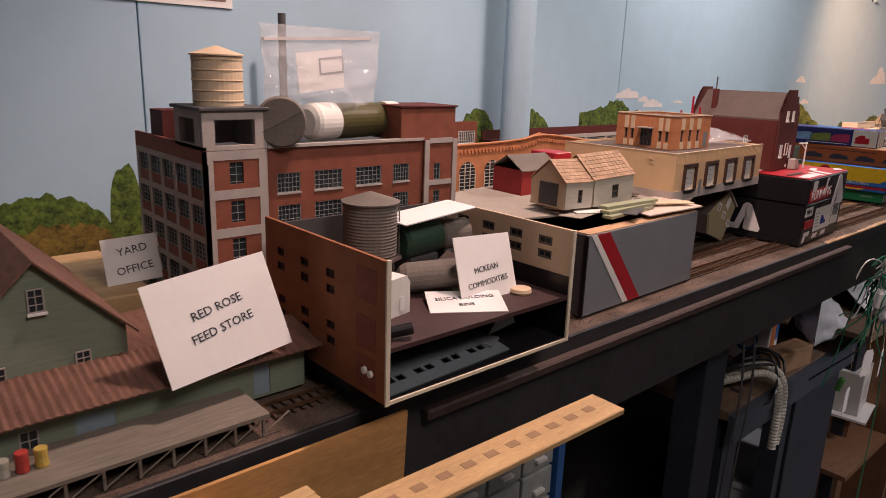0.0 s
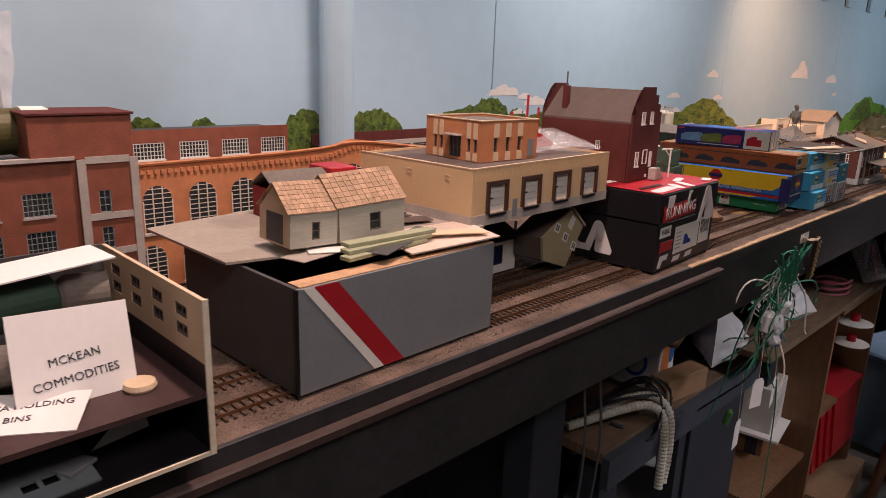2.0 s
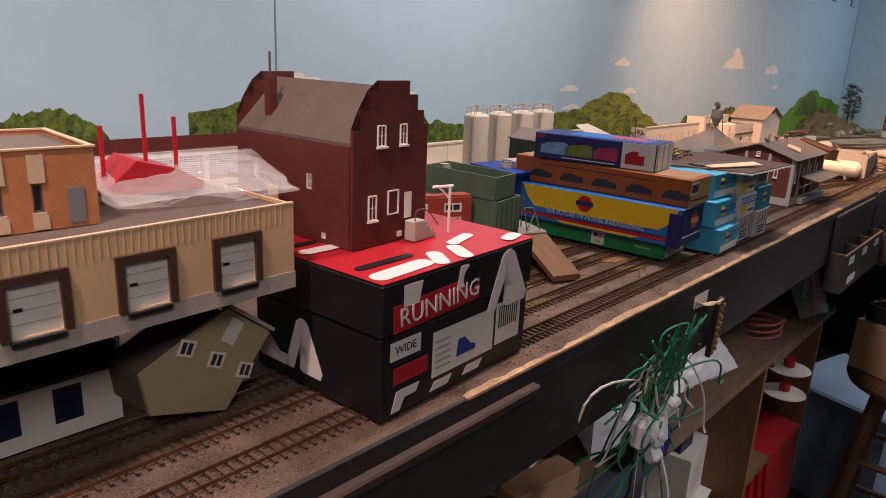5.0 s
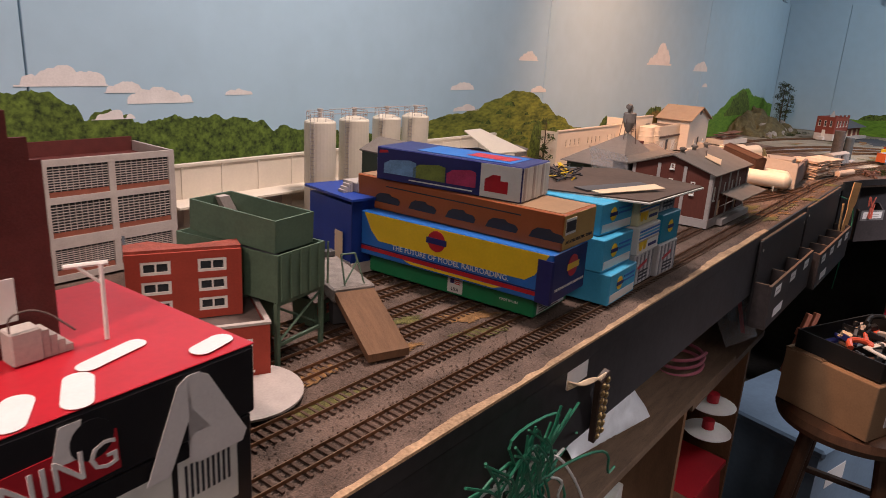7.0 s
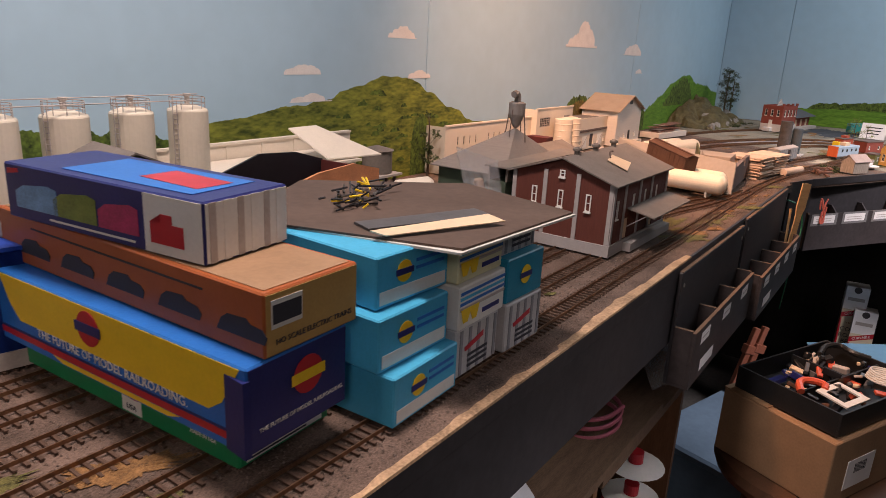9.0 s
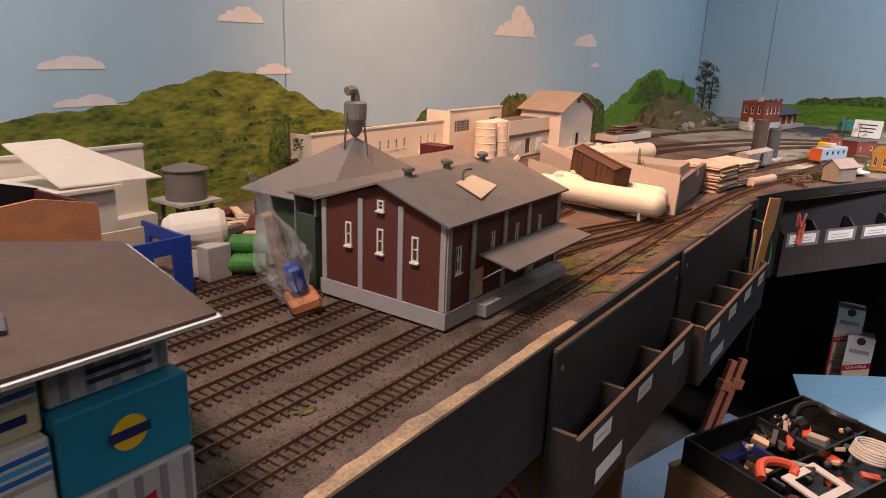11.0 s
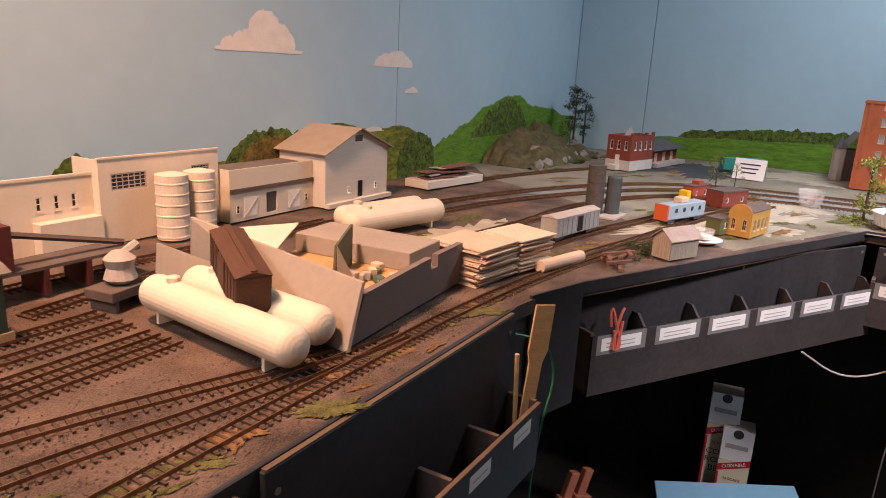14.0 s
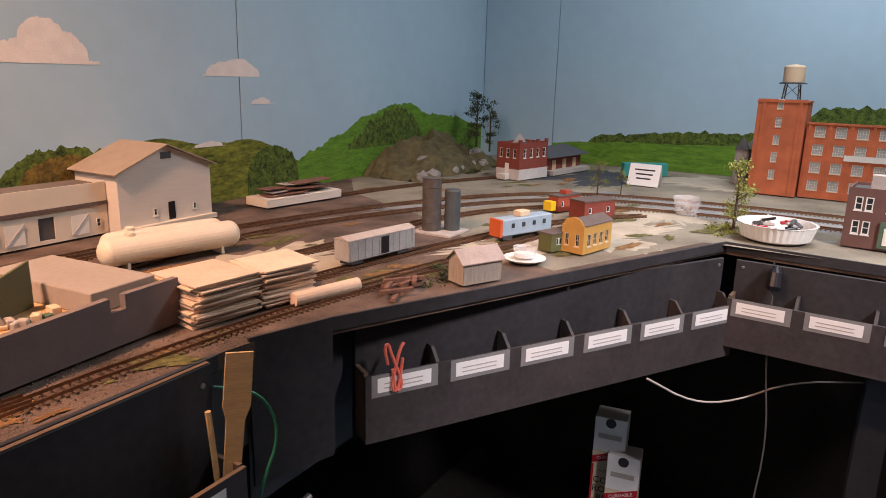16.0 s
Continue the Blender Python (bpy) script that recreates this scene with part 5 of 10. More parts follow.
bs = thing("blue_shed", 1.842, 0.740, G, -10, "bright blue flat-roofed shed model with grey base", "model building")
part("base", box(-0.001, -0.001, 0, 0.072, 0.121, 0.016), STONE, bs, "grey concrete base")
shell(part("upper_body", box(0.003, 0.003, 0.0165, 0.068, 0.117, 0.10), BLUE, bs), 0.071, 0.12, 0.09, BLUE, {"front": [(0.032, 0.014, 0.048, 0.034)], "left": []}, WHITE, 2, 1)
for c in bs.children_recursive:
    if c.name.split(".")[0] in ("wall", "window"):
        c.matrix_local = pose(0, 0, 0.0163) @ c.matrix_local
part("door", box(0.008, -0.0008, 0.016, 0.028, -0.0002, 0.058), CREAM, bs, "cream sliding door", m=pose(0, 0.05, 0, 0, 0, -90))
part("roof", box(-0.003, -0.003, 0.1065, 0.074, 0.123, 0.110), BLUE, bs)
part("roof_unit", box(0.03, 0.03, 0.1102, 0.068, 0.07, 0.124, 0.001), STONE, bs, "grey rooftop unit")
for k in range(4):
    part("roof_step", box(0.012 + k * 0.004, 0.04, 0.1102, 0.0155 + k * 0.004, 0.055, 0.114 + k * 0.004), STONE, bs)
bs.scale = (0.92, 0.92, 0.92)
SILO = mat("cream_silo", (0.66, 0.58, 0.47), 0.45, 0.05, 30, 0.05)
for i, x in enumerate((1.934, 2.004, 2.078, 2.150)):
    s = thing("storage_silo", x, 0.905, G, 0, "tall cream storage silo with roof railing and ladder", "silo", "row of four silos")
    part("barrel", lathe([(0.0235, 0), (0.0235, 0.176), (0.0225, 0.178), (0.012, 0.182), (0.003, 0.184)], 28), SILO, s)
    part("vent", lathe([(0.003, 0.184), (0.003, 0.192), (0.0045, 0.193), (0.0045, 0.196)], 10), STONE, s)
    bm = bmesh.new()
    for k in range(10):
        a = 2 * math.pi * k / 10
        rod((0.020 * math.cos(a), 0.020 * math.sin(a), 0.178), (0.020 * math.cos(a), 0.020 * math.sin(a), 0.192), 0.0005, 4, bm)
    for z in (0.185, 0.192):
        tube([(0.020 * math.cos(2 * math.pi * k / 16), 0.020 * math.sin(2 * math.pi * k / 16), z) for k in range(17)], 0.0005, 4, bm)
    part("railing", bm, STONE, s)
    bm = bmesh.new()
    for k in range(30):
        rod((-0.023, -0.006, 0.005 + k * 0.0058), (-0.0215, -0.012, 0.005 + k * 0.0058), 0.0005, 4, bm)
    rod((-0.024, -0.006, 0), (-0.024, -0.006, 0.19), 0.0006, 4, bm), rod((-0.0225, -0.012, 0), (-0.0225, -0.012, 0.19), 0.0006, 4, bm)
    part("ladder", bm, STONE, s)
bm = bmesh.new()
for z in (0.190, 0.197):
    rod((1.934, 0.885, G + z), (2.150, 0.885, G + z), 0.0006, 4, bm)
solo("silo_catwalk", bm, STONE, "thin grey catwalk railing linking the silo tops", "catwalk")
wl = thing("long_white_factory", 1.722, 0.985, G, 0, "long low cream-white factory flat along the backdrop", "model building")
CWHITE = mat("warm_white_styrene", (0.68, 0.60, 0.50), 0.6, 0.05, 30, 0.05)
WLL = 0.80
part("wall", box(0, 0, 0.030, WLL, 0.004, 0.114), CWHITE, wl)
part("parapet", box(-0.002, -0.002, 0.1142, WLL, 0.006, 0.118), CWHITE, wl)
part("canopy", box(0.0, -0.045, 0.066, WLL * 0.5, -0.0005, 0.069), CWHITE, wl)
part("dock", box(0, -0.02, 0, WLL, 0.004, 0.0298), CWHITE, wl)
for i in range(12):
    part("pilaster", box(0.03 + i * 0.064, -0.0015, 0.031, 0.034 + i * 0.064, -0.0002, 0.1138), CWHITE, wl)
for i in range(6):
    part("dock_door", box(0.045 + i * 0.128, -0.0008, 0.031, 0.075 + i * 0.128, -0.0002, 0.056), STONE, wl)
part("wing_wall", box(0.45, -0.105, 0, 0.70, -0.101, 0.090), CWHITE, wl)
part("wing_wall", box(0.696, -0.1008, 0, 0.70, -0.0022, 0.090), CWHITE, wl)
part("wing_roof", box(0.44, -0.112, 0.0902, 0.706, -0.0024, 0.094), CWHITE, wl)
bm = bmesh.new()
q = [(0.0, 0.0, 0), (0.110, -0.008, -0.002), (0.036, 0.062, 0.040), (-0.024, 0.058, 0.040)]
lo, hi = [bm.verts.new(p) for p in q], [bm.verts.new((p[0], p[1], p[2] + 0.002)) for p in q]
for f in (lo[::-1], hi, *[(lo[i], lo[(i + 1) % 4], hi[(i + 1) % 4], hi[i]) for i in range(4)]):
    bm.faces.new(f)
solo("loose_white_roof", bm, CWHITE, "loose cream-white roof sheet tilted on the factory wing", "roof sheet", pose(2.365, 0.882, G + 0.0965))
gs = thing("dark_green_shed", 1.962, 0.770, G, -4, "dark green gabled shed model with pale door", "model building")
DKG = mat("dark_green_wall", (0.055, 0.075, 0.05), 0.7, 0.12)
part("body", plate([(0, 0), (0.07, 0), (0.07, 0.14), (0.035, 0.155), (0, 0.14)], 0, 0.08), DKG, gs)
pitched_roof(gs, 0.07, 0.08, 0.1405, 0.0155, ROOFGREY, 0.003, 0.002, "y")
part("door", box(0.03, -0.0008, 0.112, 0.052, -0.0002, 0.136), CREAM, gs)

# ---- stacked rolling-stock boxes ----
YEL, GRN = mat("box_yellow", (0.75, 0.50, 0.02), 0.4, 0.06), mat("box_green", (0.015, 0.20, 0.075), 0.4, 0.08)
BBLUE, CYAN, TEAL = mat("box_blue", (0.02, 0.14, 0.48), 0.4, 0.08), mat("box_cyan", (0.06, 0.37, 0.60), 0.45, 0.08), mat("box_teal", (0.012, 0.20, 0.32), 0.45, 0.08)
NAVYB, ORB = mat("box_navy", (0.018, 0.022, 0.13), 0.4, 0.12), mat("box_orange_brown", (0.33, 0.085, 0.022), 0.45, 0.08)
BWHITE = mat("box_white", (0.66, 0.64, 0.60), 0.5, 0.06)


def carton(name, x0, y0, z0, x1, y1, z1, material, label, rz=0.0, end=None):
    t = thing(name, x0, y0, z0, rz, label, "box", "stack of rolling-stock boxes")
    part("carton", box(0, 0, 0, x1 - x0, y1 - y0, z1 - z0, 0.0012), material, t)
    if end:
        part("end_print", box(0.0015, -0.0006, 0.0015, x1 - x0 - 0.0015, -0.0001, z1 - z0 - 0.0015), end, t)
    return t


def badge(parent, m, r, outer, inner):
    b = part("round_badge", lathe([(r, 0), (r, 0.0004)], 24, m=m @ pose(0, 0, 0, 90)), outer, parent, "round printed badge")
    part("badge_bar", box(-r * 1.15, -0.0009, -r * 0.28, r * 1.15, -0.0005, r * 0.28), inner, b, m=m)
    return b


L_ = lambda d: pose(0, d, 0, 0, 0, -90)
g1 = carton("green_carton", 1.884, 0.487, G + 0.002, 1.968, 0.735, 1.2235, GRN, "green rolling-stock box with small flag label at the bottom", 3, GRN)
lb = part("flag_label", box(0.128, -0.0006, 0.003, 0.150, -0.0001, 0.024), BWHITE, g1, "white label with a flag", m=L_(0.248))
part("flag_canton", box(0.132, -0.0009, 0.015, 0.138, -0.0006, 0.021), NAVYB, lb, m=Matrix())
for k in range(3):
    part("flag_stripe", box(0.1385, -0.0009, 0.0145 + k * 0.0024, 0.147, -0.0006, 0.0157 + k * 0.0024), RED, lb)
text("USA", 0.006, INK, lb, pose(0.139, -0.0008, 0.0075))
text("MADE IN USA", 0.0042, BWHITE, g1, L_(0.248) @ pose(0.215, -0.0004, 0.013))
part("end_label", box(0.006, -0.0010, 0.003, 0.076, -0.0007, 0.018), BWHITE, g1, "white end label")
for k in range(4):
    part("print_bar", box(0.010, -0.0013, 0.0045 + k * 0.0032, 0.060, -0.0011, 0.0057 + k * 0.0032), INK, g1)
y1 = carton("yellow_carton", 1.872, 0.462, 1.2240, 1.960, 0.745, 1.2815, BBLUE, "yellow, blue and red rolling-stock box with a slogan", 3, NAVYB)
YD = 0.283
part("yellow_field", plate([(0.012, 0.056), (0.278, 0.056), (0.262, 0.030), (0.25, 0.022), (0.036, 0.022), (0.024, 0.034)], -0.0005, -0.0001), YEL, y1, "yellow printed field", m=L_(YD))
part("yellow_strip", plate([(0.09, 0.0025), (0.21, 0.0025), (0.222, 0.006), (0.078, 0.006)], -0.0007, -0.0004), YEL, y1, m=L_(YD))
part("red_band", box(0.001, -0.0005, 0.0065, YD - 0.001, -0.0001, 0.0115), RED, y1, m=L_(YD))
part("navy_band", box(0.001, -0.0005, 0.0118, YD - 0.001, -0.0001, 0.0135), NAVYB, y1, m=L_(YD))
text("THE FUTURE OF MODEL RAILROADING.", 0.0095, BWHITE, y1, L_(YD) @ pose(0.145, -0.0006, 0.0185))
badge(y1, L_(YD) @ pose(0.128, -0.0008, 0.0405), 0.013, RED, NAVYB)
badge(y1, pose(0.050, -0.0009, 0.036), 0.013, RED, YEL)
text("THE FUTURE OF MODEL RAILROADING.", 0.0042, BWHITE, y1, pose(0.046, -0.001, 0.014))
flap = part("end_flap", box(-0.003, -0.0012, 0.0, 0.002, 0.018, 0.05), NAVYB, y1, "bent open end flap", m=pose(0, 0, 0, 0, 0, -8))
o1 = carton("orange_carton", 1.886, 0.462, 1.2822, 1.968, 0.765, 1.3235, ORB, "orange-brown train set box printed with five locomotives", 2, mat("box_ochre", (0.45, 0.28, 0.09), 0.5, 0.08))
for k in range(5):
    x = 0.030 + k * 0.058
    mark([(0, 0), (0.042, 0), (0.044, 0.005), (0.040, 0.009), (0.030, 0.010), (0.026, 0.013), (0.010, 0.012), (0.004, 0.008)], L_(0.303) @ pose(x, -0.0002, 0.010), o1, INK, 0.0003, "locomotive_print")
part("caption_bar", box(0.05, -0.0005, 0.031, 0.25, -0.0002, 0.0325), INK, o1, m=L_(0.303))
part("logo_block", box(0.005, -0.0011, 0.018, 0.030, -0.0007, 0.036), BWHITE, o1)
part("logo_bar", box(0.006, -0.0014, 0.021, 0.029, -0.0011, 0.033), INK, o1)
text("HO SCALE ELECTRIC TRAINS", 0.0052, INK, o1, pose(0.042, -0.0009, 0.009))
part("top_panel", box(0.004, 0.004, 0.0414, 0.078, 0.299, 0.0418), CARD, o1)
n1 = carton("navy_carton", 1.892, 0.522, 1.3245, 1.968, 0.725, 1.3655, NAVYB, "navy rolling-stock box with colourful freight car prints", 7, BWHITE)
for x, w, mt in ((0.012, 0.048, mat("print_ice_blue", (0.16, 0.30, 0.50), 0.5, 0.3, 60)), (0.056, 0.046, mat("print_olive", (0.16, 0.20, 0.04), 0.5, 0.3, 60)), (0.104, 0.040, mat("print_magenta", (0.36, 0.03, 0.10), 0.5, 0.3, 60))):
    mark([(0, 0), (w, 0), (w, 0.018), (w * 0.8, 0.020), (w * 0.2, 0.017), (0, 0.012)], L_(0.203) @ pose(x, -0.0002, 0.009), n1, mt, 0.0003, "car_print")
part("caption_bar", box(0.05, -0.0006, 0.004, 0.14, -0.0002, 0.0055), BWHITE, n1, m=L_(0.203))
part("white_end", box(0.150, -0.0006, 0.0012, 0.2018, -0.0001, 0.0398), BWHITE, n1, "white printed end", m=L_(0.203))
cb = mark([(0, 0.004), (0.030, 0.004), (0.030, 0.018), (0.020, 0.018), (0.020, 0.024), (0.010, 0.024), (0.010, 0.018), (0, 0.018)], L_(0.203) @ pose(0.156, -0.0007, 0.004), n1, RED, 0.0003, "caboose_print")
mark([(0, 0), (0.014, 0.002), (0.013, 0.005), (0.001, 0.004)], L_(0.203) @ pose(0.004, -0.0002, 0.033), n1, RED, 0.0003, "red_flash")
for k in range(6):
    part("rib_print", box(0.004 + k * 0.012, -0.0010, 0.001, 0.0095 + k * 0.012, -0.0006, 0.04), (STONE, BWHITE)[k % 2], n1)
part("top_print", box(0.01, 0.02, 0.0412, 0.066, 0.15, 0.0415), BBLUE, n1)
part("top_flash", box(0.02, 0.03, 0.0416, 0.05, 0.09, 0.0418), RED, n1, m=pose(0, 0, 0, 0, 0, -4))
for k, (z0, z1, dx) in enumerate(((G + 0.002, 1.2375, 0.0), (1.2385, 1.2795, -0.004), (1.2805, 1.3200, 0.006))):
    c = carton("cyan_carton", 1.984 + dx, 0.443 + 0.012 * k, z0, 2.068 + dx, 0.640, z1, CYAN, "light blue freight car box with a round logo badge", 2 - 2 * k, None)
    badge(c, pose(0.030, -0.0005, 0.024), 0.0085, YEL, NAVYB)
    part("white_panel", box(0.004, -0.0006, 0.003, 0.080, -0.0001, 0.013), BWHITE, c)
    for j in range(2):
        part("print_bar", box(0.044, -0.0006, 0.022 + j * 0.006, 0.078, -0.0001, 0.0245 + j * 0.006), BBLUE, c)
RIB = mat("silver_grey_carton", (0.45, 0.44, 0.44), 0.5, 0.1)
for k, (x0, y0, z0, x1, z1, mt, lab) in enumerate(((2.074, 0.452, G + 0.002, 2.142, 1.2420, RIB, "silver-grey ribbed freight car box"), (2.147, 0.448, G + 0.002, 2.212, 1.2440, RIB, "silver-grey ribbed freight car box with red flash"),
                                                  (2.073, 0.450, 1.2425, 2.146, 1.2800, BWHITE, "white freight car box with blue bands"), (2.148, 0.450, 1.2445, 2.213, 1.2860, TEAL, "teal blue freight car box with a badge"),
                                                  (2.076, 0.455, 1.2805, 2.146, 1.3160, mat("box_pale_yellow", (0.62, 0.58, 0.36), 0.5, 0.06), "pale yellow and white freight car box"), (2.150, 0.460, 1.2865, 2.210, 1.3165, RIB, "grey ribbed freight car box on top"))):
    c = carton("freight_carton", x0, y0, z0, x1, 0.640, z1, mt, lab, (1, -1)[k % 2])
    w, h = x1 - x0, z1 - z0
    if mt is RIB:
        for j in range(5):
            part("rib_print", box(0.006 + j * w / 5, -0.0007, 0.002, 0.010 + j * w / 5, -0.0001, h - 0.002), mat("carton_dark_rib", (0.22, 0.22, 0.24), 0.5, 0.1), c)
        part("red_flash", plate([(0.014, 0.022), (0.042, 0.028), (0.042, 0.033), (0.012, 0.026)], -0.0011, -0.0008), RED, c)
        for j in range(3):
            part("print_bar", box(0.018, -0.0011, 0.006 + j * 0.005, 0.05, -0.0008, 0.0085 + j * 0.005), INK, c)
    elif mt is TEAL:
        badge(c, pose(0.032, -0.0005, 0.022), 0.009, YEL, NAVYB)
    else:
        for j in range(4):
            part("band_print", box(0.001, -0.0005 - j * 0.00001, h - 0.007 - j * 0.0045, w - 0.001, -0.0001, h - 0.0045 - j * 0.0045), (BBLUE, CYAN, BBLUE, STONE)[j], c)
        part("logo_mark", plate([(0.006, 0.006), (0.012, 0.006), (0.016, 0.014), (0.020, 0.006), (0.026, 0.006), (0.030, 0.018), (0.002, 0.018)], -0.0009, -0.0006), YEL, c)
        part("print_bar", box(0.036, -0.0006, 0.007, 0.064, -0.0001, 0.011), NAVYB, c)
bsx = solo("black_sheet", prism([(2.045, 0.432), (2.215, 0.425), (2.250, 0.565), (2.130, 0.690), (1.985, 0.610)], 1.3215, 1.3232), mat("dark_brown_sheet", (0.085, 0.055, 0.042), 0.8, 0.2, 15, 0.1), "dark brown card roof sheet with white edge on the boxes", "card sheet")
solo("white_sheet", prism([(2.040, 0.430), (2.216, 0.4225), (2.252, 0.562), (2.130, 0.688), (1.99, 0.612)], 1.3193, 1.3212), BWHITE, "white card sheet under the dark roof sheet", "card sheet")
solo("dark_strip", box(-0.06, -0.012, 0, 0.06, 0.012, 0.002), DKGREY, "dark card strip on the roof sheet", "card strip", pose(2.09, 0.50, 1.3236, 0, 0, -20))
solo("white_strip", plate([(-0.04, 0), (0.07, 0.004), (0.06, 0.016), (-0.05, 0.008)], 0, 0.001), CREAM, "cream torn card strip at the sheet edge", "card strip", pose(2.06, 0.47, 1.326, -70, 0, -25))
tw = thing("truss_parts", 2.105, 0.585, 1.3236, 20, "tangle of black and yellow plastic truss parts", "model parts")
rnd = random.Random(8)
for k in range(48):
    a = Vector((rnd.uniform(-0.045, 0.045), rnd.uniform(-0.02, 0.02), rnd.uniform(0.001, 0.010)))
    b = a + Vector((rnd.uniform(-0.03, 0.03), rnd.uniform(-0.015, 0.015), rnd.uniform(-0.004, 0.006)))
    b.z = max(b.z, 0.001)
    part("truss_bar", rod(a, b, 0.001, 5), YEL if k % 5 == 0 else BOXBLACK, tw)
# ---- depot and its surroundings ----
DB = mat("brown_red_siding", (0.115, 0.032, 0.022), 0.75, 0.15, 40, 0.2, stretch=(12, 12, 1))
TRIM = mat("pale_grey_trim", (0.38, 0.35, 0.34), 0.7, 0.08)
dp = thing("freight_depot", 2.510, 0.4985, G, 0, "brown freight depot model with pale grey trim and grey roof", "model building")
PW, PD, PH = 0.222, 0.154, 0.100
fh = [(0.015, 0.050, 0.025, 0.076), (0.075, 0.055, 0.084, 0.078), (0.122, 0.055, 0.131, 0.078), (0.172, 0.055, 0.181, 0.078), (0.045, 0.016, 0.066, 0.046), (0.15, 0.016, 0.172, 0.040)]
part("wall", facade(PW, PH, fh), DB, dp)
for q in fh[:4]:
    window(dp, pose(0, 0, 0), q, WHITE, 2, 2, WHITE)
for q in fh[4:]:
    part("freight_door", box(q[0], 0.0012, q[1], q[2], 0.0022, q[3]), CREAM, dp, "cream freight door")
part("wall", box(0.0026, PD - 0.0025, 0, PW - 0.0026, PD, PH), DB, dp)
for m in (pose(0, PD, 0, 0, 0, -90), pose(PW, 0, 0, 0, 0, 90)):
    gw = plate([(0.0002, 0), (PD - 0.0027, 0), (PD - 0.0027, PH), (PD / 2, PH + 0.024), (0.0002, PH)], 0.0001, 0.0025)
    part("gable_wall", gw, DB, dp, m=m)
    for x, z, s in ((0.032, 0.058, 0.024), (0.073, 0.058, 0.024), (0.115, 0.058, 0.024), (0.073, 0.100, 0.010)):
        window(dp, m @ pose(0, -0.0018, 0), (x, z, x + 0.008, z + s), WHITE, 1, 2, WHITE, 0.001)
    for x in (0, 0.049, 0.099, PD - 0.006):
        part("trim_post", box(x, -0.0016, 0.0162, x + 0.006, -0.0001, PH + (0.008 if 0.01 < x < 0.13 else 0)), TRIM, dp, m=m)
    part("plinth", box(-0.0022, -0.0022, 0, PD + 0.0022, -0.0001, 0.016), TRIM, dp, m=m)
for x in (0, 0.04, 0.098, 0.147, PW - 0.006):
    part("trim_post", box(x, -0.0016, 0.0162, x + 0.006, -0.0001, PH), TRIM, dp)
part("plinth", box(0, -0.0022, 0, PW, -0.0001, 0.016), TRIM, dp)
pitched_roof(dp, PW, PD, PH, 0.026, ROOFGREY, 0.007, 0.002)
bm = bmesh.new()
q = [(0.052, -0.042, 0.052), (0.222, -0.042, 0.052), (0.222, -0.002, 0.060), (0.052, -0.002, 0.060)]
lo, hi = [bm.verts.new(p) for p in q], [bm.verts.new((p[0], p[1], p[2] + 0.0018)) for p in q]
for f in (lo[::-1], hi, *[(lo[i], lo[(i + 1) % 4], hi[(i + 1) % 4], hi[i]) for i in range(4)]):
    bm.faces.new(f)
part("canopy", bm, ROOFGREY, dp, "grey loading canopy")
for x in (0.055, 0.11, 0.165, 0.22):
    part("canopy_brace", rod((x, -0.002, 0.034), (x, -0.03, 0.054), 0.0008), TRIM, dp)
part("platform", box(0.05, -0.014, 0, 0.222, -0.0024, 0.012), TRIM, dp)
for x in (0.04, 0.105, 0.175):
    v = part("roof_vent", lathe([(0.004, 0), (0.004, 0.006), (0.0065, 0.007), (0.0065, 0.010), (0.003, 0.012)], 10), ROOFGREY, dp, m=pose(x, PD / 2, PH + 0.026))
solo("card_patch", prism([(0, 0), (0.055, 0.01), (0.05, 0.04), (0.008, 0.034)], 0, 0.0012), CREAM, "small cream card lying on the depot roof", "card", pose(2.585, 0.512, G + 0.1090, 17.5, 0, 6))
solo("twig", tube([(0, 0, 0), (0.012, 0.008, 0.006), (0.03, 0.01, 0.004)], 0.0012), ROOFBRN, "bent dark twig on the depot roof", "twig", pose(2.60, 0.545, G + 0.122, 10))
bg = thing("parts_bag", 2.480, 0.668, G, 60, "clear bag of model parts leaning on the depot", "plastic bag", rx=-14)
part("film", crumple(0.125, 0.128, 0.026, 17), BAG, bg, smooth=True)
part("blue_wrapper", box(-0.045, -0.012, 0.018, -0.02, 0.004, 0.045, 0.003), BLUE, bg, "shiny blue foil wrapper")
part("brown_part", box(-0.055, -0.02, 0.001, -0.015, 0.01, 0.014, 0.003), BRICKOR, bg)
part("stick_bundle", box(0.0, -0.006, 0.004, 0.012, 0.006, 0.09, 0.002), CARD, bg)
wt = thing("grey_water_tank", 2.560, 0.955, G, 0, "grey wooden water tank on timber legs by backdrop", "tank")
part("tub", lathe([(0.026, 0.045), (0.0265, 0.047), (0.0265, 0.084)], 24), ROOFGREY, wt)
part("cone_roof", lathe([(0.029, 0.0842), (0.029, 0.0852), (0.001, 0.093)], 24), ROOFGREY, wt)
part("deck", box(-0.032, -0.032, 0.041, 0.032, 0.032, 0.0448), STONE, wt)
for x in (-0.022, 0, 0.022):
    for y in (-0.022, 0.022):
        part("leg", box(x - 0.002, y - 0.002, -0.004, x + 0.002, y + 0.002, 0.041), ROOFBRN, wt)
part("brace", rod((-0.022, -0.024, 0.002), (0.022, -0.024, 0.04), 0.0012), ROOFBRN, wt)
bfm = thing("blue_open_shed", 2.240, 0.765, G, -4, "bright blue open-fronted shed model beside rusty walls", "model building")
part("front_wall", facade(0.185, 0.060, [(0.02, 0.0, 0.075, 0.044), (0.105, 0.0, 0.165, 0.044)], 0.003), BLUE, bfm)
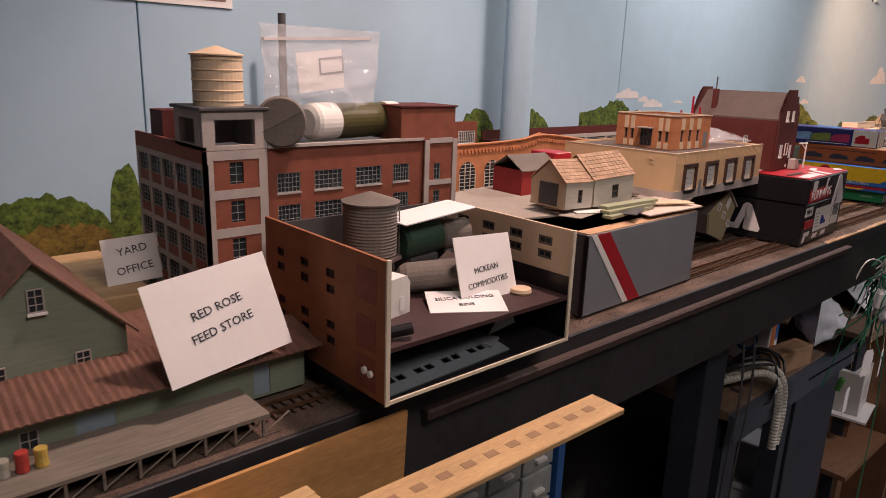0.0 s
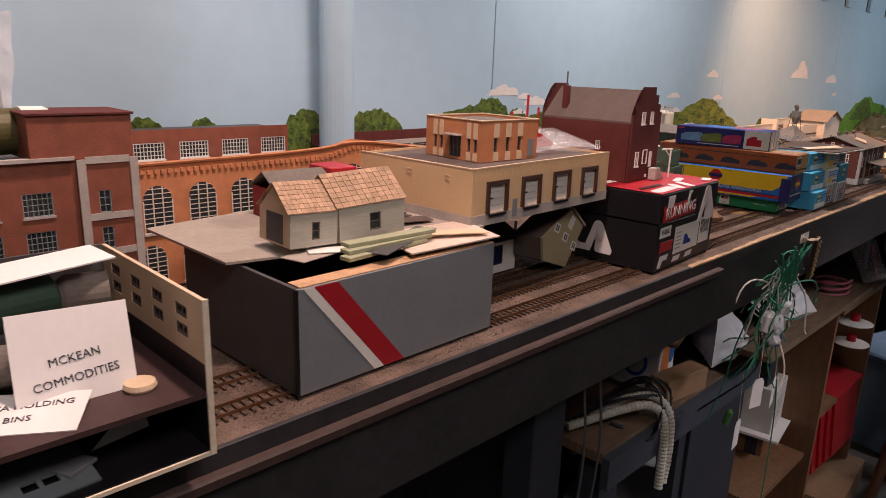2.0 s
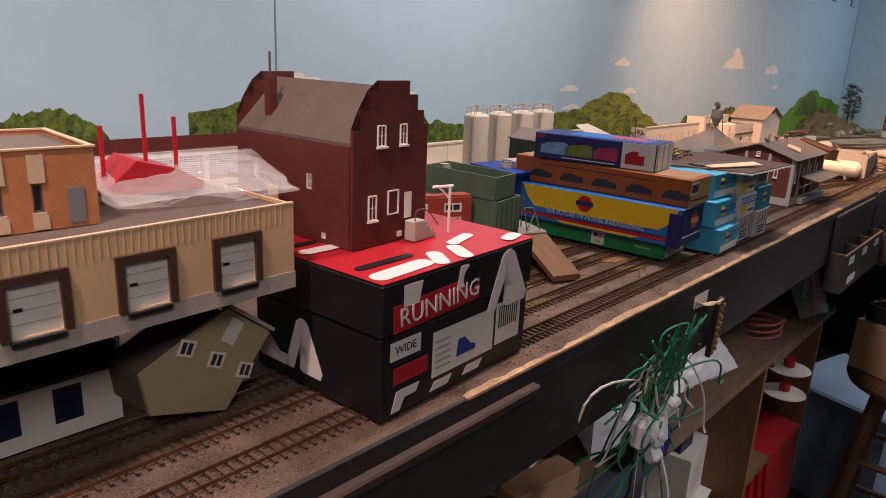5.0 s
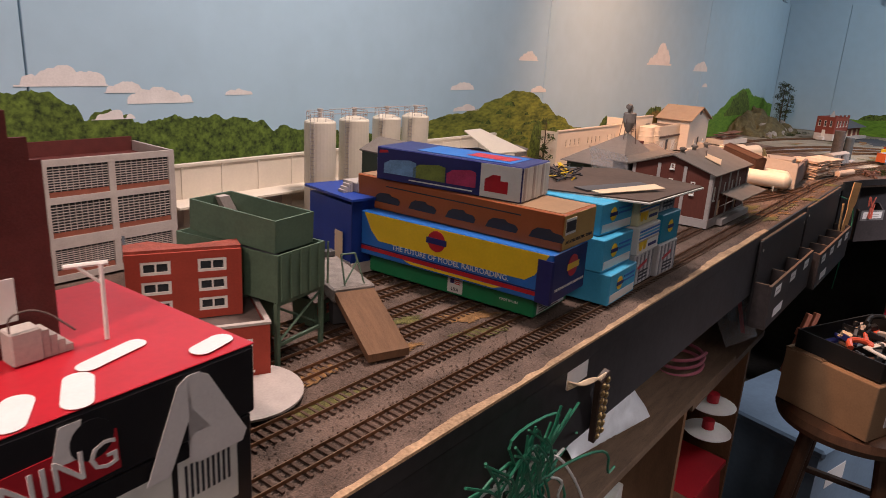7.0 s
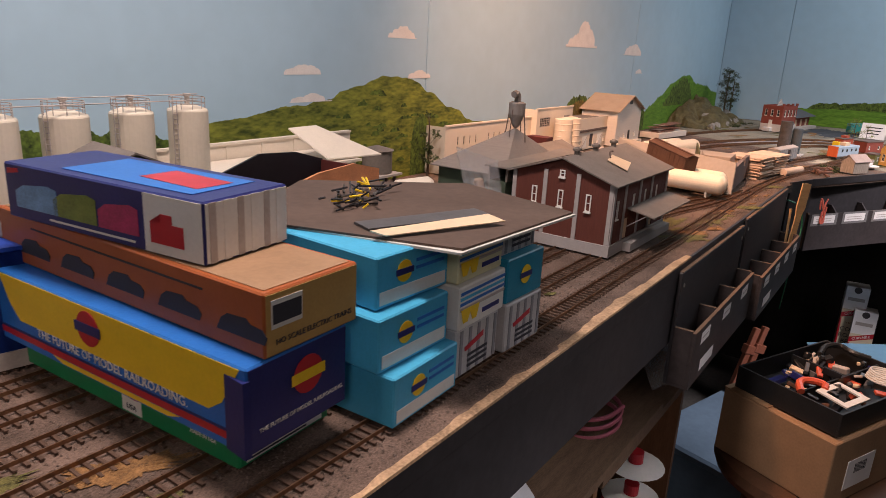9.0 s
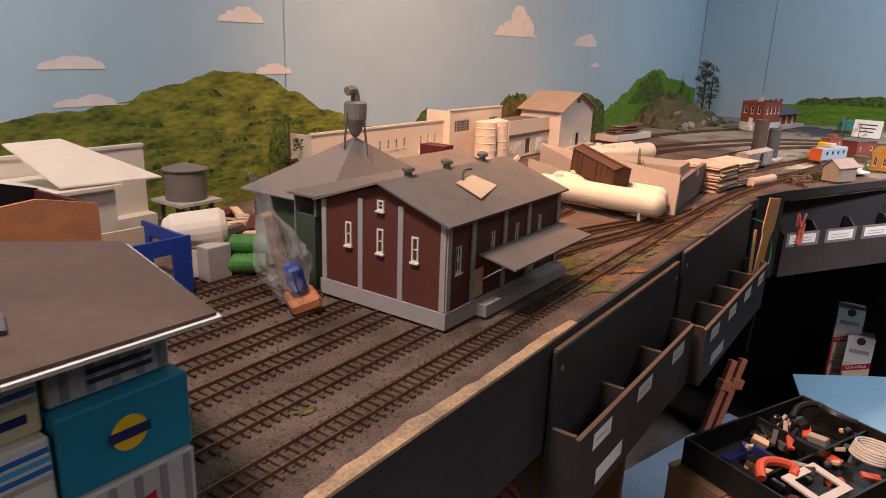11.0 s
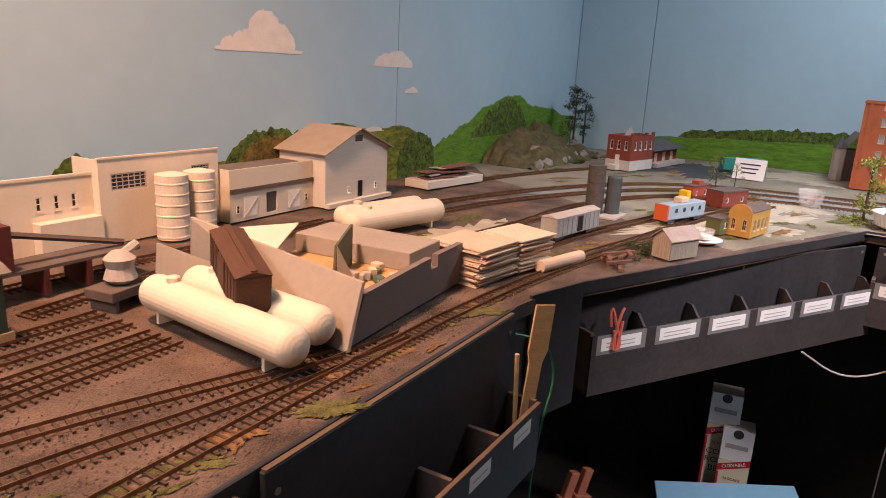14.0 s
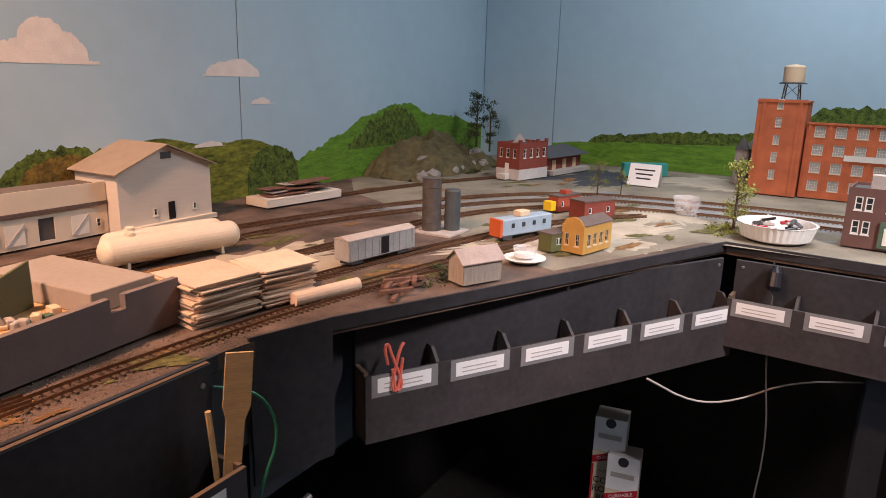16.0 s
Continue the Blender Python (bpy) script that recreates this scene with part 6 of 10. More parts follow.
part("side_wall", facade(0.09, 0.058, [(0.02, 0.0, 0.075, 0.044)], 0.003), BLUE, bfm, m=pose(0.185, 0.0032, 0, 0, 0, 90))
part("side_wall", box(0, 0.0032, 0, 0.003, 0.09, 0.058), BLUE, bfm)
part("back_wall", box(0.0032, 0.088, 0, 0.182, 0.091, 0.052), CREAM, bfm)
ruin = thing("roofless_shop", 2.13, 0.79, G, 3, "roofless rusty brown shop walls with ragged tops", "model building")
mark([(0, 0), (0.19, 0), (0.19, 0.10), (0.15, 0.112), (0.10, 0.108), (0.05, 0.095), (0, 0.09)], pose(0, 0.003, 0), ruin, BRICKOR, 0.003, "front_wall")
# back wall is black and the sides dark red, only the front is orange
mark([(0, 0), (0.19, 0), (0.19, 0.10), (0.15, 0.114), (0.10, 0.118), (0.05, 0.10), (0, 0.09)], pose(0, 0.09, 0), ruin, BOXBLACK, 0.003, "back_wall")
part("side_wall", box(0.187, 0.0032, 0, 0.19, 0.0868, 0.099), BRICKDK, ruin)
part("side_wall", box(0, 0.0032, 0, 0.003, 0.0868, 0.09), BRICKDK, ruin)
ruin.matrix_world = pose(2.095, 0.752, G, 0, 0, 3)
ruin.scale = (1.3, 1.15, 1.04)
gcy = thing("green_pipe_bundle", 2.462, 0.790, G + 0.002, -46, "bundle of bright green corrugated pipes beside track", "pipes")
GPIPE = mat("leaf_green_pipe", (0.06, 0.20, 0.04), 0.5, 0.12)
for k, (y, z) in enumerate(((0, 0.011), (0.022, 0.011), (0.011, 0.030))):
    part("pipe", lathe([p for i in range(12) for p in ((0.0105, i * 0.006), (0.0112, i * 0.006 + 0.003))], 16, m=pose(0, y, z, 0, 90)), GPIPE, gcy)
dm = thing("white_dome_tank", 2.446, 0.815, G, -36, "white round-topped tank model behind the pipes", "tank")
part("barrel", lathe([(0.004, -0.014), (0.016, -0.008), (0.021, 0), (0.021, 0.05), (0.016, 0.056)], 20, m=pose(0, 0, 0.046, 0, 84)), CWHITE, dm)
part("stand", box(0, -0.018, 0, 0.05, 0.018, 0.03), CWHITE, dm)
solo("grey_block", box(0, 0, 0, 0.03, 0.02, 0.038, 0.001), STONE, "plain grey concrete block model", "block", pose(2.45, 0.762, G))
rnd = random.Random(12)
for k in range(26):
    l = rnd.uniform(0.01, 0.05)
    mt, nm = ((STONE, "grey"), (CREAM, "cream"), (BRICKDK, "rust red"), (ROOFBRN, "brown"))[k % 4]
    solo("scrap_piece", box(-l / 2, -0.006, 0, l / 2, 0.006, rnd.uniform(0.002, 0.010), 0.0006), mt, nm + " scrap piece in the junk heap by the backdrop", "scrap", pose(2.60 + rnd.uniform(-0.02, 0.11), 0.93 + rnd.uniform(-0.07, 0.06), G - 0.003 + rnd.uniform(0, 0.008), rnd.uniform(-8, 8), rnd.uniform(-8, 8), rnd.uniform(0, 180)), group="junk heap")
CORR = mat("grey_corrugated_metal", (0.20, 0.175, 0.16), 0.7, 0.15, 30, 0.3, stretch=(30, 1, 1))


def hip_roof(parent, x0, y0, x1, y1, z, ax, ay, az, label):
    """A pyramid of four slopes on a thin eave slab."""
    bm = box(x0, y0, z, x1, y1, z + 0.0015)
    base = [bm.verts.new(p) for p in ((x0, y0, z + 0.0016), (x1, y0, z + 0.0016), (x1, y1, z + 0.0016), (x0, y1, z + 0.0016))]
    top = bm.verts.new((ax, ay, az))
    for i in range(4):
        bm.faces.new((base[i], base[(i + 1) % 4], top))
    return part("hip_roof", bm, CORR, parent, label)


grain = thing("grey_mill", 2.565, 0.700, G, 0, "grey corrugated mill model with cyclone dust collector", "model building")
part("body", box(0, 0, 0, 0.185, 0.125, 0.076), DKG, grain)
hip_roof(grain, -0.012, -0.008, 0.197, 0.135, 0.0762, 0.078, 0.030, 0.142, "grey hipped metal roof")
cyl = part("cyclone", lathe([(0.003, 0.0), (0.006, 0.004), (0.0135, 0.022), (0.0135, 0.040), (0.010, 0.042)], 18), CORR, grain, "cyclone dust collector", m=pose(0.078, 0.030, 0.142))
part("duct", tube([(0, 0, 0.042), (0, 0, 0.050), (-0.004, 0, 0.056), (-0.014, 0, 0.054)], 0.0055, 8), CORR, cyl)
for a in range(4):
    part("cyclone_leg", rod((0.020 * math.cos(a * 1.571), 0.020 * math.sin(a * 1.571), -0.022), (0.0135 * math.cos(a * 1.571), 0.0135 * math.sin(a * 1.571), 0.03), 0.0009), ROOFBRN, cyl)
gsh = thing("long_green_shed", 2.755, 0.745, G, 0, "long dark green storage shed with plain grey roof", "model building")
part("body", box(0, 0, 0, 0.200, 0.10, 0.068), DKG, gsh)
pitched_roof(gsh, 0.200, 0.10, 0.0685, 0.020, ROOFGREY, 0.006, 0.002)
part("foundation", box(-0.002, -0.003, 0, 0.204, -0.0004, 0.010), WOOD, gsh)
mon = thing("monitor_shed", 2.512, 0.664, G, 0, "narrow shed with louvred grey clerestory behind the depot", "model building")
part("body", box(0, 0.002, 0, 0.250, 0.030, 0.078), DKG, mon)
cl = part("clerestory", facade(0.250, 0.020, [(0.010 + i * 0.037, 0.004, 0.040 + i * 0.037, 0.014) for i in range(6)], 0.003), ROOFGREY, mon, m=pose(0, 0, 0.0782))
for i in range(6):
    part("louvre", box(0.010 + i * 0.037, 0.002, 0.004, 0.040 + i * 0.037, 0.0028, 0.014), DKGREY, cl)
part("clerestory_roof", box(-0.006, -0.005, 0.0985, 0.256, 0.036, 0.1008), ROOFGREY, mon)
part("rear_wall", box(0, 0.0302, 0, 0.250, 0.0325, 0.098), CORR, mon)

# ---- cream factories along the backdrop ----
cf = thing("cream_mill_row", 2.830, 1.000, G, 0, "low cream mill flat with a row of windows", "model building")
hs = [(0.045 + i * 0.024 + (0.03 if i > 3 else 0) + (0.03 if i > 7 else 0), 0.058, 0.053 + i * 0.024 + (0.03 if i > 3 else 0) + (0.03 if i > 7 else 0), 0.078) for i in range(11)]
hs = [tuple(round(v, 4) for v in q) for q in hs] + [(0.356, 0.016, 0.364, 0.032)]
part("wall", facade(0.377, 0.100, [q for q in hs if q[2] < 0.375], 0.003), CWHITE, cf)
for q in hs:
    if q[2] < 0.375:
        window(cf, pose(0, 0, 0), q, CWHITE, 1, 2, CWHITE, 0.001)
part("parapet", box(-0.001, -0.0015, 0.1002, 0.378, 0.004, 0.104), CWHITE, cf)
part("side_wall", box(0, 0.0032, 0, 0.003, 0.05, 0.1), CWHITE, cf)
part("lower_wing", box(0.29, -0.02, 0, 0.377, -0.0003, 0.045), CWHITE, cf)
ct = thing("cream_elevator", 3.207, 0.985, G, 0, "tall cream elevator flat with steel windows", "model building")
hs = [(0.018, 0.076, 0.075, 0.100), (0.155, 0.080, 0.190, 0.100)]
part("wall", facade(0.208, 0.121, hs, 0.003), CWHITE, ct)
for q in hs:
    window(ct, pose(0, 0, 0), q, STONE, 6, 4, None, 0.0012)
part("parapet", box(-0.001, -0.0015, 0.1212, 0.209, 0.004, 0.124), CWHITE, ct)
part("side_wall", box(0, 0.0032, 0, 0.003, 0.06, 0.121), CWHITE, ct)
for x in (3.302, 3.352):
    s = thing("cream_silo", x, 0.955, G, 0, "cream banded silo beside the elevator", "silo", "pair of cream silos")
    prof = []
    for k in range(6):
        prof += [(0.0235, 0.002 + k * 0.016), (0.0242, 0.003 + k * 0.016), (0.0242, 0.0045 + k * 0.016), (0.0235, 0.0055 + k * 0.016)]
    part("barrel", lathe([(0.0235, 0)] + prof + [(0.0235, 0.096), (0.006, 0.100)], 24), CWHITE, s)
cw = thing("cream_warehouse", 3.420, 0.965, G, 0, "low cream warehouse flat with freight doors", "model building")
part("wall", facade(0.20, 0.088, [(0.082, 0.006, 0.108, 0.042)], 0.003), CWHITE, cw)
part("dark_opening", box(0.082, 0.0025, 0.006, 0.108, 0.0029, 0.042), DKGREY, cw)
part("dock_strip", box(0, -0.003, 0.050, 0.20, -0.0003, 0.056), ROOFBRN, cw)
for x in (0.03, 0.135):
    part("freight_door", box(x, -0.0012, 0.006, x + 0.030, -0.0002, 0.038), WHITE, cw)
    part("door_brace", rod((x, -0.0018, 0.007), (x + 0.03, -0.0018, 0.037), 0.0007), STONE, cw)
for x in (0.012, 0.178):
    window(cw, pose(0, -0.0026, 0), (x, 0.014, x + 0.008, 0.028), WHITE, 1, 2)
part("side_wall", box(0, 0.0032, 0, 0.003, 0.08, 0.088), CWHITE, cw)
part("roof", box(0.0032, 0.0032, 0.080, 0.20, 0.085, 0.083), ROOFGREY, cw)
wh2 = thing("white_gabled_barn", 3.622, 0.935, G, 0, "white gabled barn model with dark open door", "model building")
BWH = mat("weathered_white_siding", (0.64, 0.58, 0.52), 0.7, 0.06, 20, 0.1, stretch=(1, 1, 14))
part("gable_wall", gable_end(0.196, 0.104, 0.040), BWH, wh2)
part("side_wall", box(0, 0.0027, 0, 0.0025, 0.115, 0.104), BWH, wh2)
part("side_wall", box(0.1935, 0.0027, 0, 0.196, 0.115, 0.104), BWH, wh2)
pitched_roof(wh2, 0.196, 0.116, 0.1045, 0.040, mat("taupe_tin_roof", (0.34, 0.27, 0.21), 0.7, 0.1), 0.010, 0.002, "y")
part("open_door", box(0.098, -0.001, 0.010, 0.112, -0.0002, 0.042), BOXBLACK, wh2, "dark open doorway")
part("peak_hatch", box(0.088, -0.001, 0.120, 0.110, -0.0002, 0.132), DKGREY, wh2)
for x in (0.066, 0.152):
    window(wh2, pose(0, -0.0022, 0), (x, 0.022, x + 0.007, 0.034), WHITE, 1, 2, WHITE)
part("platform", box(-0.002, -0.012, 0, 0.198, -0.0003, 0.008), CWHITE, wh2)
pl = thing("rusty_sheet_platform", 3.935, 0.905, G, -8, "white platform stacked with rusty roofing sheets", "platform")
part("base", box(0, 0, 0, 0.21, 0.07, 0.018, 0.001), BWH, pl)
rnd = random.Random(3)
for k in range(9):
    part("roof_sheet", box(-0.05, -0.018, 0, 0.05, 0.018, 0.0015), RUST if k % 3 else STONE, pl, m=pose(0.06 + rnd.uniform(0, 0.09), 0.035 + rnd.uniform(-0.01, 0.01), 0.019 + k * 0.0026, rnd.uniform(-4, 4), rnd.uniform(-5, 5), rnd.uniform(-14, 14)))

# ---- tanks, boxcar, foam block, lumber ----


def tank(name, x, y, z, rz, r, l, label, grp=""):
    t = thing(name, x, y, z, rz, label, "tank", grp)
    cap = [(r * math.cos(a), -r * 0.75 * math.sin(a)) for a in [math.pi / 2 * (1 - k / 6) for k in range(6)]]
    prof = [(max(p[0], 0.0005), p[1]) for p in cap] + [(r, 0), (r, l)] + [(max(p[0], 0.0005), l - p[1]) for p in cap[::-1]]
    part("shell", lathe(prof, 28, m=pose(0, 0, 0.0065 + r, 0, 90)), TANKWHITE, t, smooth=False)
    for xx in (0.02, l - 0.02):
        part("saddle", box(xx - 0.002, -r * 0.7, 0, xx + 0.002, r * 0.7, 0.012 + r * 0.3), TANKWHITE, t)
    part("dome", lathe([(0.007, 0.004 + 2 * r), (0.007, 0.0105 + 2 * r), (0.005, 0.0115 + 2 * r)], 14, m=pose(0.03, 0, 0)), TANKWHITE, t)
    return t


tank("gas_tank", 3.080, 0.696, G + 0.001, -95.5, 0.0195, 0.205, "cream-white horizontal gas tank with round ends", "pair of yard gas tanks")
tank("gas_tank", 3.128, 0.690, G + 0.001, -95, 0.0195, 0.185, "cream-white horizontal gas tank beneath a boxcar", "pair of yard gas tanks")
bc = thing("brown_boxcar", 3.144, 0.664, G + 0.050, -120, "weathered brown boxcar resting tilted across the tanks", "boxcar", ry=9)
BROWNCAR = mat("boxcar_brown", (0.085, 0.038, 0.022), 0.7, 0.25, 40, 0.2, stretch=(8, 1, 1))
part("body", box(0, -0.017, 0.001, 0.118, 0.017, 0.040, 0.001), BROWNCAR, bc)
bm = plate([(-0.018, 0.0402), (0.018, 0.0402), (0, 0.0455)], -0.001, 0.119)
part("roof", bm, BROWNCAR, bc, m=pose(0, 0, 0, 0, 0, -90))
part("roof_walk", box(0, -0.003, 0.0457, 0.118, 0.003, 0.0466), BROWNCAR, bc)
part("door", box(0.046, -0.0182, 0.004, 0.072, -0.0172, 0.036), BROWNCAR, bc)
for k in range(9):
    part("rib", box(0.004 + k * 0.0135, -0.0179, 0.002, 0.0052 + k * 0.0135, -0.0172, 0.039), BROWNCAR, bc)
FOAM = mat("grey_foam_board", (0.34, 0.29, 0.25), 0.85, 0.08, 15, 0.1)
gl = thing("foam_wall_kit", 3.160, 0.490, G, 0, "large grey kit base with tilted end wall and machinery", "model building")
bm = bmesh.new()
q = [(-0.034, -0.008, 0.0), (0.006, 0.262, 0.0), (0.010, 0.262, 0.084), (-0.004, -0.002, 0.062)]
a = [bm.verts.new(p) for p in q]
b = [bm.verts.new((p[0] + 0.004, p[1] - 0.001, p[2])) for p in q]
for f in (a, b[::-1], *[(a[(i + 1) % 4], a[i], b[i], b[(i + 1) % 4]) for i in range(4)]):
    bm.faces.new(f)
bmesh.ops.recalc_face_normals(bm, faces=bm.faces)
part("end_wall", bm, FOAM, gl, "leaning grey end wall")
# front wall's shade is put into its colour, darker than the lit end wall
part("front_wall", plate([(-0.02, 0), (0.236, 0), (0.236, 0.052), (0.166, 0.052), (0.166, 0.037), (0.148, 0.037), (0.148, 0.052), (0.004, 0.048)], 0.0, 0.008), mat("shaded_mauve_grey_face", (0.19, 0.145, 0.135), 0.8, 0.1), gl, m=pose(0, 0, 0, 0, 0, 5))
part("base", box(0.012, 0.012, 0, 0.232, 0.20, 0.028), WOOD, gl, m=pose(0, 0, 0, 0, 0, 5))
part("rear_block", box(0.15, 0.03, 0.0282, 0.232, 0.20, 0.052, 0.001), FOAM, gl, m=pose(0, 0, 0, 0, 0, 5))
part("green_wall", plate([(0, 0), (0.07, 0), (0.07, 0.050), (0.008, 0.038)], 0, 0.003), mat("dark_olive_wall", (0.10, 0.10, 0.05), 0.6, 0.1), gl, m=pose(0.065, 0.09, 0.029, 0, 0, 22))
part("buttress", plate([(0, 0), (0.02, 0), (0.0, 0.04)], 0, 0.003), FOAM, gl, m=pose(0.065, 0.086, 0.029, 0, 0, -40))
for k in range(12):
    rr_ = random.Random(k)
    part("machine_part", box(0, 0, 0, rr_.uniform(0.006, 0.02), rr_.uniform(0.004, 0.012), rr_.uniform(0.004, 0.012), 0.001), (HOP, STONE, CREAM)[k % 3], gl, m=pose(0.075 + rr_.uniform(0, 0.06), 0.035 + rr_.uniform(0, 0.045), 0.0283, 0, 0, rr_.uniform(0, 90)))
part("loose_sheet", prism([(0, 0), (0.10, 0.02), (0.05, 0.08), (-0.02, 0.05)], 0, 0.0015), CWHITE, gl, m=pose(0.03, 0.16, 0.045, 6, -12, 10))
sw = solo("small_side_wall", plate([(0, 0), (0.075, 0), (0.075, 0.030), (0, 0.052)], 0, 0.003), FOAM, "small grey side wall leaning on the gas tanks", "wall panel", pose(3.112, 0.745, G + 0.012, -12, 0, -62))
PLY = mat("pale_balsa_sheet", (0.62, 0.47, 0.36), 0.8, 0.1, 20, 0.1, island=0.25)


def sheets(name, x, y, rz, l, d, n, seed, label, t=0.0022):
    st = thing(name, x, y, G - 0.002, rz, label, "wood stack", "stacks of thin sheets")
    r = random.Random(seed)
    for k in range(n):
        part("sheet", box(-l / 2, -d / 2, 0, l / 2, d / 2, t * 0.8), PLY, st, m=pose(r.uniform(-0.004, 0.004), r.uniform(-0.004, 0.004), k * t, r.uniform(-1.2, 1.2), r.uniform(-1.5, 1.5), r.uniform(-4, 4)))
    return st


sheets("sheet_stack", 3.440, 0.520, -8, 0.085, 0.09, 22, 1, "tall stack of pale thin wood sheets beside the track")
sheets("sheet_stack", 3.525, 0.495, -14, 0.075, 0.075, 22, 2, "stack of pale thin wood sheets with uneven ends")
tank("white_tank", 3.478, 0.755, G - 0.002, -12, 0.0205, 0.185, "long cream-white tank lying behind the kit", "pair of long tanks")
tank("white_tank", 3.510, 0.800, G - 0.002, -12, 0.0185, 0.165, "shorter cream-white tank lying behind the kit", "pair of long tanks")
solo("paper_roll", lathe([(0.009, 0), (0.009, 0.10)], 16, m=pose(0, 0, 0.009, 0, 90)), PLY, "pale rolled sheet lying beside the wood stacks", "roll", pose(3.51, 0.449, G - 0.003, 0, 0, -14))
br = thing("timber_trestle", 2.985, 0.842, G, 0, "rusty timber loading trestle with grey machinery", "trestle")
for k in range(4):
    part("bent", box(0.01 + k * 0.05, 0, 0, 0.016 + k * 0.05, 0.05, 0.03), BRICKDK, br)
part("deck", box(0, 0, 0.0302, 0.18, 0.05, 0.034), ROOFBRN, br)
part("tower", box(0.0, 0.0, 0.0342, 0.03, 0.05, 0.085), BRICKDK, br)
part("conveyor", rod((0.02, 0.02, 0.075), (0.17, 0.02, 0.038), 0.004), ROOFBRN, br)
mc = thing("grey_machine", 3.085, 0.765, G + 0.022, 10, "grey machine casting on a small wooden trolley", "machine")
part("casting", lathe([(0.010, 0), (0.018, 0.006), (0.014, 0.018), (0.017, 0.028), (0.008, 0.036)], 12), STONE, mc)
part("arm", rod((0, 0, 0.03), (0.02, -0.006, 0.042), 0.005), STONE, mc)
part("trolley", box(-0.032, -0.02, -0.012, 0.03, 0.02, -0.0005, 0.001), ROOFBRN, mc)
for x in (-0.026, 0.024):
    part("trolley_leg", box(x, -0.018, -0.025, x + 0.004, 0.018, -0.0122), ROOFBRN, mc)
# ---- tracks, ground cover ----


def smooth_line(pts, n=3):
    p = [Vector((*q, 0)) for q in pts]
    for _ in range(n):
        q = [p[0]]
        for a, b in zip(p, p[1:]):
            q += [a.lerp(b, 0.25), a.lerp(b, 0.75)]
        p = q + [p[-1]]
    return p


TIE_ME = None


def track(pts, label, each=None, gauge=0.0165, pitch=0.0086, straight=False):
    """Rails on ties along a line; within the stretch each=(x0, x1) the ties are pieces of their own."""
    global TIE_ME
    line = [Vector((*q, 0)) for q in pts] if straight else smooth_line(pts)
    t = thing("railway_track", 0, 0, 0, 0, label, "railway track", "model railway tracks")
    for s in (-1, 1):
        bm, prev = bmesh.new(), None
        for i, p in enumerate(line):
            d = (line[min(i + 1, len(line) - 1)] - line[max(i - 1, 0)]).normalized()
            nrm = Vector((-d.y, d.x, 0))
            c = p + nrm * s * gauge / 2
            ring = [bm.verts.new((c.x + nrm.x * w, c.y + nrm.y * w, G + h)) for w, h in ((-0.0006, -0.001), (0.0006, -0.001), (0.0005, 0.0021), (-0.0005, 0.0021))]
            if prev:
                for k in range(4):
                    bm.faces.new((prev[k], prev[(k + 1) % 4], ring[(k + 1) % 4], ring[k]))
            else:
                bm.faces.new(ring[::-1])
            prev = ring
        bm.faces.new(prev)
        part("rail", bm, RAIL, t)
    bm = bmesh.new()
    acc, rnd_ = 0.0, random.Random(len(label))
    for a, b in zip(line, line[1:]):
        d = b - a
        l = d.length
        d.normalize()
        while acc < l:
            p = a + d * acc
            acc += pitch
            ang = math.degrees(math.atan2(d.y, d.x)) + rnd_.uniform(-1.5, 1.5)
            m = pose(p.x, p.y, G - 0.0028, 0, 0, ang)
            if each and each[0] < p.x < each[1]:
                if TIE_ME is None:
                    ob = part("tie", box(-0.00125, -0.0148, 0, 0.00125, 0.0148, 0.0018), TIE, t, m=m)
                    TIE_ME = ob.data
                else:
                    ob = new("tie", TIE_ME)
                    ob.parent = t
                    ob.matrix_local = m
            else:
                vs = [bm.verts.new(m @ Vector(q)) for q in ((-0.00125, -0.0148, 0.0018), (0.00125, -0.0148, 0.0018), (0.00125, 0.0148, 0.0018), (-0.00125, 0.0148, 0.0018), (-0.00125, -0.0148, 0), (0.00125, -0.0148, 0), (0.00125, 0.0148, 0), (-0.00125, 0.0148, 0))]
                for f in ((0, 1, 2, 3), (4, 5, 1, 0), (5, 6, 2, 1), (6, 7, 3, 2), (7, 4, 0, 3)):
                    bm.faces.new([vs[k] for k in f])
        acc -= l
    if bm.faces:
        tagged(part("tie_row", bm, TIE, t), kind="stuff")
    else:
        bm.free()
    return t


YL = "brown weathered model railway track on dark ties"
track([(-1.0, 0.459), (3.26, 0.459)], YL + " along the edge", (1.0, 1.95), straight=True)
track([(3.26, 0.459), (3.45, 0.447), (3.66, 0.415), (3.95, 0.34)], YL + " past stacks")
track([(-0.2, 0.511), (2.505, 0.511)], YL + " in the yard", (1.0, 1.95), straight=True)
track([(1.40, 0.565), (2.505, 0.565)], YL + " behind the boxes", straight=True)
track([(1.30, 0.611), (2.505, 0.611)], YL + " leading to the depot", straight=True)
for y, x0 in ((0.662, 1.3), (0.706, 1.75), (0.75, 1.75)):
    track([(x0, y), (3.05, y)], YL + " in the rear yard", straight=True)
track([(0.95, 0.555), (1.30, 0.555)], YL + " under the warehouse", straight=True)
track([(2.735, 0.54), (2.86, 0.525), (3.0, 0.49), (3.2, 0.466)], YL + " of the yard ladder")
track([(2.735, 0.60), (2.86, 0.58), (3.02, 0.525), (3.12, 0.487)], YL + " joining the yard ladder")
track([(2.735, 0.63), (3.05, 0.63)], YL + " east of the depot", straight=True)
track([(2.6, 0.905), (3.2, 0.895), (3.55, 0.87)], YL + " by the cream mills")
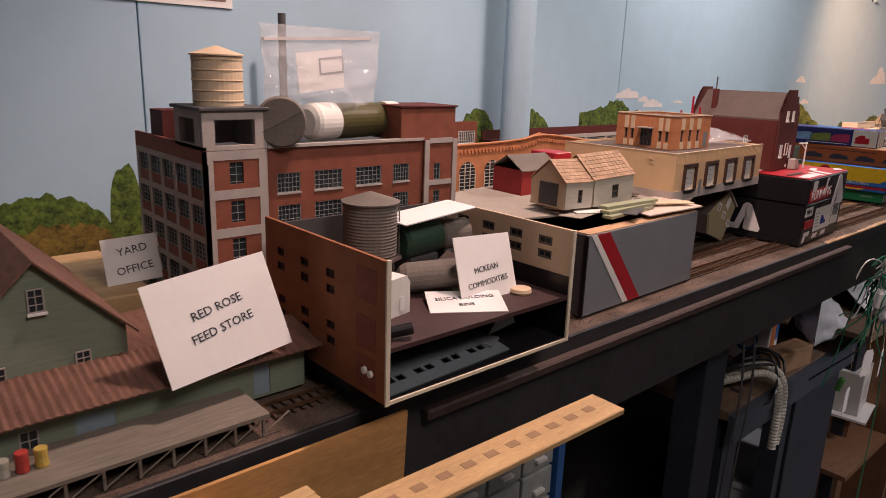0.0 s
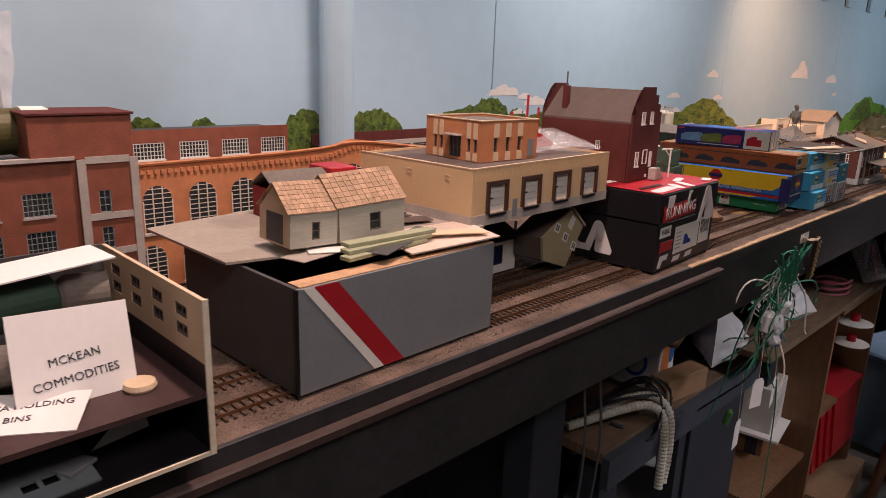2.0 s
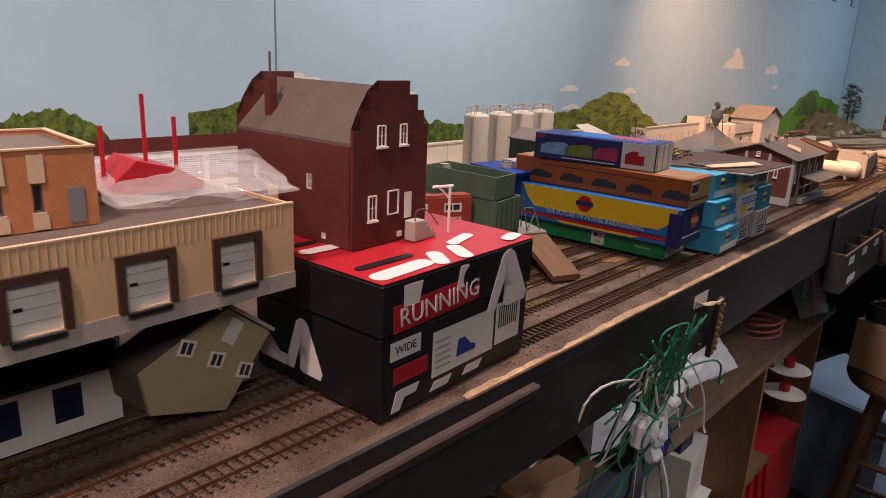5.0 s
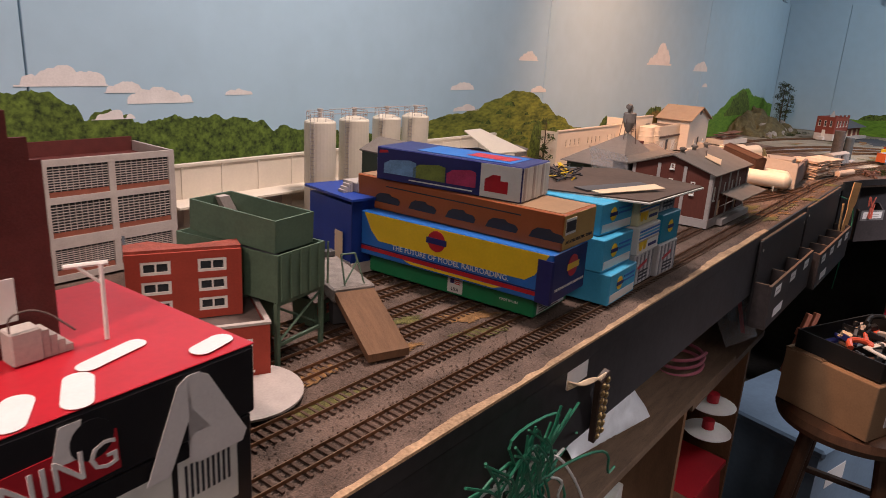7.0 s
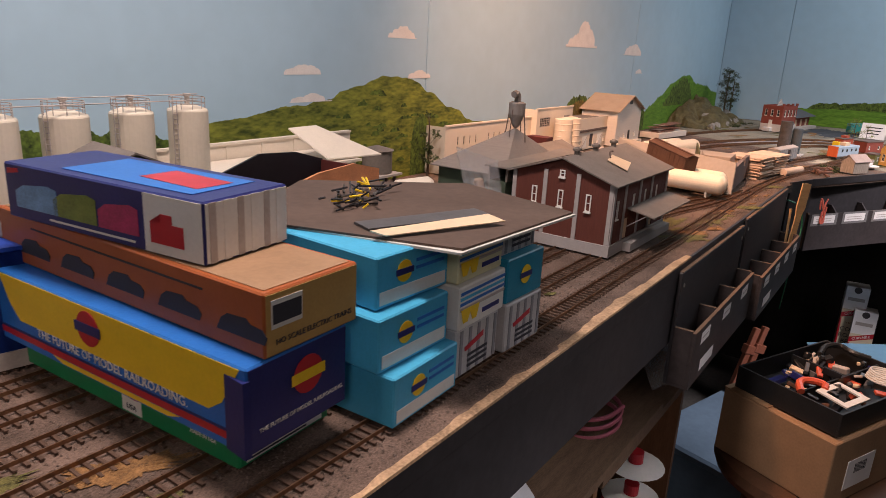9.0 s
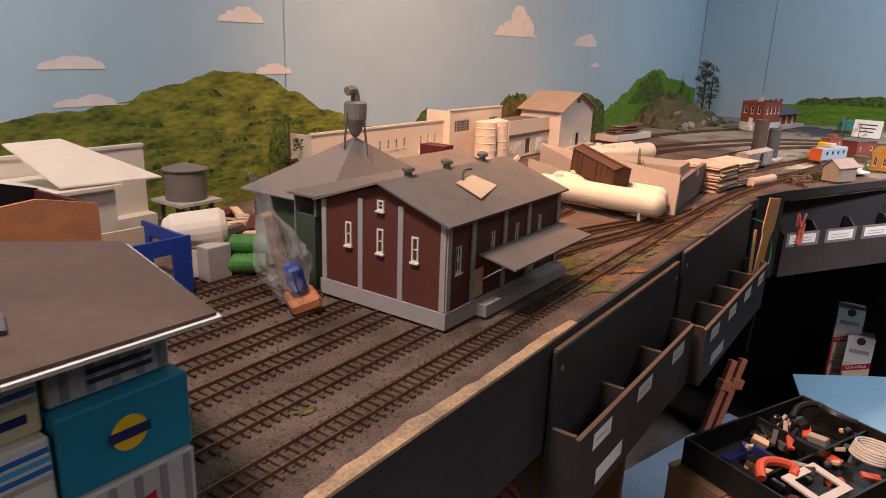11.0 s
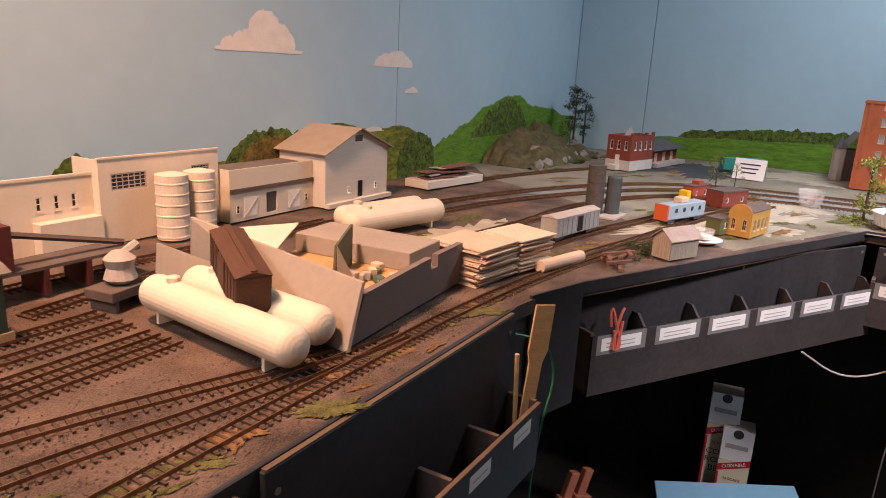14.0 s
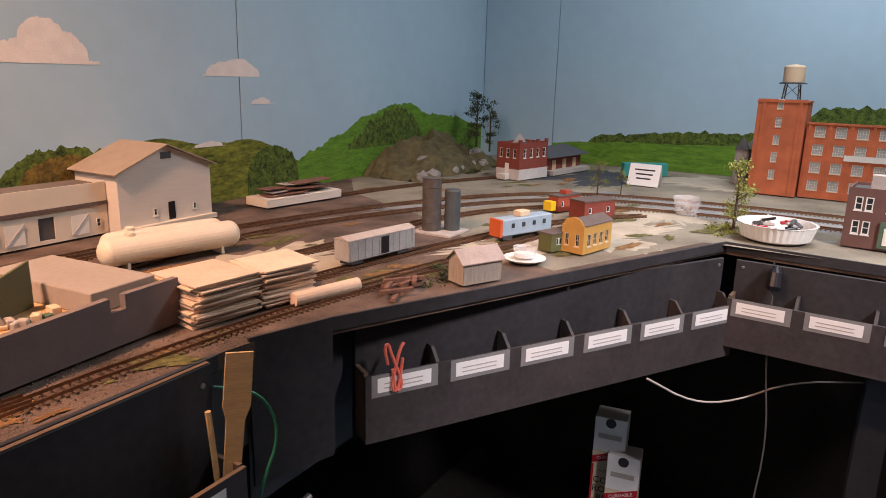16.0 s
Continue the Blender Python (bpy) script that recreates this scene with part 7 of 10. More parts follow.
track([(3.0, 0.80), (3.45, 0.86), (3.75, 0.84), (4.15, 0.74), (4.50, 0.55), (4.62, 0.25), (4.60, -0.5), (4.60, -1.2)], YL + " of the main line")
track([(3.4, 0.74), (3.75, 0.78), (4.10, 0.68), (4.42, 0.50), (4.54, 0.25), (4.52, -0.5), (4.52, -1.2)], YL + " of second main")
track([(3.45, 0.66), (3.75, 0.60), (4.0, 0.60), (4.30, 0.50), (4.46, 0.25), (4.44, -0.5), (4.44, -1.2)], YL + " of the inner loop")
track([(3.40, 0.525), (3.70, 0.50), (3.95, 0.44), (4.20, 0.37), (4.36, 0.24)], YL + " past the boxcar")
track([(3.60, 0.44), (3.85, 0.385), (4.10, 0.345), (4.25, 0.30)], YL + " below caboose")
track([(4.05, 0.92), (4.45, 0.84), (4.75, 0.70)], YL + " to the station")


def patch(x, y, rx, ry, material, seed, z=0.0, label="", name="ground_patch", rz=0.0):
    bm = bmesh.new()
    n, ring = 110, []
    for i in range(n):
        a = 2 * math.pi * i / n
        k = 0.75 + 0.5 * noise.noise((math.cos(a) * 1.7 + seed, math.sin(a) * 1.7, seed * 0.37)) + 0.26 * noise.noise((math.cos(a) * 6, math.sin(a) * 6, seed)) + 0.30 * noise.noise((math.cos(a) * 21, math.sin(a) * 21, seed))
        ring.append(bm.verts.new((rx * k * math.cos(a), ry * k * math.sin(a), 0)))
    c = bm.verts.new((0, 0, 0.0012))
    for i in range(n):
        bm.faces.new((ring[i], ring[(i + 1) % n], c))
    ob = solo(name, bm, material, label, "ground", pose(x, y, G - 0.0033 + z, 0, 0, rz), kind="structure")
    return ob


patch(4.10, 0.27, 0.36, 0.12, PALE_DIRT, 1, 0, "pale sandy ground by the small houses", rz=-24)
patch(4.42, 0.20, 0.15, 0.10, PALE_DIRT, 2, 0.0002, "pale sandy ground near the corner")
patch(3.62, 0.62, 0.30, 0.10, PALE_DIRT, 21, 0, "pale sandy ground between tracks", rz=-15)
patch(4.98, 0.15, 0.22, 0.30, PALE_DIRT, 3, 0, "pale dirt lot before the brick mill")
patch(4.25, 0.62, 0.34, 0.05, mat("grey_ballast", (0.23, 0.225, 0.22), 0.95, 0.3, 60, 0.8), 4, 0.0004, "grey ballast along the main line", rz=-30)
patch(4.52, 0.05, 0.11, 0.62, MATS["grey_ballast"], 5, 0.0005, "grey ballast along the main line")
patch(4.90, 0.50, 0.27, 0.15, GREY_ROAD, 6, 0.0006, "dark asphalt lot beside the red station", rz=-25)
patch(4.38, -0.38, 0.14, 0.34, MATS["grey_ballast"], 15, 0.0003, "grey gravel yard at the corner")
rnd = random.Random(21)
k = 0
for x, y, w, d, n in ((3.35, 0.44, 0.35, 0.03, 22), (2.95, 0.45, 0.25, 0.03, 14), (3.95, 0.36, 0.35, 0.10, 24), (4.25, 0.35, 0.3, 0.2, 26), (4.5, 0.7, 0.4, 0.2, 22), (2.3, 0.6, 0.5, 0.12, 10), (1.75, 0.54, 0.2, 0.06, 8), (4.12, 0.10, 0.25, 0.04, 10), (3.75, 0.70, 0.3, 0.10, 12), (4.3, -0.15, 0.1, 0.2, 8)):
    for _ in range(n):
        s = rnd.uniform(0.008, 0.035)
        k += 1
        px, py = x + rnd.uniform(-w, w), y + rnd.uniform(-d, d)
        if py < 0.425 and px < 3.45 or (px > 3.4 and py < 0.43 - (px - 3.5) * 0.464 + 0.03):
            continue
        patch(px, py, s * rnd.uniform(1, 2), s * rnd.uniform(0.35, 0.8), GRASS if rnd.random() < 0.62 else TURF_RUST, k, 0.0007 + (k % 7) * 0.00012, "clump of scenic turf on the layout", "turf_patch", rnd.uniform(-40, 10))
PALEG = mat("pale_scenic_ground", (0.19, 0.16, 0.12), 0.95, 0.4, 9, 0.9, col2=(0.34, 0.30, 0.23), fine=50)
solo("town_ground", prism([(3.85, 0.245), (4.185, 0.090), (4.170, -0.4), (4.165, -2.9), (5.18, -2.9), (5.18, 1.045), (4.40, 1.045), (4.22, 0.90), (4.08, 0.62), (3.92, 0.40)], G - 0.0034, G - 0.0031), PALEG, "pale tan scenic ground of the town area", "ground", kind="structure")
# raw plywood showing along the worn edge
bm = bmesh.new()
prev = None
for i in range(187):
    x = 1.35 + i * 0.0068
    w = 0.006 + 0.007 * noise.noise((x * 7, 0, 0)) + 0.004 * noise.noise((x * 45, 3, 0)) + (0.004 if x > 2.2 else 0)
    w = max(w, 0.0006)
    row = (bm.verts.new((x, FY - 0.0012, G - 0.0050)), bm.verts.new((x, FY - 0.0008, G - 0.0026)), bm.verts.new((x, FY + w, G - 0.0024)))
    if prev:
        bm.faces.new((prev[0], row[0], row[1], prev[1])), bm.faces.new((prev[1], row[1], row[2], prev[2]))
    prev = row
solo("worn_edge", bm, EDGEWOOD, "worn raw plywood edge of the layout deck", "trim", kind="structure")
bm = bmesh.new()
rnd = random.Random(4)
for _ in range(16000):
    x = rnd.uniform(0.6, 3.45)
    y = 0.425 + abs(rnd.gauss(0, 0.16))
    if y > 1.0:
        continue
    s = rnd.uniform(0.0006, 0.0016)
    c = Vector((x, y, G - 0.0030))
    v = [bm.verts.new(c + Vector((s * math.cos(a + x * 50), s * math.sin(a + x * 50), 0))) for a in (0, 2.1, 4.2)] + [bm.verts.new(c + Vector((0, 0, s)))]
    for f in ((0, 1, 3), (1, 2, 3), (2, 0, 3)):
        bm.faces.new([v[q] for q in f])
solo("ballast_grains", bm, mat("ballast_stone", (0.21, 0.155, 0.125), 0.95, 0.3, 300, 0.2, island=0.5), "loose fine ballast grains scattered over the ground", "ballast", kind="stuff")
# ---- far corner: station, village, brick mill ----
STB = mat("station_red_brick", (0.22, 0.05, 0.035), 0.75, 0.18, 60, 0.2)
stn = thing("red_station", 4.648, 0.660, G, -14, "two-storey red brick station model with white windows", "model building")
hs = [(0.018 + i * 0.030, z, 0.030 + i * 0.030, z + 0.022) for i in range(4) for z in (0.054,)]
hs = [tuple(round(v, 4) for v in q) for q in hs]
ls = [(0.010 + i * 0.024, 0.054, 0.020 + i * 0.024, 0.076) for i in range(3)]
ls = [tuple(round(v, 4) for v in q) for q in ls]
shell(stn, 0.130, 0.080, 0.090, STB, {"front": hs, "left": ls}, WHITE, 1, 2, WHITE)
part("stone_base", box(-0.0015, -0.0015, 0, 0.1315, -0.0002, 0.026), mat("pale_stone_base", (0.55, 0.52, 0.50), 0.8, 0.1), stn)
part("stone_base", box(-0.0015, 0.0, 0, -0.0002, 0.080, 0.026), MATS["pale_stone_base"], stn)
part("steps", box(-0.022, 0.030, 0, -0.0017, 0.060, 0.014, 0.001), MATS["pale_stone_base"], stn)
part("door", box(0.032, -0.0022, 0.014, 0.046, -0.0017, 0.040), WHITE, stn, m=pose(0, 0.080, 0, 0, 0, -90))
part("flat_roof", box(0.003, 0.003, 0.082, 0.127, 0.077, 0.085), DKGREY, stn)
for x in (0, 0.040, 0.080, 0.120):
    part("parapet_block", box(x, -0.001, 0.0902, x + 0.010, 0.006, 0.098), STB, stn)
part("gable_board", plate([(0, 0), (0.055, 0.0), (0.0275, 0.022)], 0, 0.003), STONE, stn, m=pose(0.01, 0.03, 0.0902))
stn.scale = (1, 1, 1.12)
fr = thing("freight_house", 4.815, 0.645, G, -10, "long brick freight house with wide grey hipped roof", "model building")
part("wall", box(0, 0, 0, 0.20, 0.08, 0.05), STB, fr)
bm = bmesh.new()
vs = [bm.verts.new(p) for p in ((-0.02, -0.022, 0.0505), (0.22, -0.022, 0.0505), (0.22, 0.10, 0.0505), (-0.02, 0.10, 0.0505), (0.03, 0.04, 0.078), (0.17, 0.04, 0.078))]
for f in ((0, 1, 5, 4), (1, 2, 5), (2, 3, 4, 5), (3, 0, 4), (3, 2, 1, 0)):
    bm.faces.new([vs[i] for i in f])
part("hip_roof", bm, mat("slate_roof", (0.075, 0.08, 0.09), 0.8, 0.15), fr, "slate grey hipped roof")
part("platform", box(-0.01, -0.03, 0, 0.21, -0.0005, 0.012), STONE, fr)
for x in (0.03, 0.09, 0.15):
    part("freight_door", box(x, -0.0012, 0.012, x + 0.02, -0.0002, 0.040), CREAM, fr)
MB = mat("orange_red_brick", (0.52, 0.14, 0.06), 0.8, 0.25, 25, 0.25, fine=20)
PANE = mat("pale_window_glazing", (0.42, 0.42, 0.40), 0.4, 0.1)
ml = thing("brick_mill", 4.862, -0.018, G, -94, "long orange-red brick mill model with white windows", "model building")
hs = [(0.018 + c * 0.046, 0.020 + r * 0.044, 0.042 + c * 0.046, 0.046 + r * 0.044) for c in range(12) for r in range(4)]
hs = [tuple(round(v, 4) for v in q) for q in hs]
part("front_wall", facade(0.58, 0.182, hs, 0.003), MB, ml)
for q in hs:
    window(ml, pose(0, 0.0003, 0), q, WHITE, 4, 4, CREAM, 0.0007, PANE)
part("side_wall", box(0, 0.0032, 0, 0.003, 0.11, 0.182), MB, ml)
part("roof", box(0, 0.0032, 0.174, 0.58, 0.11, 0.177), ROOFGREY, ml)
for k in range(13):
    part("pilaster", box(0.004 + k * 0.046, -0.0025, 0, 0.010 + k * 0.046, -0.0002, 0.182), MB, ml)
part("cornice", box(0, -0.003, 0.1822, 0.58, 0.004, 0.187), MB, ml)
part("white_sign_band", box(0.09, -0.0032, 0.098, 0.58, -0.0026, 0.112), WHITE, ml, "white painted sign band")
mt_ = thing("mill_tower", 4.852, 0.100, G, -94, "square orange-red brick mill stair tower", "model building")
hs = [(0.046, 0.040 + r * 0.044, 0.060, 0.064 + r * 0.044) for r in range(5)]
hs = [tuple(round(v, 4) for v in q) for q in hs]
shell(mt_, 0.113, 0.10, 0.232, MB, {"front": hs}, WHITE, 2, 3, CREAM, pane=PANE)
part("cornice", box(-0.002, -0.002, 0.2322, 0.115, 0.102, 0.237), MB, mt_)
for x in (0.012, 0.095):
    part("pilaster", box(x, -0.0022, 0, x + 0.008, -0.0002, 0.232), MB, mt_)
tk = thing("mill_water_tank", 4.902, 0.030, G + 0.237, 0, "cream water tank on black steel legs atop tower", "tank")
part("barrel", lathe([(0.024, 0.044), (0.025, 0.045), (0.025, 0.082), (0.023, 0.085), (0.002, 0.089)], 22), CREAM, tk)
part("deck", lathe([(0.032, 0.0405), (0.032, 0.0437)], 16), DKGREY, tk)
for a in range(4):
    x, y = 0.022 * math.cos(a * 1.571 + 0.7), 0.022 * math.sin(a * 1.571 + 0.7)
    part("leg", rod((x * 1.2, y * 1.2, 0), (x, y, 0.04), 0.0016), DKGREY, tk)
    x2, y2 = 0.022 * math.cos(a * 1.571 + 2.27), 0.022 * math.sin(a * 1.571 + 2.27)
    part("brace", rod((x * 1.15, y * 1.15, 0.005), (x2, y2, 0.038), 0.0008), DKGREY, tk)
vc = thing("victorian_house", 5.02, 0.13, G, -80, "tall grey Victorian house model with turret", "model house")
part("body", box(0, 0, 0, 0.07, 0.10, 0.09), mat("dark_brown_siding", (0.07, 0.045, 0.04), 0.7, 0.2), vc)
pitched_roof(vc, 0.07, 0.10, 0.0905, 0.05, ROOFGREY, 0.006, 0.002, "y")
part("turret", lathe([(0.018, 0), (0.018, 0.095)], 8, m=pose(-0.012, -0.004, 0)), STONE, vc)
part("turret_roof", lathe([(0.021, 0.0955), (0.001, 0.13)], 8, m=pose(-0.012, -0.004, 0)), DKGREY, vc)
for z in (0.02, 0.055):
    window(vc, pose(0, -0.003, 0), (0.03, z, 0.045, z + 0.022), WHITE, 2, 2, WHITE)
dbl = thing("brown_storefront", 4.300, -0.122, G, -97, "dark brown two-storey storefront with paired white windows", "model building")
hs = [(0.012 + i * 0.016 + (0.016 if i > 1 else 0) + (0.016 if i > 3 else 0), 0.066, 0.024 + i * 0.016 + (0.016 if i > 1 else 0) + (0.016 if i > 3 else 0), 0.090) for i in range(6)] + [(0.012, 0.024, 0.024, 0.048), (0.028, 0.024, 0.040, 0.048)]
hs = [tuple(round(v, 4) for v in q) for q in hs]
shell(dbl, 0.15, 0.09, 0.105, mat("dark_mauve_brick", (0.13, 0.065, 0.055), 0.75, 0.15), {"front": hs}, WHITE, 1, 2, WHITE, bar=0.0012)
part("shopfront", box(0.055, -0.004, 0.004, 0.148, -0.0004, 0.050), HOP, dbl, "green framed shopfront")
part("shop_window", box(0.062, -0.0048, 0.010, 0.142, -0.0042, 0.040), WHITE, dbl)
part("roof", box(0.003, 0.003, 0.098, 0.147, 0.087, 0.100), DKGREY, dbl)
part("chimney", box(0.03, 0.01, 0.1002, 0.06, 0.03, 0.128, 0.001), STONE, dbl)

silo = thing("dark_silo", 3.972, 0.532, G, 0, "tall dark weathered stave silo on a concrete slab", "silo", "pair of dark silos")
DKS = mat("dark_weathered_stave", (0.075, 0.065, 0.06), 0.8, 0.35, 60, 0.3)
prof = []
for k in range(6):
    prof += [(0.0175, k * 0.016), (0.0175, k * 0.016 + 0.0145), (0.0182, k * 0.016 + 0.015), (0.0182, k * 0.016 + 0.016)]
part("barrel", lathe(prof, 20), DKS, silo)
part("slab", box(-0.03, -0.055, -0.004, 0.045, 0.025, -0.0003), STONE, silo)
s2 = thing("dark_silo", 3.996, 0.502, G, 0, "shorter blue-grey silo standing beside the tall one", "silo", "pair of dark silos")
part("barrel", lathe([(0.0145, 0), (0.0145, 0.072), (0.013, 0.075)], 18), mat("blue_grey_silo", (0.06, 0.07, 0.075), 0.6, 0.2), s2)
gbx = thing("grey_boxcar", 3.678, 0.508, G + 0.004, -10, "weathered light grey boxcar on its track", "boxcar")
GCAR = mat("weathered_light_grey", (0.34, 0.33, 0.32), 0.75, 0.2, 40, 0.2)
part("body", box(0, -0.016, 0.004, 0.142, 0.016, 0.036, 0.001), GCAR, gbx)
part("roof", plate([(-0.0165, 0.0362), (0.0165, 0.0362), (0, 0.041)], -0.001, 0.143), STONE, gbx, m=pose(0, 0, 0, 0, 0, -90))
part("open_door", box(0.066, -0.0172, 0.007, 0.082, -0.0162, 0.033), BOXBLACK, gbx, "dark open door")
for k in range(10):
    part("rib", box(0.004 + k * 0.0145, -0.0170, 0.005, 0.0052 + k * 0.0145, -0.0162, 0.035), GCAR, gbx)
for x in (0.02, 0.118):
    part("truck", box(x - 0.012, -0.012, -0.002, x + 0.012, 0.012, 0.0038), DKGREY, gbx)
shd = thing("tin_roof_shed", 3.710, 0.346, G, -26, "weathered grey plank shed with tin gable roof", "model building")
PLK = mat("weathered_plank", (0.33, 0.27, 0.22), 0.85, 0.3, 40, 0.3, stretch=(14, 14, 1))
part("side_wall", box(0, 0, 0, 0.066, 0.002, 0.032), PLK, shd, m=pose(0.0, -0.035, 0))
for m in (pose(0, 0.0, 0, 0, 0, -90), pose(0.066, -0.035, 0, 0, 0, 90)):
    part("gable_wall", plate([(0, 0), (0.035, 0), (0.035, 0.032), (0.0175, 0.046), (0, 0.032)], 0.0001, 0.002), PLK, shd, m=m)
pitched_roof(shd, 0.066, 0.035, 0.032, 0.0142, mat("dull_tin_roof", (0.36, 0.28, 0.25), 0.6, 0.2), 0.004, 0.0015).location.y = -0.035
cbs = thing("blue_caboose", 3.960, 0.396, G + 0.004, -21, "pale blue caboose with orange end on its track", "caboose")
part("body", box(0, -0.014, 0.004, 0.128, 0.014, 0.034, 0.002), mat("pale_blue_car", (0.30, 0.38, 0.46), 0.6, 0.1), cbs)
part("orange_end", box(-0.0012, -0.0142, 0.0038, 0.004, 0.0142, 0.0342), mat("orange_red_paint", (0.55, 0.11, 0.03), 0.6, 0.1), cbs, "orange-red end")
part("cupola", box(0.05, -0.009, 0.0342, 0.075, 0.009, 0.044, 0.001), CREAM, cbs)
for k in range(4):
    part("window", box(0.025 + k * 0.026, -0.0150, 0.018, 0.032 + k * 0.026, -0.0143, 0.026), GLASSDARK, cbs)
for x in (0.02, 0.108):
    part("truck", box(x - 0.011, -0.011, -0.002, x + 0.011, 0.011, 0.0038), DKGREY, cbs)
th = thing("yellow_house", 3.953, 0.236, G, -14, "mustard yellow house model with brown gabled roof", "model house")
YH = mat("mustard_siding", (0.50, 0.28, 0.07), 0.75, 0.12, 40, 0.1)
shell(th, 0.085, 0.042, 0.046, YH, {"front": [(0.012 + i * 0.018, 0.012, 0.022 + i * 0.018, 0.032) for i in range(4)], "left": [(0.006, 0.012, 0.014, 0.032), (0.026, 0.012, 0.034, 0.032)]}, CREAM, 2, 2, CREAM)
part("false_front", plate([(0.001, 0.0463), (0.041, 0.0463), (0.034, 0.056), (0.021, 0.060), (0.008, 0.056)], 0.0002, 0.002), YH, th, m=pose(0, 0.042, 0, 0, 0, -90))
pitched_roof(th, 0.083, 0.042, 0.046, 0.010, ROOFBRN, 0.001, 0.0015).location.x = 0.004
for nm, x, y, rz, w, d, h, mt, lab in (("red_caboose", 4.275, 0.402, -18, 0.075, 0.026, 0.032, mat("caboose_red", (0.36, 0.07, 0.04), 0.6, 0.15), "small red caboose standing among the houses"), ("brick_cottage", 4.235, 0.330, -28, 0.085, 0.045, 0.034, STB, "small red brick cottage with white door"), ("olive_shack", 3.940, 0.285, -20, 0.042, 0.028, 0.028, mat("olive_shack_paint", (0.11, 0.12, 0.045), 0.7, 0.15), "tiny olive green shack by the track")):
    t = thing(nm, x, y, G, rz, lab, "model building")
    shell(t, w, d, h, mt, {"front": [(0.012, 0.010, 0.020, 0.022), (w - 0.024, 0.010, w - 0.014, 0.022)]}, WHITE, 1, 1)
    part("roof", box(-0.002, -0.002, h + 0.0002, w + 0.002, d + 0.002, h + 0.003), ROOFBRN, t)
    if nm == "red_caboose":
        part("cupola", box(0.03, 0.004, h + 0.0032, 0.05, 0.022, h + 0.011), mt, t)
        part("yellow_end", box(-0.02, 0.002, 0.004, -0.003, 0.024, 0.024, 0.001), YEL, t)
dish = thing("white_saucer", 3.868, 0.300, G, 0, "white saucer holding a clear plastic cup", "saucer")
part("saucer", lathe([(0.022, 0), (0.024, 0.002), (0.033, 0.005), (0.033, 0.0058), (0.022, 0.003)], 28), WHITE, dish)
part("cup", lathe([(0.016, 0.006), (0.019, 0.022), (0.0185, 0.022), (0.0155, 0.0065)], 24), BAG, dish)
part("filling", lathe([(0.0148, 0.007), (0.0155, 0.012)], 20), WHITE, dish)
cup = thing("clear_cup", 4.435, 0.170, G, 0, "clear plastic cup with small parts inside", "cup")
part("cup", lathe([(0.022, 0), (0.030, 0.036), (0.0292, 0.036), (0.0212, 0.001)], 26), BAG, cup)
for k in range(8):
    part("small_part", box(0, 0, 0, 0.008, 0.006, 0.006), (DKGREY, STONE, BRICK)[k % 3], cup, m=pose(random.Random(k).uniform(-0.012, 0.008), random.Random(k + 9).uniform(-0.012, 0.008), 0.0015 + k * 0.0012))
fl = thing("fluted_dish", 4.282, -0.018, G, 0, "white fluted baking dish filled with plastic parts", "dish")
bm, rings, seg = bmesh.new(), [], 72
for r0, z in ((0.050, 0), (0.058, 0.004), (0.066, 0.030), (0.068, 0.031), (0.063, 0.031), (0.056, 0.006), (0.001, 0.004)):
    rings.append([bm.verts.new(((r0 + (0.0014 * (i % 2) if 0.004 <= z <= 0.031 and r0 > 0.057 else 0)) * math.cos(2 * math.pi * i / seg), (r0 + (0.0014 * (i % 2) if 0.004 <= z <= 0.031 and r0 > 0.057 else 0)) * math.sin(2 * math.pi * i / seg), z)) for i in range(seg)])
for a, b in zip(rings, rings[1:]):
    for i in range(seg):
        bm.faces.new((a[i], a[(i + 1) % seg], b[(i + 1) % seg], b[i]))
bm.faces.new(rings[0][::-1])
part("dish_body", bm, mat("glazed_white_ceramic", (0.75, 0.74, 0.72), 0.2, 0.03), fl)
rnd = random.Random(31)
for k in range(26):
    part("plastic_part", box(-0.012, -0.004, 0, 0.012, 0.004, 0.005, 0.0008), (DKGREY, STONE, RED, BOXBLACK, WHITE)[k % 5], fl, m=pose(rnd.uniform(-0.035, 0.035), rnd.uniform(-0.035, 0.035), 0.008 + k * 0.0011, rnd.uniform(-25, 25), rnd.uniform(-25, 25), rnd.uniform(0, 180)))
sg = thing("tent_sign", 4.790, 0.352, G, -96, "white folded card sign with unreadable handwriting", "sign")
part("card", box(-0.043, 0, 0, 0.043, 0.001, 0.060), PAPER, sg, m=pose(0, -0.012, 0, -18))
part("card", box(-0.043, 0, 0, 0.043, 0.001, 0.060), PAPER, sg, m=pose(0, 0.025, 0, 18))
for k in range(3):
    part("writing_bar", box(-0.028 + 0.004 * k, -0.0004, 0.042 - k * 0.012, 0.028 - 0.004 * k, -0.0001, 0.046 - k * 0.012), INK, sg, m=pose(0, -0.012, 0, -18))
tl = thing("teal_trailer", 4.905, 0.440, G, -58, "teal green construction trailer model", "trailer")
part("body", box(0, 0, 0.006, 0.13, 0.034, 0.042, 0.001), mat("teal_paint", (0.03, 0.26, 0.24), 0.6, 0.1), tl)
part("window", box(0.085, -0.0012, 0.018, 0.108, -0.0002, 0.034), WHITE, tl)
for x in (0.03, 0.10):
    part("wheel", lathe([(0.006, 0), (0.006, 0.004)], 12, m=pose(x, 0.002, 0.006, 90)), DKGREY, tl)

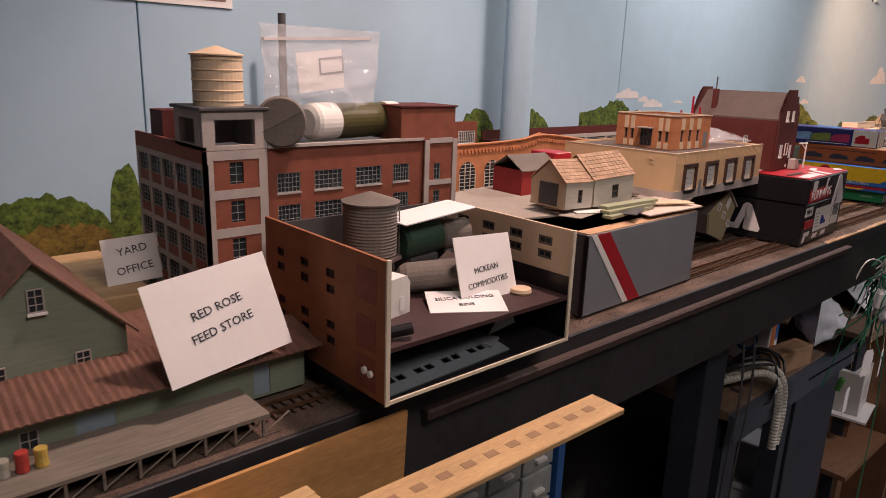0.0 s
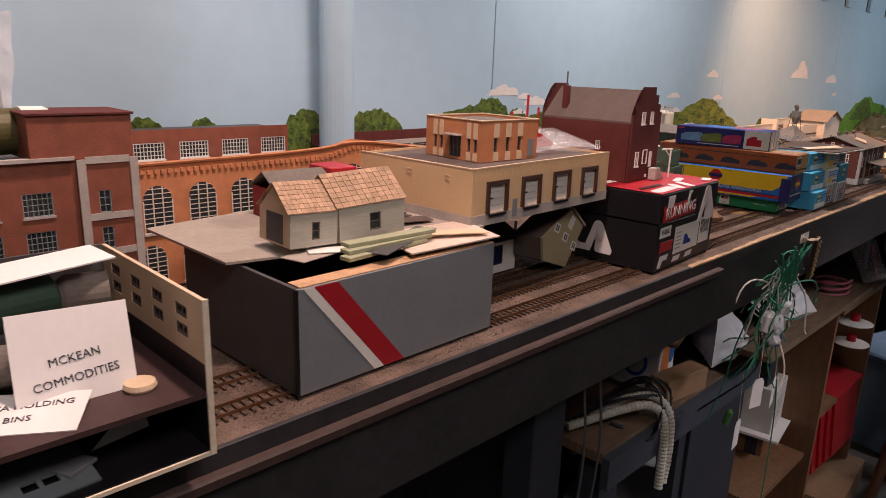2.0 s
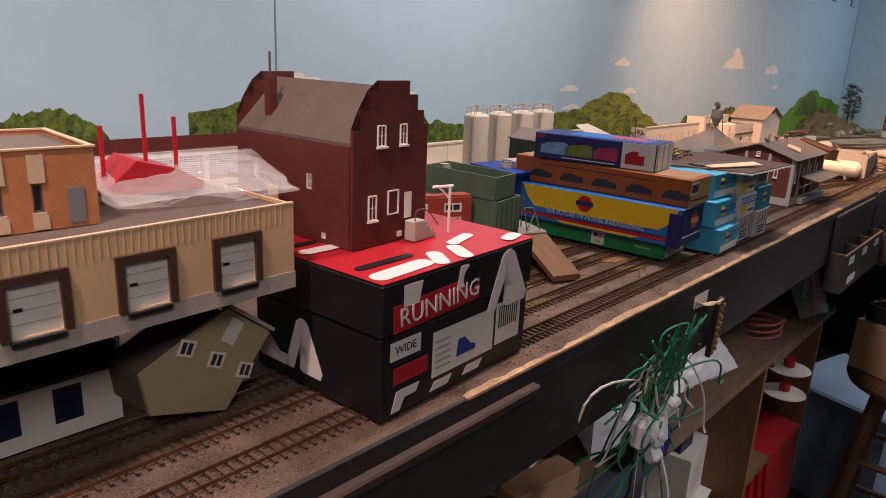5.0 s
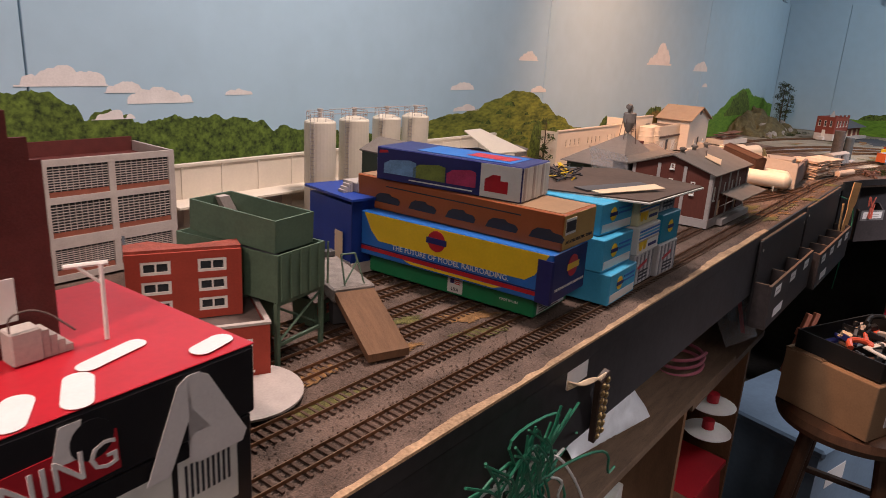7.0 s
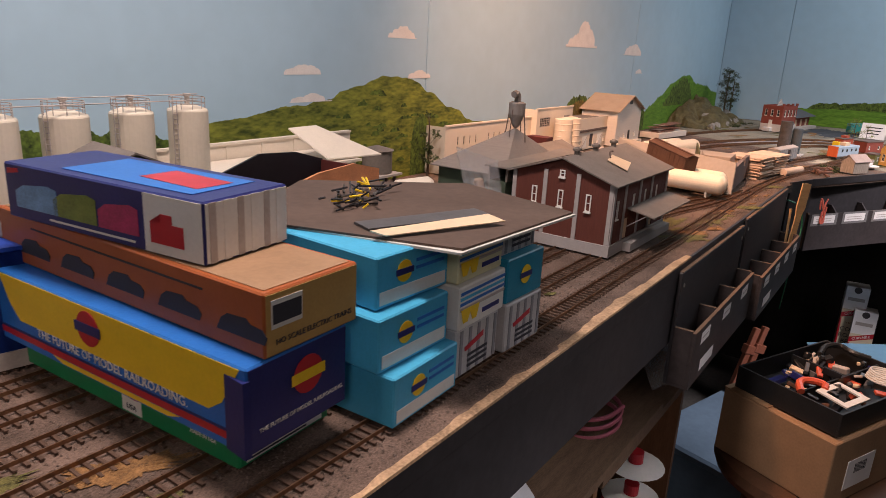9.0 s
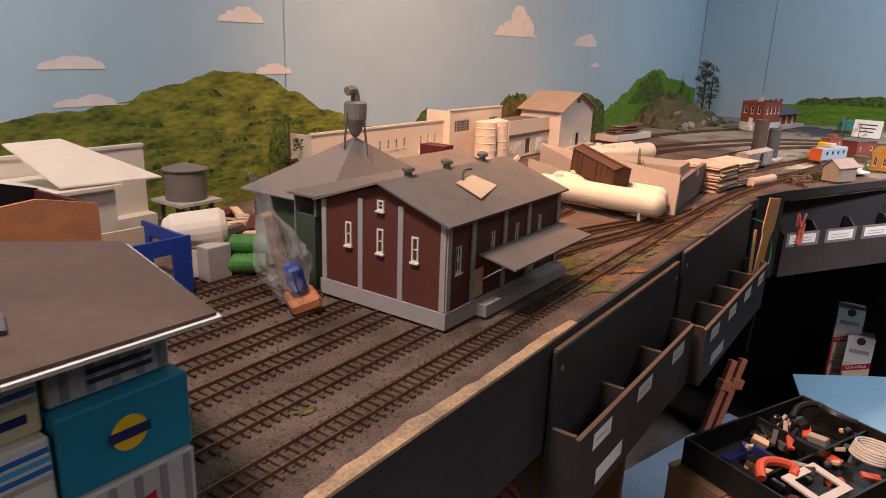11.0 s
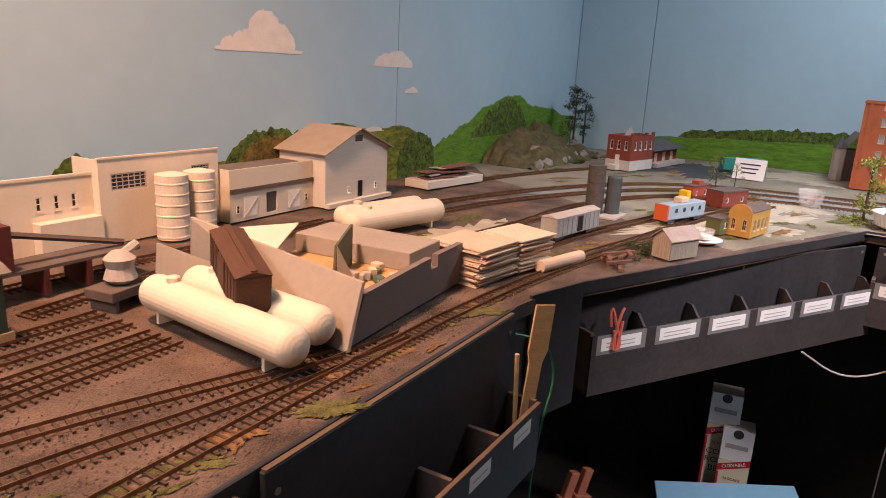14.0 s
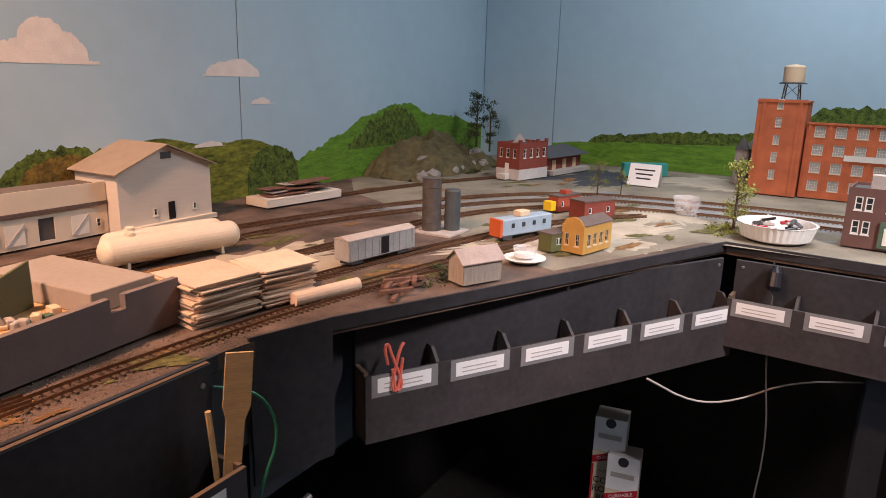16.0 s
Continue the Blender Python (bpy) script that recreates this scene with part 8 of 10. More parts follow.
ROCK = mat("grey_rock_face", (0.27, 0.25, 0.23), 0.9, 0.35, 30, 0.8)
HILLM = mat("brown_scrub_hill", (0.10, 0.085, 0.04), 0.95, 0.5, 40, 1.0)
bm, g = bmesh.new(), []
for j in range(15):
    row = []
    for i in range(31):
        u, v = i / 30, j / 14
        h = math.sin(math.pi * min(1, u * 1.02)) ** 0.7 * (math.sin(math.pi * v / 2) ** 0.8) * 0.115
        h *= 0.85 + 0.5 * noise.noise((u * 5, v * 3, 2))
        h += 0.016 * noise.noise((u * 16, v * 9, 0)) if 0 < v else 0
        row.append(bm.verts.new((4.45 + u * 0.58, 0.86 + v * 0.185 + 0.02 * noise.noise((u * 7, 0, 5)), G - 0.004 + max(0, h))))
    g.append(row)
for j in range(14):
    for i in range(30):
        bm.faces.new((g[j][i], g[j][i + 1], g[j + 1][i + 1], g[j + 1][i]))
solo("scrub_hill", bm, HILLM, "brown scrubby scenic hill in the room corner", "hill", kind="structure")
for k in range(9):
    r = random.Random(k + 40)
    bm = bmesh.new()
    bmesh.ops.create_icosphere(bm, subdivisions=2, radius=1)
    for v in bm.verts:
        v.co *= 1 + 0.35 * noise.noise(v.co * 1.7 + Vector((k, 0, 0)))
        v.co = Vector((v.co.x * 0.030, v.co.y * 0.014, v.co.z * 0.016))
    solo("rock_outcrop", bm, ROCK, "pale grey rock outcrop at the foot of hill", "rock", pose(4.50 + k * 0.052, 0.868 + r.uniform(0, 0.03) + (0.05 if k % 3 == 2 else 0), G + 0.006 + (0.03 if k % 3 == 2 else 0), 0, 0, r.uniform(-20, 20)), group="rock outcrops")
LEAF, LEAF2 = mat("dull_green_foliage", (0.045, 0.06, 0.022), 0.9, 0.5, 80, 0.3, island=0.6), mat("yellow_green_foliage", (0.23, 0.25, 0.06), 0.9, 0.3, 80, 0.3, island=0.5)
BARK = mat("bark_brown", (0.07, 0.045, 0.03), 0.9, 0.3, 80, 0.3)


def tree(name, x, y, z, h, spread, clumps, leaf, seed, label, grp=""):
    t = thing(name, x, y, z, 0, label, "tree", grp)
    r = random.Random(seed)
    part("trunk", lathe([(h * 0.022, -0.004), (h * 0.016, h * 0.5), (h * 0.006, h * 0.95)], 8), BARK, t)
    bm, lb_ = bmesh.new(), bmesh.new()
    for k in range(clumps):
        a, zz = r.uniform(0, 6.28), h * r.uniform(0.18, 1.0)
        rad = spread * (0.35 + 0.65 * math.sin(math.pi * min(1, zz / h * 0.9))) * r.uniform(0.4, 1.0)
        c = Vector((rad * math.cos(a), rad * math.sin(a), zz))
        rod((0, 0, zz * 0.75), c, h * 0.004, 4, lb_)
        for _ in range(46):
            d = Vector((r.gauss(0, 1), r.gauss(0, 1), r.gauss(0, 0.7))) * spread * 0.20
            s = h * r.uniform(0.010, 0.022)
            n1, n2 = Vector((r.uniform(-1, 1), r.uniform(-1, 1), r.uniform(-1, 1))).normalized() * s, Vector((r.uniform(-1, 1), r.uniform(-1, 1), r.uniform(-1, 1))).normalized() * s
            p = c + d
            bm.faces.new([bm.verts.new(p + n1), bm.verts.new(p + n2), bm.verts.new(p - n1), bm.verts.new(p - n2)])
    part("limbs", lb_, BARK, t)
    part("crown", bm, leaf, t)
    return t


tree("scrub_tree", 4.345, 0.062, G - 0.003, 0.135, 0.030, 26, LEAF2, 1, "slender yellow-green model tree at the layout edge")
tree("scrub_tree", 4.520, 0.395, G - 0.003, 0.085, 0.026, 14, LEAF2, 2, "sparse yellow-green model tree before the asphalt")
tree("scrub_tree", 4.600, 0.360, G - 0.003, 0.065, 0.02, 10, LEAF2, 3, "small sparse model tree beside the track")
tree("dark_tree", 4.960, 0.955, G + 0.05, 0.175, 0.036, 22, LEAF, 4, "tall dark model tree on the corner hill", "trees on the hill")
tree("dark_tree", 5.050, 0.950, G + 0.03, 0.165, 0.030, 18, LEAF, 5, "dark model tree on the corner hill", "trees on the hill")
tree("dark_tree", 4.860, 0.930, G + 0.03, 0.085, 0.035, 20, LEAF, 6, "bushy dark model tree on the corner hill", "trees on the hill")
tree("dark_tree", 2.800, 1.020, G, 0.13, 0.022, 14, LEAF, 7, "small dark model tree before the painted hill", "trees by the backdrop")
rnd = random.Random(77)
for k in range(26):
    x, y = ((3.66 + rnd.uniform(0, 0.12), 0.372 + rnd.uniform(-0.02, 0.03)), (4.28 + rnd.uniform(-0.05, 0.10), 0.075 + rnd.uniform(-0.015, 0.03)), (4.50 + rnd.uniform(0, 0.45), 0.84 + rnd.uniform(-0.02, 0.03)))[k % 3]
    bm = bmesh.new()
    for _ in range(60):
        p = Vector((rnd.gauss(0, 0.007), rnd.gauss(0, 0.007), abs(rnd.gauss(0, 0.004))))
        a, b = Vector((rnd.uniform(-1, 1), rnd.uniform(-1, 1), rnd.uniform(-1, 1))).normalized() * 0.002, Vector((rnd.uniform(-1, 1), rnd.uniform(-1, 1), rnd.uniform(-1, 1))).normalized() * 0.002
        bm.faces.new([bm.verts.new(p + a), bm.verts.new(p + b), bm.verts.new(p - a), bm.verts.new(p - b)])
    solo("low_shrub", bm, (LEAF, LEAF2, LEAF)[k % 3], "low clumpy scenic shrub", "shrub", pose(x, y, G - 0.003), group="scenic shrubs")
for k in range(10):
    bl_ = rnd.uniform(0.012, 0.03)
    solo("tie_pile_piece", box(-bl_, -0.003, 0, bl_, 0.003, 0.004), RUST, "rust brown timber in a loose pile", "timber", pose(3.60 + rnd.uniform(0, 0.075), 0.393 + rnd.uniform(-0.012, 0.02) - 0.02, G - 0.003 + k * 0.0014, 0, 0, rnd.uniform(-50, 30)), group="loose timber pile")
# ---- painted scenery on the backdrop ----
PG1 = mat("painted_dark_foliage", (0.024, 0.060, 0.012), 0.85, 0.7, 75, 0.0, col2=(0.14, 0.21, 0.03), fine=3)
PG2 = mat("painted_hill_green", (0.075, 0.115, 0.015), 0.85, 0.5, 22, 0.0, col2=(0.27, 0.29, 0.04), fine=3, stretch=(1, 1, 3))
PG3 = mat("painted_bright_field", (0.09, 0.22, 0.02), 0.85, 0.3, 18, 0.0, col2=(0.16, 0.32, 0.03), fine=3, stretch=(1, 1, 5))
PG4 = mat("painted_autumn_bush", (0.12, 0.09, 0.02), 0.85, 0.6, 60, 0.0, col2=(0.26, 0.17, 0.03), fine=3)
PCL = mat("painted_cloud_white", (0.72, 0.68, 0.66), 0.85, 0.1, 40, 0.0)
LAYER = [0]


def silhouette(name, label, x0, x1, base, top, material, rough=0.010, freq=60, east=False, step=0.003, seed=0.0):
    """A flat painted shape on a wall, from base up to top(u), with a leafy or plain upper edge."""
    n = max(8, int((x1 - x0) / step))
    LAYER[0] += 1
    off = 0.0041 + 0.000004 * LAYER[0]
    bm, prev = bmesh.new(), None
    for i in range(n + 1):
        u = i / n
        x = x0 + (x1 - x0) * u
        z = top(u)
        edge = min(1.0, u * 12, (1 - u) * 12)
        z += edge * rough * (noise.noise((x * freq + seed, seed, 0)) + 0.6 * abs(noise.noise((x * freq * 2.7, seed, 4))))
        z = max(z, base + 0.0004)
        p = (lambda h: (WX - off, x, h)) if east else (lambda h: (x, WY - off, h))
        row = (bm.verts.new(p(base)), bm.verts.new(p(z)))
        if prev:
            bm.faces.new((prev[0], row[0], row[1], prev[1]))
        prev = row
    return solo(name, bm, material, label, "painted scenery", kind="structure")


def bump_line(*knots):
    """Straight runs between (u, z) knots, rounded."""
    def f(u):
        for (a, za), (b, zb) in zip(knots, knots[1:]):
            if a <= u <= b:
                k = (u - a) / (b - a)
                k = k * k * (3 - 2 * k)
                return za + (zb - za) * k
        return knots[-1][1]
    return f


def dome(z0, z1):
    return lambda u: z0 + (z1 - z0) * math.sqrt(max(0.0, 1 - (2 * u - 1) ** 2))


B0 = 1.19
silhouette("painted_hill", "painted grassy green hill on the backdrop", 2.16, 3.16, B0, bump_line((0, 1.30), (0.16, 1.334), (0.30, 1.350), (0.38, 1.357), (0.43, 1.376), (0.545, 1.398), (0.62, 1.392), (0.68, 1.365), (0.76, 1.330), (0.87, 1.292), (1, 1.275)), PG2, 0.004, 40)
silhouette("painted_hill", "painted low green hill on the backdrop", 3.10, 3.60, B0, bump_line((0, 1.275), (0.25, 1.285), (0.6, 1.28), (1, 1.285)), PG2, 0.003, 30)
silhouette("painted_hill", "painted yellow-green slope behind the barn", 3.65, 4.28, B0, bump_line((0, 1.28), (0.22, 1.338), (0.45, 1.318), (0.6, 1.322), (1, 1.24)), PG2, 0.003, 30)
silhouette("painted_mountain", "painted steep green mountain on the backdrop", 4.15, 5.19, B0, bump_line((0, 1.235), (0.10, 1.280), (0.20, 1.312), (0.32, 1.358), (0.45, 1.385), (0.53, 1.388), (0.64, 1.352), (0.80, 1.340), (0.92, 1.312), (1, 1.305)), PG3, 0.006, 60)
silhouette("painted_wood", "painted conifer wood on the mountain", 4.40, 4.78, 1.27, bump_line((0, 1.285), (0.35, 1.350), (0.6, 1.380), (0.8, 1.360), (1, 1.30)), PG1, 0.022, 55, seed=3)
silhouette("painted_trees", "painted dark green tree line on the backdrop", 1.44, 2.26, B0, bump_line((0, 1.380), (0.14, 1.392), (0.22, 1.370), (0.30, 1.358), (0.42, 1.368), (0.55, 1.366), (0.66, 1.345), (0.75, 1.335), (0.9, 1.325), (1, 1.30)), PG1, 0.010, 45, seed=7)
for a, b, z, s in ((0.14, 0.335, 1.286, 1), (0.745, 0.835, 1.390, 2), (0.845, 0.925, 1.385, 3), (1.03, 1.14, 1.396, 4), (1.16, 1.33, 1.392, 5), (1.515, 1.67, 1.412, 6), (1.63, 1.75, 1.385, 7), (3.17, 3.27, 1.318, 8), (3.49, 3.73, 1.338, 9), (4.03, 4.20, 1.305, 10), (2.785, 2.85, 1.322, 11), (0.33, 0.378, 1.322, 12)):
    silhouette("painted_bush", "painted leafy green bush on the backdrop", a, b, B0, dome(z - 0.075, z - 0.004), PG1, 0.010, 70, seed=s)
silhouette("painted_bush", "painted autumn-brown bush on the backdrop", 0.19, 0.335, B0, dome(1.20, 1.240), PG4, 0.010, 70, seed=14)
silhouette("painted_bush", "painted autumn-tinted bush by the cream warehouse", 3.52, 3.70, 1.23, dome(1.25, 1.320), PG4, 0.010, 80, seed=15)
silhouette("painted_trees", "painted distant tree line on the end wall", -1.4, 0.70, 1.23, bump_line((0, 1.43), (0.5, 1.42), (0.64, 1.41), (0.70, 1.325), (0.80, 1.318), (0.95, 1.295), (1, 1.245)), PG1, 0.012, 45, east=True, seed=20)
silhouette("painted_field", "painted bright green field on the end wall", -1.4, 0.78, B0, bump_line((0, 1.34), (0.62, 1.32), (0.70, 1.285), (0.85, 1.275), (0.95, 1.265), (1, 1.255)), PG3, 0.004, 30, east=True)
RS = random.Random(9)
for k in range(110):
    x = 2.25 + RS.random() * 0.72
    z = 1.22 + RS.random() * 0.15 * max(0.1, 1 - abs(x - 2.68) / 0.45)
    w = RS.uniform(0.006, 0.022)
    silhouette("painted_shrub", "painted dark shrub on the green hill", x - w, x + w, z - 0.001, dome(z, z + RS.uniform(0.003, 0.008)), PG1, 0.003, 160, step=0.002, seed=k)


def cloud(x, z, w, h, seed):
    """A small cumulus: a ragged foot and a crown of overlapping round puffs."""
    r = random.Random(int(seed * 10))
    peak = r.uniform(0.40, 0.62)
    puffs = []
    for k in range(13):
        c = r.uniform(0.08, 0.92)
        e = max(0.12, 1 - abs(c - peak) / (peak if c < peak else 1 - peak))
        rad = r.uniform(0.10, 0.17) * w * (0.55 + 0.6 * e)
        puffs.append((c * w, h * e * r.uniform(0.30, 0.85), rad, min(rad, h * 0.55)))

    def crown(u):
        tops = [b + v * math.sqrt(1 - ((u * w - c) / q) ** 2) for c, b, q, v in puffs if abs(u * w - c) < q]
        return z + min(h * 1.25, max([h * 0.10] + tops))
    silhouette("painted_cloud", "painted small white cumulus cloud on the backdrop", x - w / 2, x + w / 2, z, crown, PCL, h * 0.07, 160, seed=seed, step=0.0012)


for k, (x, z, w, h) in enumerate(((1.638, 1.414, 0.115, 0.022), (1.770, 1.390, 0.10, 0.018), (1.700, 1.370, 0.06, 0.010), (2.480, 1.402, 0.085, 0.015), (2.500, 1.356, 0.10, 0.012), (2.745, 1.470, 0.090, 0.018), (2.805, 1.393, 0.075, 0.013),
                                  (3.585, 1.474, 0.215, 0.058), (4.000, 1.458, 0.16, 0.034), (4.085, 1.398, 0.07, 0.012), (3.925, 1.313, 0.09, 0.010), (1.72, 1.405, 0.06, 0.012), (1.90, 1.40, 0.05, 0.008))):
    cloud(x, z, w, h, k * 3.1)
# ---- fascia panels, card bins, and what stands under the layout ----
BINM = mat("black_brown_bin", (0.042, 0.034, 0.035), 0.6, 0.3, 14, 0.12)
BINE = mat("bare_bin_edge", (0.12, 0.075, 0.05), 0.8, 0.2, 40, 0.1)
SCREW = mat("dull_screw_steel", (0.4, 0.38, 0.36), 0.4, 0.1, 50, 0.0, 0.8)


def card_bin(name, x0, x1, z0, z1, zt, n, label, y=FY, depth=0.046, zl=None):
    """A plywood panel on the fascia with an open card bin along its foot."""
    t = thing(name, 0, 0, 0, 0, label, "card bin", "card bins")
    part("panel", box(x0, y - 0.007, z0, x1, y - 0.0015, zt, 0.001), BLACK, t)
    part("panel_edge", box(x0 + 0.002, y - 0.0068, zt + 0.0002, x1 - 0.002, y - 0.0018, zt + 0.0012), BINE, t)
    part("bin_front", box(x0, y - 0.007 - depth, z0, x1, y - 0.002 - depth, z1), BINM, t)
    part("front_edge", box(x0, y - 0.007 - depth, z1 + 0.0002, x1, y - 0.002 - depth, z1 + 0.0012), BINE, t)
    part("bin_floor", box(x0, y - 0.002 - depth, z0, x1, y - 0.0072, z0 + 0.005), BINM, t)
    for k in range(n + 1):
        x = x0 + (x1 - x0 - 0.005) * k / n
        d = part("divider", box(x, y - 0.0018 - depth, z0 + 0.0052, x + 0.005, y - 0.0072, z1 + 0.0022), BINM, t)
        part("divider_edge", box(x, y - 0.0018 - depth, z1 + 0.0024, x + 0.005, y - 0.0072, z1 + 0.0032), BINE, d)
    for k in range(n):
        x = x0 + (x1 - x0) * (k + 0.28) / n
        lb_ = part("label", box(x, y - 0.0074 - depth, z1 - 0.026, x + 0.045, y - 0.0071 - depth, z1 - 0.008), PAPER, t, "white taped label", m=pose(0, 0, 0, 0, 0, 0))
        part("label_bar", box(x + 0.006, y - 0.0077 - depth, z1 - 0.018, x + 0.038, y - 0.0075 - depth, z1 - 0.0165), STONE, lb_)
    part("low_label", box(x0 + 0.05, y - 0.0074 - depth, z0 + 0.012, x0 + 0.12, y - 0.0071 - depth, z0 + 0.030), PAPER, t)
    for x in (x0 + 0.012, x1 - 0.012):
        part("screw", lathe([(0.003, 0), (0.003, 0.001), (0.001, 0.0014)], 8, m=pose(x, y - 0.0072, zt - 0.02, 90)), SCREW, t)
    return t


card_bin("card_bin", 2.562, 2.925, 1.015, 1.100, 1.182, 3, "black card bin with white labels on the fascia", depth=0.030)
card_bin("card_bin", 2.945, 3.345, 1.005, 1.088, 1.190, 4, "black card bin with four open compartments on fascia", depth=0.042)
st = thing("stir_stick", 3.334, 0.384, 1.012, -32, "pale wooden paint paddle standing in card bin", "wooden stick", ry=6)
part("paddle", plate([(-0.008, 0), (0.008, 0), (0.009, 0.125), (0.014, 0.140), (0.013, 0.196), (-0.013, 0.196), (-0.013, 0.140), (-0.009, 0.125)], -0.0015, 0.0015), WOOD, st)
solo("thin_stick", rod((3.335, 0.390, 1.012), (3.325, 0.392, 1.150), 0.003), WOOD, "thin pale wooden stick standing in card bin", "wooden stick")
GWIRE = mat("green_wire", (0.02, 0.16, 0.09), 0.45, 0.1)
solo("green_wire_loop", tube([(3.345, 0.405, 1.165), (3.385, 0.38, 1.15), (3.40, 0.37, 1.10), (3.37, 0.372, 1.05), (3.36, 0.375, 0.98), (3.37, 0.38, 0.9)], 0.0016), GWIRE, "green wire looping down beside the fascia", "wire")


def frame_run(a, b):
    """The pose that carries x along the line a to b, with -y towards the aisle, and its length."""
    d = Vector((b[0] - a[0], b[1] - a[1], 0))
    return pose(a[0], a[1], 0, 0, 0, math.degrees(math.atan2(d.y, d.x))), d.length


for a, b, zt, z0, z1, nm in (((3.578, 0.408), (4.172, 0.050), 1.1675, 1.004, 1.098, 6), ((4.172, 0.030), (4.140, -0.42), 1.1675, 1.025, 1.112, 4)):
    m, L = frame_run(a, b)
    t = thing("long_card_bin", 0, 0, 0, 0, "long black card bin with taped white labels under layout edge", "card bin", "card bins")
    part("panel", box(0, 0, z0, L, 0.006, zt + 0.006, 0.001), BLACK, t, m=m)
    part("bin_front", box(0, -0.036, z0, L, -0.031, z1), BINM, t, m=m)
    part("bin_floor", box(0, -0.0308, z0, L, -0.0002, z0 + 0.005), BINM, t, m=m)
    part("bin_end", box(0, -0.0308, z0 + 0.0052, 0.006, -0.0002, z1 + 0.004), BINE, t, m=m)
    for k in range(1, nm + 1):
        x = L * k / nm - 0.008
        part("divider", plate([(-0.0308, z0 + 0.006), (-0.0004, z0 + 0.006), (-0.0004, z1 + 0.016), (-0.012, z1 + 0.016), (-0.0308, z1 - 0.004)], 0, 0.005), BINM, t, m=m @ pose(x, 0, 0, 0, 0, 90) @ pose(0, -0.003, 0))
        tp_ = part("tape", box(L * (k - 0.93) / nm, -0.0368, z1 - 0.030, L * (k - 0.10) / nm, -0.0362, z1 + 0.001), mat("clear_tape", (0.22, 0.21, 0.21), 0.2, 0.1), t, "strip of clear tape", m=m)
        lb_ = part("label", box(L * (k - 0.86) / nm, -0.0374, z1 - 0.024, L * (k - 0.19) / nm, -0.0369, z1 - 0.004), PAPER, tp_, "white paper label", m=None)
        for j in range(2):
            part("label_bar", box(L * (k - 0.78) / nm, -0.0378, z1 - 0.013 - j * 0.006, L * (k - 0.30) / nm, -0.0375, z1 - 0.0115 - j * 0.006), STONE, tp_)
    for x in (0.012, L * 0.5, L - 0.012):
        part("screw", lathe([(0.003, 0), (0.003, 0.001), (0.001, 0.0014)], 8, m=m @ pose(x, -0.0002, zt - 0.006, 90)), SCREW, t)
m, L = frame_run((3.578, 0.408), (4.172, 0.050))
CORAL = mat("coral_plastic", (0.75, 0.17, 0.12), 0.45, 0.05)
cl = thing("coral_clip", 0, 0, 0, 0, "coral pink wire clip hooked on bin edge", "clip")
for pts in ([(0.030, -0.038, 1.112), (0.024, -0.040, 1.136), (0.030, -0.038, 1.142), (0.036, -0.040, 1.120), (0.052, -0.040, 1.080), (0.040, -0.041, 1.072), (0.036, -0.040, 1.105)], [(0.052, -0.038, 1.138), (0.046, -0.040, 1.132), (0.040, -0.039, 1.105), (0.034, -0.040, 1.076), (0.044, -0.041, 1.074), (0.050, -0.040, 1.118)]):
    part("wire_loop", tube([m @ Vector(p) for p in pts], 0.0022), CORAL, cl)
solo("grey_cable", tube([(3.98, 0.12, 1.0), (4.06, 0.06, 0.94), (4.15, 0.0, 0.92), (4.25, -0.08, 0.94), (4.35, -0.2, 0.93)], 0.0018), STONE, "grey cable sagging below the layout", "cable")
solo("hanging_cable", tube([(4.16, -0.03, 1.18), (4.155, -0.035, 1.12), (4.15, -0.04, 1.0), (4.17, -0.06, 0.85), (4.16, -0.05, 0.7), (4.18, -0.06, 0.4)], 0.0016), DKGREY, "grey cord hanging down the fascia corner", "cord")
solo("black_plug", lathe([(0.008, 0), (0.013, 0.006), (0.012, 0.030), (0.005, 0.042)], 14), BOXBLACK, "black plug hanging at the layout corner", "plug", pose(4.145, -0.035, 1.135, 0, 20, 0))
CORKB = mat("carton_cream", (0.66, 0.58, 0.42), 0.6, 0.06)
for x, y, zt in ((4.335, 0.262, 0.727), (4.318, 0.222, 0.650)):
    c = thing("roadbed_carton", x, y, 0, -82, "tall cream and red cork roadbed carton standing on end", "box", "cork roadbed cartons")
    part("carton", box(-0.036, 0, 0, 0.036, 0.06, zt - 0.085), CORKB, c)
    part("white_top", box(-0.036, 0, zt - 0.0848, 0.036, 0.06, zt, 0.001), PAPER, c, "white carton top")
    part("flap_hole", lathe([(0.012, 0), (0.012, 0.0006)], 12, m=pose(0, -0.0002, zt - 0.012, 90)), BINM, c)
    part("red_band", plate([(-0.036, zt - 0.118), (0.036, zt - 0.092), (0.036, zt - 0.074), (-0.036, zt - 0.100)], -0.0006, -0.0001), RED, c)
    part("red_edge", box(-0.0362, -0.0006, 0.05, -0.031, -0.0001, zt - 0.12), RED, c)
    text("CURVABLE", 0.0115, PAPER, c, pose(0, -0.0008, zt - 0.096, 0, -19.9, 0))
    text("N SCALE", 0.010, BRICK, c, pose(0, -0.0005, zt - 0.135))
    for k, w in enumerate(("CORK", "ROAD", "BED")):
        text(w, 0.022, INK, c, pose(0, -0.0005, zt - 0.160 - k * 0.023))
    part("grey_panel", box(-0.026, -0.0006, zt - 0.052, 0.026, -0.0001, zt - 0.040), STONE, c)

